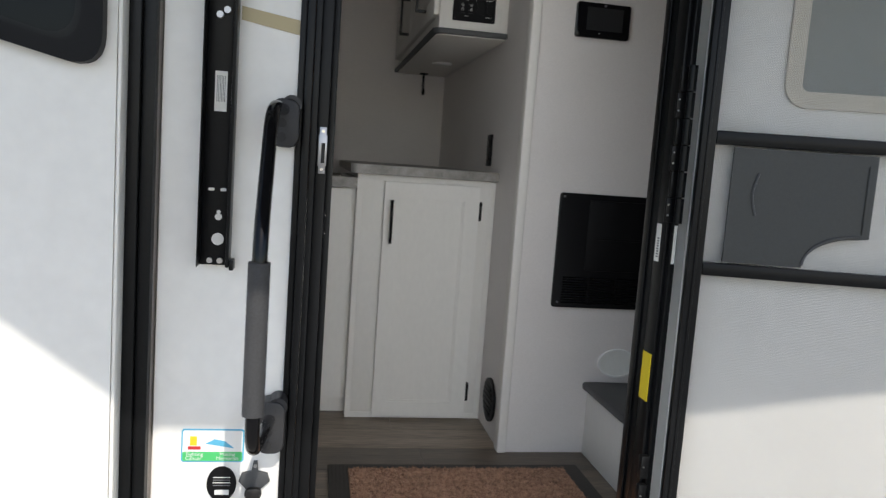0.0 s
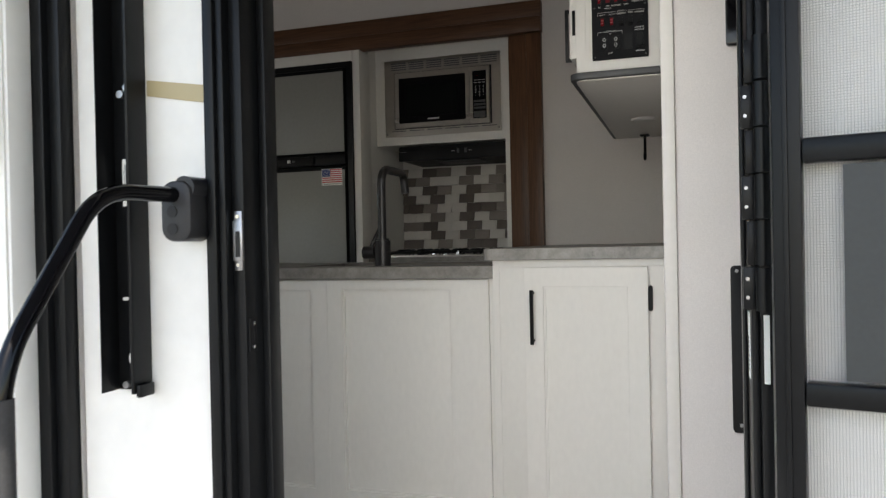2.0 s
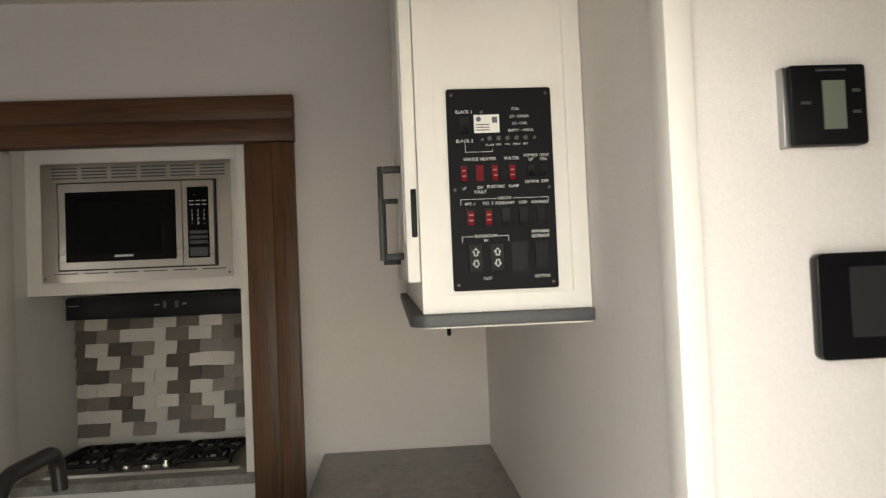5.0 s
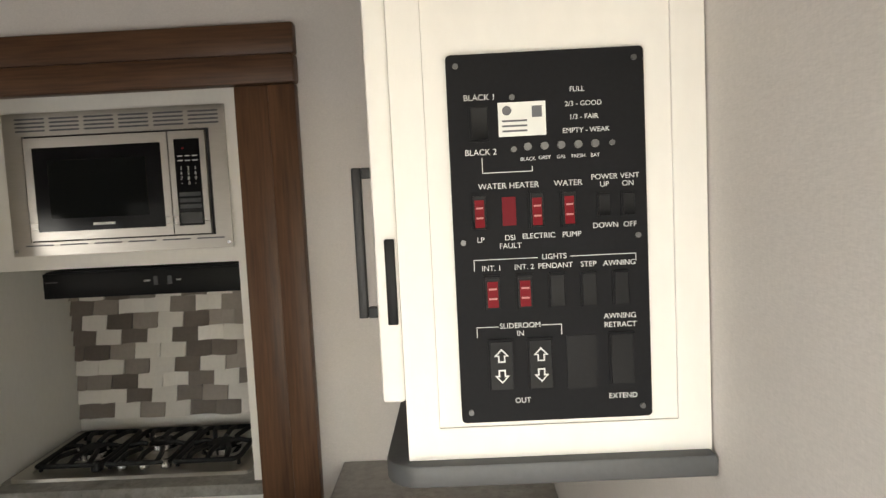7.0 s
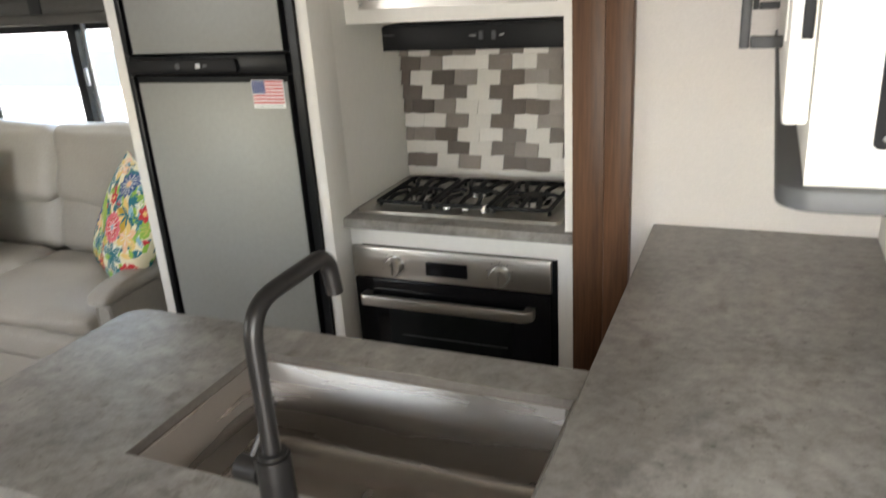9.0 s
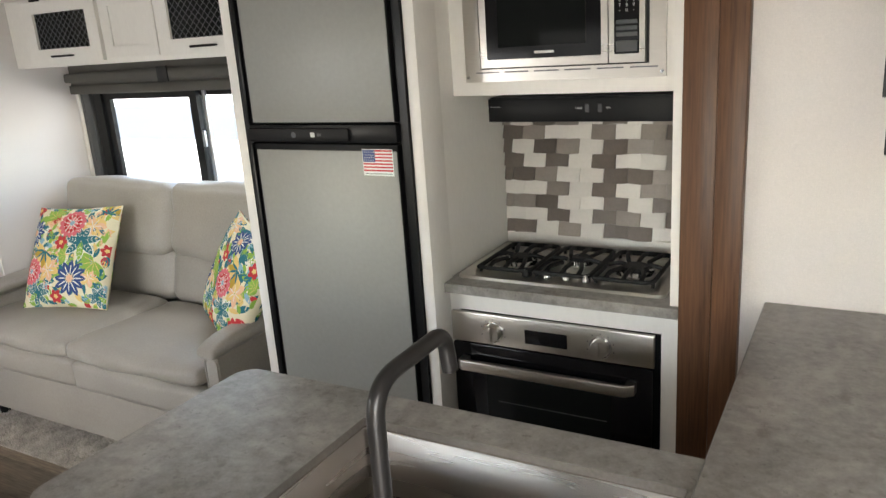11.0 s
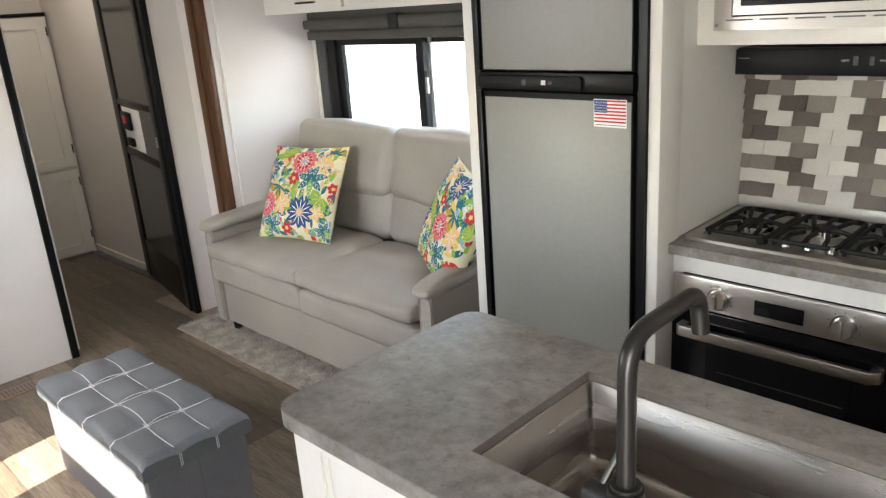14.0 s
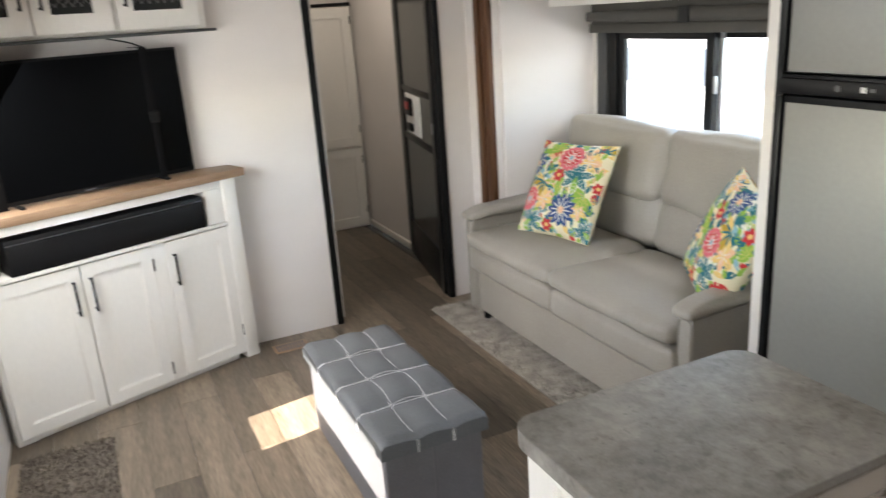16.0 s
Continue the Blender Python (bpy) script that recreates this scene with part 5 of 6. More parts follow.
part("blank_plate", box(x - 0.012, x + 0.012, PY - 0.001, PY - 0.0002, z - 0.022, z + 0.022), M_BLACKM, CP)
rocker(0.85, 0.835, 0.0215, 0.044, M_BLACKM)
rocker(0.159, 0.184, 0.0165, 0.029, M_BLACKM)
x, z = cp(0.377, 0.176)
part("rating_label", box(x - 0.019, x + 0.019, PY - 0.0008, PY - 0.0002, z - 0.0135, z + 0.0135), M_PAPER, CP, "white rating label")
for k in range(3):
    part("print_line", box(x - 0.016, x + 0.004, PY - 0.0012, PY - 0.0009, z - 0.010 + 0.004 * k, z - 0.0085 + 0.004 * k), M_INK, CP)
part("print_block", box(x + 0.008, x + 0.016, PY - 0.0012, PY - 0.0009, z + 0.001, z + 0.010), M_INK, CP)
part("print_block", rod((x - 0.012, PY - 0.0012, z + 0.007), (x - 0.012, PY - 0.0009, z + 0.007), 0.0038, 14), M_INK, CP)
for u in (0.40, 0.485, 0.57, 0.657, 0.742):
    x, z = cp(u, 0.25)
    part("push_button", rod((x, PY - 0.004, z), (x, PY - 0.0002, z), 0.0031, 14), M_STEELD, CP, "dull nickel test button")
for u, v, txt, sz in ((0.165, 0.115, "BLACK 1", 6), (0.16, 0.26, "BLACK 2", 6), (0.66, 0.105, "FULL", 5), (0.69, 0.143, "2/3 - GOOD", 5), (0.69, 0.178, "1/3 - FAIR", 5), (0.70, 0.213, "EMPTY - WEAK", 5),
                      (0.40, 0.283, "BLACK", 3.6), (0.485, 0.281, "GREY", 3.6), (0.57, 0.281, "GAL", 3.6), (0.657, 0.281, "FRESH", 3.6), (0.742, 0.281, "BAT", 3.6),
                      (0.295, 0.352, "WATER HEATER", 6), (0.60, 0.352, "WATER", 6), (0.785, 0.340, "POWER", 5.5), (0.915, 0.340, "VENT", 5.5), (0.785, 0.360, "UP", 5.5), (0.905, 0.360, "ON", 5.5),
                      (0.14, 0.495, "LP", 5.5), (0.292, 0.492, "DSI", 5.5), (0.292, 0.514, "FAULT", 5.5), (0.44, 0.490, "ELECTRIC", 5.5), (0.61, 0.490, "PUMP", 5.5), (0.785, 0.470, "DOWN", 5.5), (0.91, 0.470, "OFF", 5.5),
                      (0.515, 0.548, "LIGHTS", 5.5), (0.19, 0.573, "INT. 1", 5.5), (0.358, 0.573, "INT. 2", 5.5), (0.52, 0.573, "PENDANT", 5.5), (0.69, 0.573, "STEP", 5.5), (0.85, 0.573, "AWNING", 5.5),
                      (0.325, 0.733, "SLIDEROOM", 5.5), (0.325, 0.755, "IN", 5.5), (0.845, 0.718, "AWNING", 5.5), (0.845, 0.742, "RETRACT", 5.5), (0.325, 0.942, "OUT", 5.5), (0.85, 0.940, "EXTEND", 5.5)):
    x, z = cp(u, v)
    letters(txt, sz * 0.00112, face_y(x, PY - 0.0004, z), M_PRINT, CP)


def rule(points):
    for (u0, v0), (u1, v1) in zip(points, points[1:]):
        (xa, za), (xb, zb) = cp(u0, v0), cp(u1, v1)
        part("printed_rule", box(min(xa, xb) - 0.0003, max(xa, xb) + 0.0003, PY - 0.0005, PY - 0.0001, min(za, zb) - 0.0003, max(za, zb) + 0.0003), M_PRINT, CP)


rule([(0.10, 0.578), (0.10, 0.549), (0.43, 0.549)])
rule([(0.60, 0.549), (0.935, 0.549), (0.935, 0.568)])
rule([(0.10, 0.762), (0.10, 0.734), (0.21, 0.734)])
rule([(0.44, 0.734), (0.54, 0.734), (0.54, 0.762)])
rule([(0.165, 0.275), (0.165, 0.315), (0.42, 0.315), (0.42, 0.303)])
for u, v in ((0.05, 0.03), (0.95, 0.03), (0.05, 0.50), (0.95, 0.50), (0.05, 0.97), (0.95, 0.97), (0.33, 0.118), (0.83, 0.25), (0.33, 0.255)):
    x, z = cp(u, v)
    part("screw", rod((x, PY - 0.0022, z), (x, PY - 0.0002, z), 0.0023, 10), M_STEELD, CP)
# ---------- sofa corner ----------
so = thing("sofa", -2.345, 5.15, 0.0, "two-seat taupe leatherette sofa with padded back", "sofa")
SX0, SX1, SF = -3.250, -1.512, 4.735
ARM = 0.092
part("base", soft_box(SX0 + 0.012, SX1 - 0.012, SF + 0.022, 5.56, 0.065, 0.42, 0.012, 0.003, 12, 0.003), M_SOFA, so)
mid = (SX0 + SX1) / 2


def sag(bm, depth, x0, x1, z0, z1, lean=0.0):
    """Let the lower edge of a cushion hang towards its middle, and pucker towards its ends."""
    for v in bm.verts:
        u = 2 * (v.co.x - x0) / (x1 - x0) - 1
        k = max(0.0, min(1.0, (z1 - v.co.z) / (z1 - z0)))
        v.co.z -= k * (depth * (1 - u * u) + lean * u)
        v.co.y += 0.018 * abs(u) ** 6 * (1 - abs(2 * k - 1)) + 0.004 * math.sin(34 * v.co.z + 5 * u) * abs(u) ** 3
    return bm


for k, (a, b) in enumerate(((SX0 + ARM, mid - 0.002), (mid + 0.002, SX1 - ARM))):
    part("footrest_front", soft_box(a - 0.012 if k == 0 else a, b if k == 0 else b + 0.012, SF - 0.032, SF + 0.05, 0.318, 0.446, 0.024, 0.010, 12, 0.004, k), M_SOFA, so, "padded front edge")
    st = soft_box(a - 0.002 if k == 0 else a, b if k == 0 else b + 0.002, SF - 0.046, 5.28, 0.455, 0.540, 0.030, 0.022, 18, 0.007, k + 2)
    for v in st.verts:
        w_ = max(0.0, 1 - abs(v.co.y - 5.0) / 0.26)
        if v.co.z > 0.5:
            v.co.z += -0.012 * w_ + 0.003 * math.sin(26 * v.co.x + 9 * v.co.y)
    part("seat_cushion", st, M_SOFA, so)
    bk = soft_box(a - 0.01 if k == 0 else a + 0.003, b - 0.003 if k == 0 else b + 0.01, -0.085, 0.10, 0.0, 0.27, 0.05, 0.026, 16, 0.006, k + 4)
    bk.transform(pose(0, 5.355, 0.50, -13, 0, 0))
    part("lumbar_cushion", bk, M_SOFA, so)
    xa, xb = a - 0.02 if k == 0 else a + 0.003, b - 0.003 if k == 0 else b + 0.03
    bk = sag(soft_box(xa, xb, -0.105, 0.10, 0.0, 0.345, 0.050, 0.024, 18, 0.008, k + 6), 0.030, xa, xb, 0.0, 0.345, 0.012 if k else -0.004)
    bk.transform(pose(0, 5.398, 0.728, -12, 0, 0))
    part("head_cushion", bk, M_SOFA, so)
    sm = tube([(xa + 0.04, 5.424, 1.062), ((xa + xb) / 2, 5.420, 1.082), (xb - 0.04, 5.424, 1.062)], 0.0022, 6, 0.3, 8)
    part("top_seam", sm, M_SEAM, so)
for k, (a, b) in enumerate(((SX0, SX0 + ARM), (SX1 - ARM, SX1))):
    part("arm_panel", soft_box(a + 0.006, b - 0.002, SF + 0.004, 5.52, 0.065, 0.60, 0.014, 0.003, 8, 0.002, k), M_SOFA, so)
    pad = soft_box(a - 0.012, b + 0.022 if k == 0 else b + 0.012, SF - 0.010, 5.50, 0.586, 0.640, 0.026, 0.012, 14, 0.005, k + 8)
    for v in pad.verts:
        v.co.z += 0.016 * max(0.0, min(1.0, (v.co.y - SF) / 0.7)) - 0.014 * max(0.0, 1 - (v.co.y - SF + 0.014) / 0.10)
    part("arm_pad", pad, M_SOFA, so, "rounded padded arm")
    seam = tube([(a + 0.018, SF + 0.003, 0.085), (a + 0.018, SF + 0.003, 0.572), (b - 0.014, SF + 0.003, 0.572), (b - 0.014, SF + 0.003, 0.085)], 0.0042, 8, 0.02, 4)
    part("piping", seam, M_SOFA, so)
part("back_shell", soft_box(SX0 + 0.05, SX1 - 0.05, 5.46, 5.60, 0.10, 1.00, 0.03, 0.005, 6, 0.001), M_SOFA, so)
for lx in (SX0 + 0.09, SX1 - 0.09):
    for ly in (SF + 0.07, 5.50):
        part("leg", rod((lx, ly, 0.0), (lx, ly, 0.068), 0.022, 14, 0.028), M_BLACKM, so, "short black leg")

FLOWER = [plain("petal_" + n_, c, 0.8) for n_, c in (("coral", (0.70, 0.16, 0.19)), ("navy", (0.030, 0.070, 0.215)), ("yellow", (0.78, 0.56, 0.20)), ("green", (0.27, 0.46, 0.07)), ("teal", (0.012, 0.15, 0.19)), ("peach", (0.80, 0.50, 0.31)), ("red", (0.55, 0.035, 0.04)), ("sky", (0.26, 0.46, 0.55)), ("white", (0.80, 0.78, 0.70)), ("gold", (0.52, 0.33, 0.035)))]
# the repeat of the printed cloth: the form, where it sits, its reach and its turn
PRINT_FORMS = (("dahlia", 0.10, 0.60, 0.33, 0), ("dahlia", -0.74, -0.32, 0.30, 1), ("aster", 0.26, -0.46, 0.40, 0), ("aster", -0.84, 0.44, 0.32, 1), ("sprig", 0.40, 0.24, 0.40, 2),
               ("sprig", -0.52, -0.74, 0.32, 1), ("broad", 0.74, -0.14, 0.34, 4), ("broad", -0.36, 0.74, 0.30, 2), ("broad", 0.10, -0.02, 0.22, 3), ("lily", -0.42, 0.06, 0.36, 4),
               ("lily", 0.80, 0.80, 0.32, 1), ("pale", 0.58, 0.54, 0.32, 0), ("pale", -0.28, -0.30, 0.30, 3), ("pale", 0.66, -0.44, 0.22, 5), ("bloom", -0.06, 0.22, 0.18, 0),
               ("bloom", -0.06, -0.80, 0.17, 1), ("bloom", 0.94, 0.08, 0.15, 2), ("bloom", -0.93, 0.92, 0.18, 0), ("sprig", 0.86, -0.78, 0.24, 3))


def pillow(m, w, h, seed, label, shift=(0.0, 0.0)):
    """A stuffed square pillow with a printed floral cover: the print is thin petals laid on the cloth."""
    rnd = random.Random(seed)
    t = tagged(new("throw_pillow"), label, "pillow", "pillows on the sofa")
    t.matrix_basis = m
    WORLD_OF[t.name] = m

    def surf(u, v, side=1.0):
        pin = 0.045 * (1 - abs(u) ** 1.5) * abs(v) ** 4, 0.045 * (1 - abs(v) ** 1.5) * abs(u) ** 4
        x = (u * (1 - pin[1] * 1.2)) * w / 2
        z = (v * (1 - pin[0] * 1.2)) * h / 2
        d = 0.075 * max(0.0, (1 - abs(u) ** 2.6) * (1 - abs(v) ** 2.6)) ** 0.55 + 0.0015
        d += 0.004 * noise.noise(Vector((u * 2.5 + seed, v * 2.5, side)))
        return Vector((x, -side * d, z))

    n = 22
    bm = bmesh.new()
    for side in (1.0, -1.0):
        g = [[bm.verts.new(surf(-1 + 2 * i / n, -1 + 2 * j / n, side)) for j in range(n + 1)] for i in range(n + 1)]
        for i in range(n):
            for j in range(n):
                bm.faces.new((g[i][j], g[i + 1][j], g[i + 1][j + 1], g[i][j + 1]))
    bmesh.ops.remove_doubles(bm, verts=bm.verts, dist=0.0095)
    part("cover", bm, M_CLOTH, t, local=True, smooth=60)
    groups = [bmesh.new() for _ in FLOWER]

    face = 1.0

    def blob(k, cu, cv, a, ln, wd, lift=0.0012):
        """One petal or leaf from (cu, cv) in direction a."""
        b = groups[k]
        ring = []
        steps = 5
        for s in range(2 * steps):
            q = s / steps if s < steps else 2 - s / steps
            side = 1 if s < steps else -1
            wq = wd * math.sin(math.pi * min(1, q * 0.92 + 0.04)) ** 0.8 * side
            lu = cu + (math.cos(a) * q * ln - math.sin(a) * wq) * 2 / w
            lv = cv + (math.sin(a) * q * ln + math.cos(a) * wq) * 2 / h
            lu, lv = max(-0.99, min(0.99, lu)), max(-0.99, min(0.99, lv))
            p = surf(lu, lv, face)
            ring.append(b.verts.new(p + Vector((0, -lift * face, 0))))
        mu, mv = cu + math.cos(a) * ln / w, cv + math.sin(a) * ln / h
        mu, mv = max(-0.99, min(0.99, mu)), max(-0.99, min(0.99, mv))
        c = b.verts.new(surf(mu, mv, face) + Vector((0, -lift * face, 0)))
        for s in range(len(ring)):
            b.faces.new((ring[s], ring[(s + 1) % len(ring)], c))

    def turn(i, count, a0):
        return a0 + i * 2 * math.pi / count

    wrap = lambda q: (q + 1) % 2 - 1
    for face in (1.0, -1.0):
        for form, u, v, r, a0 in PRINT_FORMS:
            u, v = wrap(u + shift[0]), wrap(v + shift[1])
            size = 0.95 * r * w / 2
            if form == "dahlia":
                for j in range(9):
                    blob(8, u, v, turn(j, 9, a0), size * 1.03, 0.36 * size, 0.0011)
                for ring, count, reach in ((1.0, 15, 0.42), (0.68, 12, 0.32), (0.42, 8, 0.24)):
                    for j in range(count):
                        a, k0 = turn(j, count, a0 + ring), (ring - reach) * size
                        blob(0 if ring != 0.68 else 6, u + math.cos(a) * k0 * 2 / w, v + math.sin(a) * k0 * 2 / h, a, reach * size, 0.165 * size * ring + 0.001, 0.0016 + 0.0004 * (1 - ring))
                for j in range(6):
                    blob(7, u, v, turn(j, 6, a0), 0.2 * size, 0.08 * size, 0.0024)
            elif form == "aster":
                for j in range(12):
                    a, ln = turn(j, 12, a0), size * rnd.uniform(0.70, 0.82)
                    cu_, cv_ = u + math.cos(a) * 0.2 * size * 2 / w, v + math.sin(a) * 0.2 * size * 2 / h
                    blob(1, cu_, cv_, a, ln, 0.165 * size, 0.0014)
                    blob(8, cu_, cv_, a, ln * 0.72, 0.035 * size, 0.0018)
                for j in range(7):
                    blob(5, u, v, turn(j, 7, a0), 0.24 * size, 0.09 * size, 0.0022)
            elif form == "lily":
                for j in range(5):
                    a = a0 + (j - 2) * 0.66
                    blob(9 if j % 2 else 2, u, v, a, size * rnd.uniform(0.95, 1.25), 0.19 * size, 0.0012)
                    blob(4, u, v, a + 0.33, size * 0.75, 0.07 * size, 0.0016)
            elif form == "pale":
                for j in range(6):
                    blob(2 if j % 2 else 5, u, v, turn(j, 6, a0), size * rnd.uniform(0.9, 1.1), 0.26 * size, 0.0009)
                    blob(8, u, v, turn(j, 6, a0), size * 0.6, 0.03 * size, 0.0014)
            elif form == "sprig":
                for j in range(7):
                    a, ln = turn(j, 7, a0) + rnd.uniform(-0.12, 0.12), size * rnd.uniform(0.8, 1.05)
                    blob(8, u, v, a, ln * 1.06, 0.235 * size, 0.0011)
                    blob(4 if j != 3 else 3, u, v, a, ln, 0.19 * size, 0.0015)
                    for q in (0.3, 0.5, 0.7):
                        for sd in (0.7, -0.7):
                            blob(8, u + math.cos(a) * q * ln * 2 / w, v + math.sin(a) * q * ln * 2 / h, a + sd, 0.17 * size, 0.018 * size, 0.0019)
            elif form == "broad":
                for j in range(5):
                    blob(3, u, v, a0 + (j - 2) * 0.62, size * rnd.uniform(0.9, 1.2), 0.27 * size, 0.0010)
                    blob(2, u, v, a0 + (j - 2) * 0.62, size * 0.8, 0.022 * size, 0.0015)
            else:
                for j in range(6):
                    blob(6, u, v, turn(j, 6, a0), size * 0.95, 0.30 * size, 0.0014)
                for j in range(5):
                    blob(2, u, v, turn(j, 5, a0), size * 0.32, 0.12 * size, 0.0020)
        for _ in range(330):
            blob(rnd.choice((3, 4, 3, 5, 4, 2, 4, 3, 8, 6, 7, 4)), rnd.uniform(-1, 1), rnd.uniform(-1, 1), rnd.uniform(0, 6.28), rnd.uniform(0.035, 0.065), rnd.uniform(0.008, 0.015), 0.0006)
    for k, b in enumerate(groups):
        tagged(part("floral_print", b, FLOWER[k], t, local=True, smooth=None), kind="stuff")
    return t


pillow(pose(-2.780, 5.085, 0.765, -30, -1, 14), 0.48, 0.51, 3, "floral print throw pillow leaning on the sofa back")
pillow(pose(-1.672, 5.05, 0.765, -24, 13, -28), 0.44, 0.47, 8, "floral print throw pillow leaning on the sofa arm", (0.85, 0.30))

# window behind the sofa
w2 = tagged(new("window_2"), "black-framed sliding window behind the sofa", kind="structure")
WORLD_OF[w2.name] = Matrix.Identity(4)
part("window_frame", frame4(-3.125, -1.45, 0.90, 1.62, 0.062, 5.612, 5.6395), M_BLACK, w2)
part("sash", frame4(-3.062, -2.372, 0.965, 1.512, 0.048, 5.626, 5.652), M_BLACK, w2)
part("sash", frame4(-2.415, -1.53, 0.965, 1.512, 0.042, 5.655, 5.675), M_BLACK, w2)
part("mullion_bead", box(-2.345, -2.325, 5.640, 5.654, 0.98, 1.50, 0.002), M_NICKEL, w2, "bare aluminium interlock strip")
part("latch", box(-2.352, -2.336, 5.612, 5.6255, 1.22, 1.30, 0.002), M_NICKEL, w2)
for x0, x1, y in ((-3.02, -2.41, 5.64), (-2.38, -1.56, 5.666)):
    pn = part("pane", box(x0, x1, y, y + 0.003, 1.005, 1.47), M_GLASS, w2)
    pn.visible_shadow = False
part("side_panel", box(-3.222, -3.150, 5.606, 5.6395, 0.85, 1.60, 0.002), M_GREYP, w2, "dark grey side channel")
part("side_trim", box(-3.251, -3.225, 5.600, 5.6395, 0.85, 1.66, 0.002), M_TRIMW, w2, "white strip beside the window")

sh = thing("roman_shade", -2.33, 5.60, 1.50, "charcoal roman shade folded up over the window", "shade")
part("fabric", box(-3.215, -1.42, 5.560, 5.572, 1.505, 1.650, 0.003), M_SHADE, sh)
part("fold", soft_box(-3.222, -1.42, 5.522, 5.559, 1.555, 1.612, 0.02, 0.003, 8, 0.002), M_SHADE, sh)
part("hem", box(-3.212, -1.42, 5.545, 5.559, 1.500, 1.546, 0.004), M_SHADE, sh)
for x in (-2.49, -1.75):
    part("strap", box(x, x + 0.07, 5.512, 5.5215, 1.548, 1.622, 0.002), M_RUBBER, sh, "black strap")
part("cord", tube([(-3.165, 5.575, 1.505), (-3.150, 5.58, 1.10), (-3.135, 5.585, 1.02), (-3.125, 5.58, 1.10)], 0.0025, 6, 0.03, 4), M_GREYP, sh)

oc = thing("overhead_cabinet", -2.33, 5.45, 1.651, "white overhead cabinet with two lattice glass doors", "cabinet")
part("body", box(-3.254, -1.42, 5.312, 5.638, 1.651, 1.989, 0.002), M_CAB, oc)
for x0, x1 in ((-3.10, -2.565), (-2.185, -1.63)):
    d = part("door", ring_plate([(x0, 1.668), (x1, 1.668), (x1, 1.955), (x0, 1.955)], [(x0 + 0.075, 1.735), (x1 - 0.075, 1.735), (x1 - 0.075, 1.90), (x0 + 0.075, 1.90)], "y", 5.292, 5.3115), M_CAB, oc, "white door with a lattice window")
    part("pane", box(x0 + 0.07, x1 - 0.07, 5.305, 5.309, 1.73, 1.905), M_DGLASS, d, "smoked pane")
    bm = bmesh.new()
    z0, z1 = 1.735, 1.90
    for k in range(-6, 18):
        for sgn in (1, -1):
            xa = x0 + 0.075 + 0.036 * k
            pts = []
            for q in range(13):
                z = z0 + (z1 - z0) * q / 12
                x = xa + (z - z0 if sgn > 0 else z1 - z)
                if x0 + 0.075 <= x <= x1 - 0.075:
                    pts.append((x, 5.303, z))
            if len(pts) > 1:
                rod(pts[0], pts[-1], 0.0016, 5, bm=bm)
    part("lattice", bm, M_INK, d, "fine dark wire lattice", smooth=None)
    bar_pull(d, ((x0 + x1) / 2 - 0.07, 5.292, 1.700), ((x0 + x1) / 2 + 0.07, 5.292, 1.700), (0, -0.022, 0), 0.005)
    for hx_ in (x0 + 0.06, x1 - 0.10):
        part("hinge", prism(round_rect(hx_, hx_ + 0.065, 1.9565, 1.9685, 0.0058), "y", 5.300, 5.3115), M_BLACKM, d)
part("centre_panel", frame4(-2.545, -2.205, 1.675, 1.95, 0.05, 5.303, 5.3115), M_CAB, oc)
part("top_rail", box(-3.254, -1.42, 5.285, 5.311, 1.970, 1.989, 0.002), M_TRIMW, oc)

# ---------- living floor ----------
ot = thing("storage_ottoman", -2.16, 3.81, 0.0, "grey tufted folding storage ottoman with white stitching", "ottoman")
OX0, OX1, OY0, OY1, OZ = -2.562, -1.655, 3.600, 3.985, 0.325
part("body", soft_box(OX0 + 0.018, OX1 - 0.018, OY0 + 0.016, OY1 - 0.016, 0.0, OZ, 0.010, -0.004, 10, 0.002), M_OTTOB, ot, "grey faux leather box")
# dark strip stands in for the shade of the end panel's centre fold
part("fold_crease_shade", box(OX1 - 0.0185, OX1 - 0.0165, 3.787, 3.793, 0.01, OZ - 0.005), M_INK, ot)
NX, NY = 44, 22
bm = bmesh.new()


def lid_z(u, v):
    a = abs(math.sin(math.pi * 4 * u)) if 0.125 < u < 0.875 else 1.0
    b = abs(math.sin(math.pi * 3 * v)) if 1 / 6 < v < 5 / 6 else 1.0
    edge = min(u, 1 - u) * (OX1 - OX0), min(v, 1 - v) * (OY1 - OY0)
    drop = sum(max(0.0, 0.014 - e) ** 2 / 0.014 for e in edge)
    return 0.376 + 0.017 * (a * b) ** 0.42 + 0.006 * math.sin(math.pi * u) * math.sin(math.pi * v) - drop


def lid_p(u, v, up=0.0):
    return Vector((OX0 + u * (OX1 - OX0), OY0 + v * (OY1 - OY0), lid_z(u, v) + up))


grid = [[bm.verts.new(lid_p(i / NX, j / NY)) for j in range(NY + 1)] for i in range(NX + 1)]
for i in range(NX):
    for j in range(NY):
        bm.faces.new((grid[i][j], grid[i + 1][j], grid[i + 1][j + 1], grid[i][j + 1]))
rim = [grid[i][0] for i in range(NX + 1)] + [grid[NX][j] for j in range(1, NY + 1)] + [grid[i][NY] for i in range(NX - 1, -1, -1)] + [grid[0][j] for j in range(NY - 1, 0, -1)]
low = [bm.verts.new((v.co.x, v.co.y, OZ + 0.001)) for v in rim]
for i in range(len(rim)):
    bm.faces.new((rim[i], rim[(i + 1) % len(rim)], low[(i + 1) % len(rim)], low[i]))
bm.faces.new(low)
part("lid", bm, M_OTTO, ot, "tufted padded lid", smooth=50)


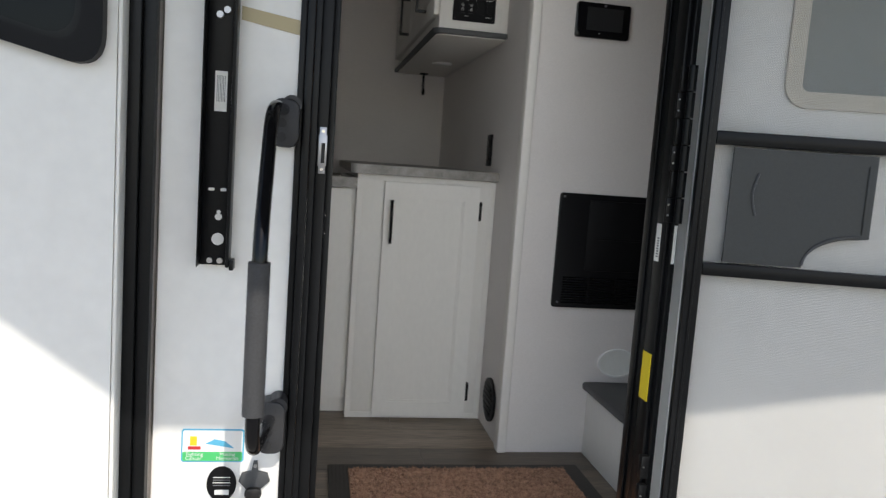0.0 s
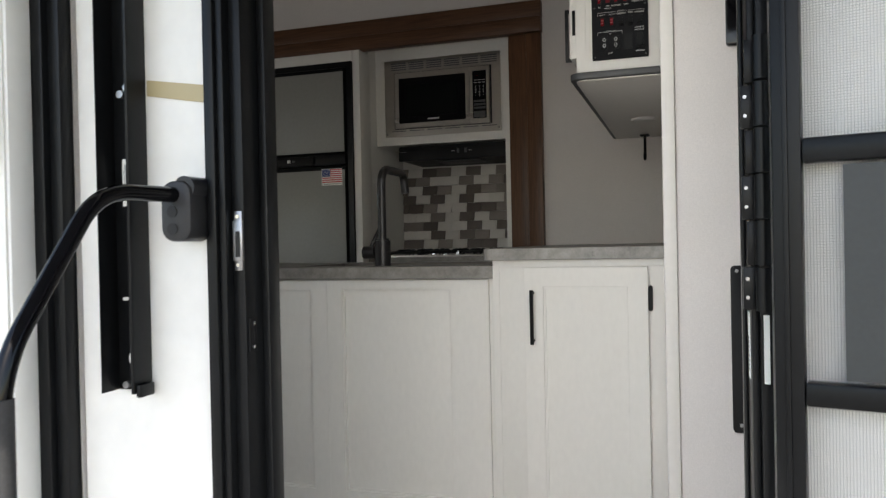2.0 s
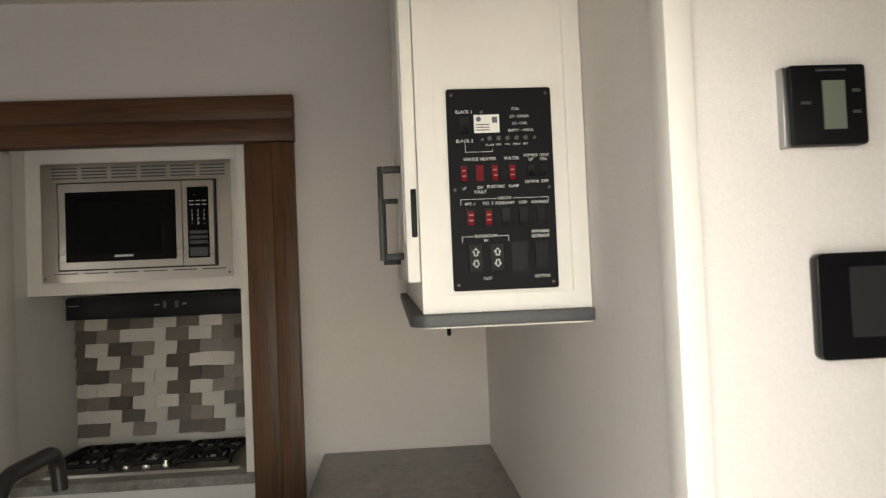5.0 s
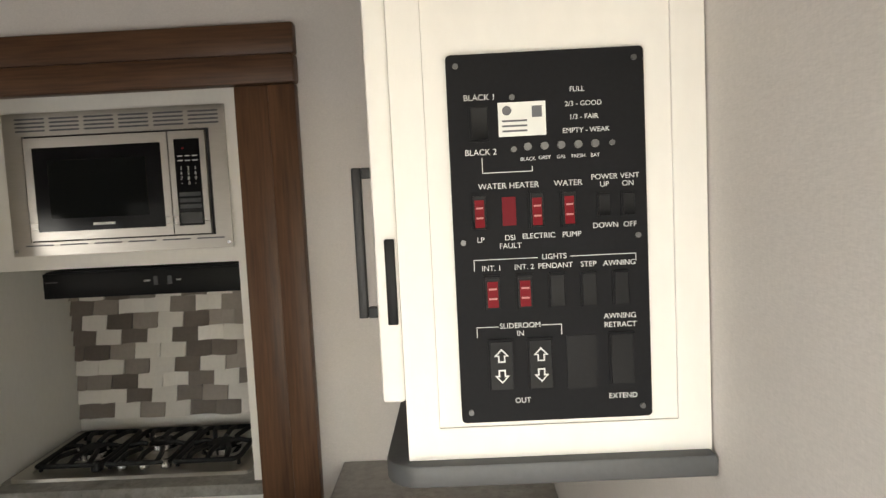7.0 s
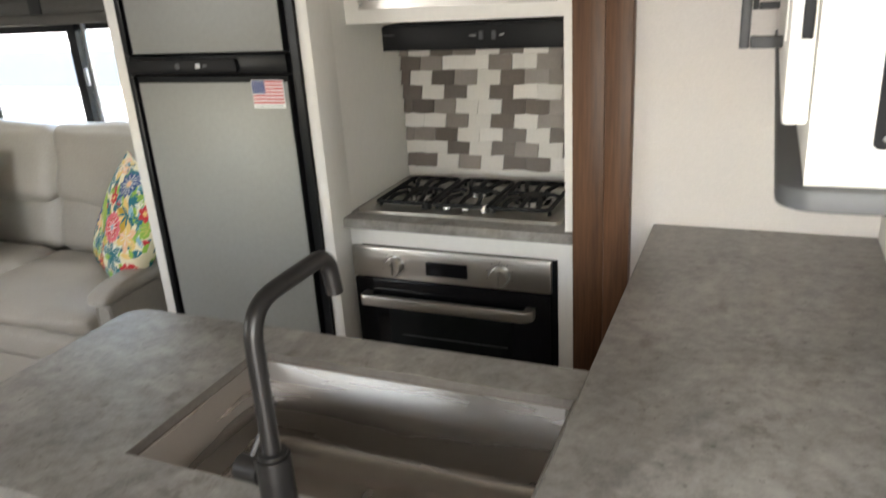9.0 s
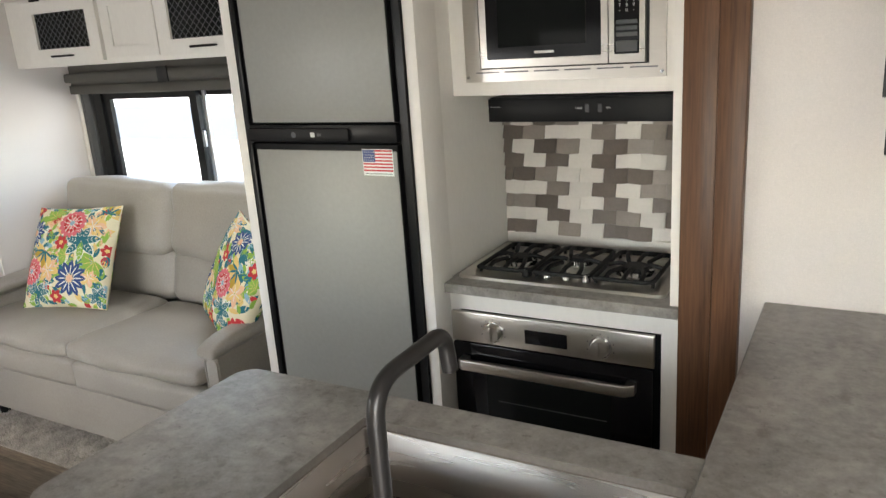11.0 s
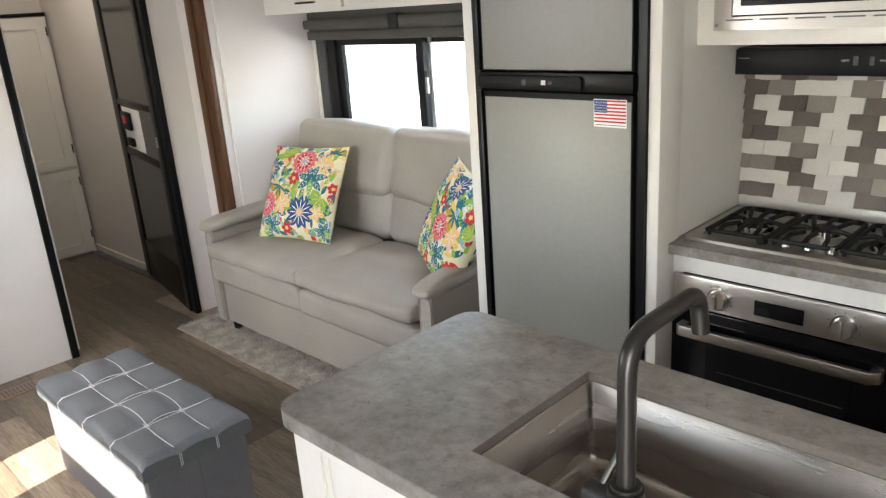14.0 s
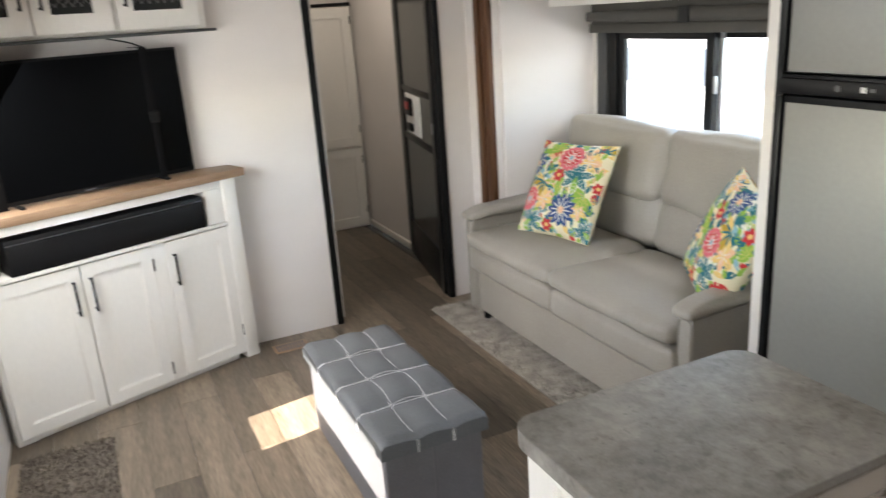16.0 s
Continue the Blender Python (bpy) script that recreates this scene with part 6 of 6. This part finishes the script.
def stitch(points):
    bm = bmesh.new()
    for a, b in zip(points, points[1:]):
        rod(a, b, 0.0012, 4, bm=bm)
    return bm


for k in (0.25, 0.5, 0.75):
    for off in (-0.006, 0.006):
        pts = [lid_p(k + off * (0.6 + 0.5 * abs(math.sin(math.pi * 3 * q / 20))) + 0.006 * math.sin(math.pi * 3 * q / 20), q / 20, 0.001) for q in range(21)]
        pts = [Vector((pts[0].x, OY0 - 0.001, 0.325))] + pts + [Vector((pts[-1].x, OY1 + 0.001, 0.325))]
        part("stitching", stitch(pts), M_STITCH, ot, "white double stitching", smooth=None)
for k in (1 / 3, 2 / 3):
    for off in (-0.012, 0.012):
        pts = [lid_p(q / 30, k + off * (0.6 + 0.5 * abs(math.sin(math.pi * 4 * q / 30))) + 0.012 * math.sin(math.pi * 4 * q / 30), 0.001) for q in range(31)]
        pts = [Vector((OX0 - 0.001, pts[0].y, 0.325))] + pts + [Vector((OX1 + 0.001, pts[-1].y, 0.325))]
        part("stitching", stitch(pts), M_STITCH, ot, "white double stitching", smooth=None)
    for q in (0.25, 0.5, 0.75):
        part("tuft_button", rod(lid_p(q, k, -0.003), lid_p(q, k, 0.004), 0.010, 12, 0.006), M_OTTO, ot)


def rug(name, x0, x1, y0, y1, count, label, seed, material):
    """A low rug: a backing with many short tufts."""
    rnd = random.Random(seed)
    t = thing(name, (x0 + x1) / 2, (y0 + y1) / 2, 0.0, label, "rug")
    part("backing", box(x0, x1, y0, y1, 0.0, 0.007, 0.003), material, t)
    bm = bmesh.new()
    for _ in range(count):
        x, y, a = rnd.uniform(x0, x1), rnd.uniform(y0, y1), rnd.uniform(0, 6.28)
        l, wd = rnd.uniform(0.008, 0.018), 0.0035
        dx, dy = math.cos(a) * wd, math.sin(a) * wd
        tip = (x + rnd.uniform(-0.012, 0.012), y + rnd.uniform(-0.012, 0.012), 0.007 + l)
        v = [bm.verts.new(p) for p in ((x - dx, y - dy, 0.006), (x + dx, y + dy, 0.006), (x - dy, y + dx, 0.006), tip)]
        bm.faces.new((v[0], v[1], v[3]))
        bm.faces.new((v[1], v[2], v[3]))
        bm.faces.new((v[2], v[0], v[3]))
    tagged(part("tufting", bm, material, t, "short shaggy pile", smooth=None), kind="stuff")
    return t


rug("sofa_rug", -3.46, -1.55, 4.585, 5.20, 9000, "taupe shaggy runner rug half under the sofa", 5, M_RUG)
rug("media_rug", -2.93, -2.0, 2.46, 2.82, 3500, "brown-grey shaggy rug on the plank floor", 6, M_RUGB)

fv = thing("floor_vent", -3.42, 3.735, 0.0, "brown slotted floor heat register", "vent")
part("plate", box(-3.475, -3.365, 3.640, 3.825, 0.0, 0.005, 0.002), M_OAK, fv, "tan metal plate")
for k in range(9):
    for x_ in (-3.460, -3.416):
        part("slot", box(x_, x_ + 0.036, 3.657 + 0.0175 * k, 3.666 + 0.0175 * k, 0.0052, 0.0058), M_INK, fv)

# ---------- media corner ----------
UX, UY = 0.3414, -0.9399
# local x runs along the front, local +y points into the room, local -y to the wall
MB = Matrix(((UX, 0.9399, 0, -3.4215), (UY, 0.3414, 0, 3.4996), (0, 0, 1, 0), (0, 0, 0, 1)))


def mb(bm):
    bm.transform(MB)
    return bm


mc_ = thing("media_cabinet", -3.3, 3.0, 0.0, "white angled media cabinet with an oak top", "cabinet")
part("carcass", mb(box(-0.002, 1.03, -0.36, -0.020, 0.03, 0.727, 0.002)), M_CAB, mc_)
part("end_filler", mb(box(1.0305, 1.115, -0.090, -0.020, 0.0, 0.955, 0.002)), M_CAB, mc_)
part("plinth", mb(box(0.03, 1.03, -0.35, -0.028, 0.0, 0.0295)), M_CAB, mc_)
part("end_post", mb(box(-0.074, -0.0025, -0.05, 0.006, 0.0, 0.955, 0.003)), M_CAB, mc_)
part("side_board", mb(box(-0.118, -0.0745, -0.15, -0.125, 0.0, 0.955, 0.002)), M_CAB, mc_)
part("side_return", mb(box(-0.090, -0.0745, -0.1245, -0.0505, 0.0, 0.955, 0.002)), M_CAB, mc_)
part("niche_back", mb(box(-0.002, 1.03, -0.36, -0.30, 0.7275, 0.955)), M_CAB, mc_)
part("niche_cheek", mb(box(-0.002, 0.095, -0.30, -0.004, 0.7450, 0.915, 0.002)), M_CAB, mc_)
part("niche_head", mb(box(-0.002, 1.03, -0.30, -0.004, 0.9155, 0.955, 0.002)), M_CAB, mc_)
part("shelf_edge", mb(box(-0.002, 1.03, -0.30, 0.010, 0.7275, 0.7445, 0.002)), M_TRIMW, mc_)
part("mid_stile", mb(box(0.3295, 0.4015, -0.0198, -0.004, 0.03, 0.727, 0.001)), M_CAB, mc_)
part("top", mb(prism([(-0.127, -0.20), (-0.127, 0.022), (1.12, 0.022), (1.12, -0.09), (1.02, -0.38), (0.0, -0.38)], "z", 0.9555, 0.997, 0.006)), M_OAK, mc_, "light oak top")


def shaker_l(parent, x0, x1, z0, z1):
    bm = mb(frame4(x0, x1, z0, z1, 0.055, -0.0195, 0.0))
    d = part("door", bm, M_CAB, parent, "white framed door")
    part("panel", mb(box(x0 + 0.054, x1 - 0.054, -0.018, -0.009, z0 + 0.054, z1 - 0.054)), M_CAB, d)
    part("bead", mb(frame4(x0 + 0.0555, x1 - 0.0555, z0 + 0.0555, z1 - 0.0555, 0.006, -0.0088, -0.004)), M_CAB, d)
    return d


for x0, x1, hx_ in ((0.0, 0.329, 0.300), (0.402, 0.721, 0.692), (0.729, 1.10, 0.766)):
    d = shaker_l(mc_, x0, x1, 0.035, 0.720)
    q0, q1 = MB @ Vector((hx_, 0.0, 0.505)), MB @ Vector((hx_, 0.0, 0.662))
    bar_pull(d, q0, q1, (0.9399 * 0.026, 0.3414 * 0.026, 0))
for hx_, hz in ((0.3985, 0.63), (0.3985, 0.10), (-0.0005, 0.16)):
    part("hinge", mb(box(hx_ - 0.003, hx_ + 0.003, -0.016, 0.002, hz - 0.03, hz + 0.03, 0.001)), M_BLACKM, mc_)
sb = thing("soundbar", -3.25, 3.0, 0.745, "long black soundbar in the cabinet niche", "soundbar")
part("body", mb(box(0.112, 0.990, -0.13, 0.010, 0.7450, 0.898, 0.006)), M_BLACKM, sb)
part("grille", mb(box(0.115, 0.987, 0.0105, 0.016, 0.757, 0.872, 0.002)), M_BLACKM, sb)
part("top_line", mb(box(0.115, 0.987, 0.0105, 0.014, 0.8765, 0.879)), M_NICKEL, sb)
tv = thing("television", -3.4, 3.0, 1.004, "black flat television on the media cabinet", "television")
part("panel", mb(box(0.065, 1.06, -0.135, -0.105, 1.008, 1.592, 0.006)), M_BLACKM, tv)
part("screen", mb(box(0.077, 1.048, -0.1045, -0.102, 1.028, 1.580)), M_TV, tv, "dark reflective screen")
part("rear_housing", mb(box(0.20, 0.96, -0.19, -0.1355, 1.06, 1.50, 0.02)), M_BLACKM, tv)
for fx0 in (0.22, 0.86):
    part("foot", mb(box(fx0, fx0 + 0.02, -0.20, -0.05, 0.9975, 1.0075, 0.003)), M_BLACKM, tv)
part("maker_mark", mb(box(0.55, 0.595, -0.1018, -0.1012, 1.014, 1.020)), M_INK, tv)
st_ = thing("television_strap", -3.5, 3.2, 0.998, "black webbing strap holding the television down", "strap")
for sx in (0.226, 0.93):
    b_ = part("webbing", mb(box(sx - 0.018, sx + 0.018, -0.1005, -0.0985, 0.9985, 1.600, 0.0005)), M_WEB, st_)
    part("webbing_back", mb(box(sx - 0.018, sx + 0.018, -0.22, -0.0990, 1.6005, 1.6025)), M_WEB, st_)
    part("buckle", mb(box(sx - 0.024, sx + 0.024, -0.0984, -0.090, 1.265, 1.315, 0.003)), M_BLACKM, b_, "plastic buckle")

uc = thing("media_wall_cabinet", -3.35, 3.0, 1.68, "white wall cabinet with lattice glass doors above the television", "cabinet")
part("body", mb(box(-0.085, 1.03, -0.36, -0.055, 1.664, 2.415, 0.002)), M_CAB, uc)
part("bottom_edge", mb(box(-0.119, 1.03, -0.36, -0.022, 1.650, 1.6635, 0.003)), M_GREYP, uc, "dark edge band")
for x0, x1 in ((-0.045, 0.335), (0.358, 0.68), (0.690, 1.02)):
    d = part("door", mb(ring_plate([(x0, 1.682), (x1, 1.682), (x1, 2.38), (x0, 2.38)], [(x0 + 0.075, 1.757), (x1 - 0.075, 1.757), (x1 - 0.075, 2.30), (x0 + 0.075, 2.30)], "y", -0.0545, -0.035)), M_CAB, uc, "white door with a lattice window")
    part("pane", mb(box(x0 + 0.07, x1 - 0.07, -0.050, -0.046, 1.752, 2.305)), M_SCREEN, d)
    qh = MB @ Vector((x1 - 0.035 if x0 < 0.5 else x0 + 0.035, -0.035, 1.775))
    bar_pull(d, qh, qh + Vector((0, 0, 0.13)), (0.9399 * 0.024, 0.3414 * 0.024, 0))
    bm = bmesh.new()
    for k in range(-16, 14):
        for sgn in (1, -1):
            pts = []
            for q in range(31):
                z = 1.785 + 0.515 * q / 30
                x = x0 + 0.075 + 0.036 * k + (z - 1.785 if sgn > 0 else 2.30 - z)
                if x0 + 0.075 <= x <= x1 - 0.075:
                    pts.append((x, -0.043, z))
            if len(pts) > 1:
                rod(pts[0], pts[-1], 0.0016, 4, bm=bm)
    part("lattice", mb(bm), M_INK, d, smooth=None)
part("cable", mb(tube([(0.36, -0.15, 1.649), (0.30, -0.14, 1.635), (0.25, -0.145, 1.622), (0.20, -0.15, 1.600)], 0.004, 6, 0.03, 4)), M_RUBBER, uc, "loose black cable")

# ---------- hall ----------
hd_ = thing("hall_door", -4.07, 4.87, 0.0, "open black-framed door with dark glass panels", "door")
Q0, Q1 = Vector((-3.615, 4.778, 0)), Vector((-4.575, 4.963, 0))
vx = (Q1 - Q0).normalized()
HB = Matrix(((vx.x, vx.y * -1, 0, Q0.x), (vx.y, vx.x, 0, Q0.y), (0, 0, 1, 0), (0, 0, 0, 1)))
LN = (Q1 - Q0).length


def hb_(bm):
    bm.transform(HB)
    return bm


for x0, x1 in ((0.0, 0.075), (LN - 0.13, LN)):
    part("stile", hb_(box(x0, x1, -0.002, 0.022, 0.005, 2.05, 0.003)), M_BLACK, hd_)
for z0, z1 in ((0.005, 0.27), (0.862, 0.902), (1.180, 1.215), (1.99, 2.05)):
    part("rail", hb_(box(0.0755, LN - 0.1305, 0.0, 0.020, z0, z1, 0.003)), M_BLACK, hd_)
for z0, z1 in ((0.27, 0.862), (0.902, 1.180), (1.215, 1.99)):
    part("glass_panel", hb_(box(0.0755, LN - 0.1305, 0.006, 0.014, z0, z1)), M_DOORGLASS, hd_, "dark glossy panel")
part("notice_plate", hb_(box(0.36, 0.78, 0.0145, 0.0175, 0.915, 1.170, 0.002)), M_WHITE, hd_, "white plate on the panel")
part("holder", hb_(box(0.56, 0.74, 0.018, 0.040, 1.035, 1.145, 0.006)), M_BLACKM, hd_, "black holder")
part("red_tag", hb_(box(0.60, 0.68, 0.0405, 0.046, 1.075, 1.125, 0.003)), M_RED, hd_, "small red tag")
part("black_pull", hb_(box(0.56, 0.68, 0.018, 0.040, 0.935, 0.985, 0.006)), M_BLACKM, hd_, "black pull")
part("latch", hb_(box(0.02, 0.05, 0.0225, 0.028, 0.99, 1.05, 0.002)), M_NICKEL, hd_)

wc = thing("hall_wardrobe", -5.45, 4.6, 0.0, "white built-in wardrobe with panelled doors", "wardrobe")
part("body", box(-5.55, -5.46, 4.09, 4.953, 0.0, 1.75, 0.002), M_CAB, wc)
part("top_bar", box(-5.55, -5.45, 4.09, 4.953, 1.7505, 1.775, 0.002), M_BLACKM, wc, "black top edge")
for z0, z1 in ((0.02, 0.655), (0.68, 1.735)):
    for y0, y1 in ((4.10, 4.50), (4.51, 4.935)):
        d = part("door", ring_plate([(y0, z0), (y1, z0), (y1, z1), (y0, z1)], [(y0 + 0.07, z0 + 0.07), (y1 - 0.07, z0 + 0.07), (y1 - 0.07, z1 - 0.07), (y0 + 0.07, z1 - 0.07)], "x", -5.4595, -5.440), M_CAB, wc, "white panelled door")
        part("panel", box(-5.4595, -5.450, y0 + 0.069, y1 - 0.069, z0 + 0.069, z1 - 0.069), M_CAB, d)
        for hz in (z0 + 0.10, z1 - 0.12):
            part("hinge", box(-5.4395, -5.434, y1 - 0.006, y1 + 0.002, hz, hz + 0.06, 0.001), M_BLACKM, d)

# ceiling lamps
for px, py in ((-4.6, 4.5),):
    t = thing("ceiling_light", px, py, CEIL, "small round flush ceiling light, on", "lamp")
    part("ring", ring_plate([(px + 0.085 * math.cos(a * math.pi / 16), py + 0.085 * math.sin(a * math.pi / 16)) for a in range(32)], [(px + 0.072 * math.cos(a * math.pi / 16), py + 0.072 * math.sin(a * math.pi / 16)) for a in range(32)], "z", CEIL - 0.012, CEIL), M_TRIMW, t)

# ---------- tiles and planks ----------
bs = tagged(new("backsplash"), "mixed grey and white relief tile backsplash", kind="structure")
WORLD_OF[bs.name] = Matrix.Identity(4)
TW, TH, TX, TZ = 0.0870, 0.0512, -0.633, 0.931
# w white, g grey, d dark; the rows from the foot up
TILE_ROWS = ("ddwgwddwg", "wwdwdgwdg", "ggdwwdwdw", "wwgwdwggd", "ddgwwddgw", "dwdwdwwgd", "dwdgwdggw", "dgwwgwgdw", "gwdgwdwgd", "wdgwwdgwg")


def tile_mesh(x0, x1, kind, material):
    """One relief tile: its foot stands proud and sags a little, its head lies back."""
    bm = bmesh.new()
    n, out, sag = 4, (0.020, 0.015, 0.024)[kind], (0.003, -0.002, 0.0015)[kind]
    twist, back = (0.005, -0.005, 0.002)[kind], (0.004, 0.008, 0.005)[kind]
    rows = []
    for zz, d in ((-TH / 2 + 0.0005, None), (TH / 2 - 0.0005, back)):
        for front in (0, 1):
            r = []
            for i in range(n + 1):
                q = i / n
                depth = 0.0 if not front else (d if d else out + twist * (q - 0.5) + 0.002 * math.sin(2.6 * q + kind * 2))
                dz = -sag * math.sin(math.pi * q) if (front and d is None) else 0.0
                r.append(bm.verts.new((x0 + (x1 - x0) * q, -depth, zz + dz)))
            rows.append(r)
    for a_, b_ in ((0, 1), (1, 3), (3, 2)):
        for i in range(n):
            bm.faces.new((rows[a_][i], rows[a_][i + 1], rows[b_][i + 1], rows[b_][i]))
    for i in (0, n):
        bm.faces.new((rows[0][i], rows[1][i], rows[3][i], rows[2][i]))
    return mesh_of("tile", bm, material)


rnd = random.Random(12)
tile_shared = {}
for r_, pattern in enumerate(TILE_ROWS):
    z = TZ + TH * (r_ + 0.5)
    if z + TH / 2 > 1.40:
        continue
    first = TX - TW if r_ % 2 == 0 else TX + 0.045 - TW
    for c_, tone in enumerate(pattern):
        x0, x1 = max(first + TW * c_, -0.6675), min(first + TW * (c_ + 1), 0.0935)
        if x1 - x0 < 0.012:
            continue
        kind = rnd.randrange(3)
        key = (round(x1 - x0, 3), kind, tone)
        hw = (x1 - x0) / 2 - 0.0006
        if key not in tile_shared:
            tile_shared[key] = tile_mesh(-hw, hw, kind, M_TILES[tone])
        t = new("tile", tile_shared[key])
        t.location, t.parent = ((x0 + x1) / 2, 5.5118, z), bs

fp = tagged(new("floor"), "grey-brown vinyl plank floor", kind="structure")
WORLD_OF[fp.name] = Matrix.Identity(4)
PW, PL = 0.178, 1.22
bm = box(-PL / 2 + 0.0008, PL / 2 - 0.0008, -PW / 2 + 0.0008, PW / 2 - 0.0008, -0.012, 0.0)
plank_mesh = mesh_of("plank", bm, M_FLOOR)
row = 0
y = 2.40
while y < 4.98:
    off = (row * 0.47) % 1.0 * PL
    x = 1.95 + off
    while x > -5.6:
        x0, x1 = max(x - PL, -5.55), min(x, 1.95)
        if x1 - x0 > 0.02 and y + PW < 5.0:
            if x1 - x0 > PL - 0.01:
                p = new("plank", plank_mesh)
            else:
                p = new("plank", mesh_of("plank", box(-(x1 - x0) / 2 + 0.0008, (x1 - x0) / 2 - 0.0008, -PW / 2 + 0.0008, PW / 2 - 0.0008, -0.012, 0.0), M_FLOOR))
            p.location, p.parent = ((x0 + x1) / 2, y + PW / 2, 0.0), fp
        x -= PL
    y += PW
    row += 1
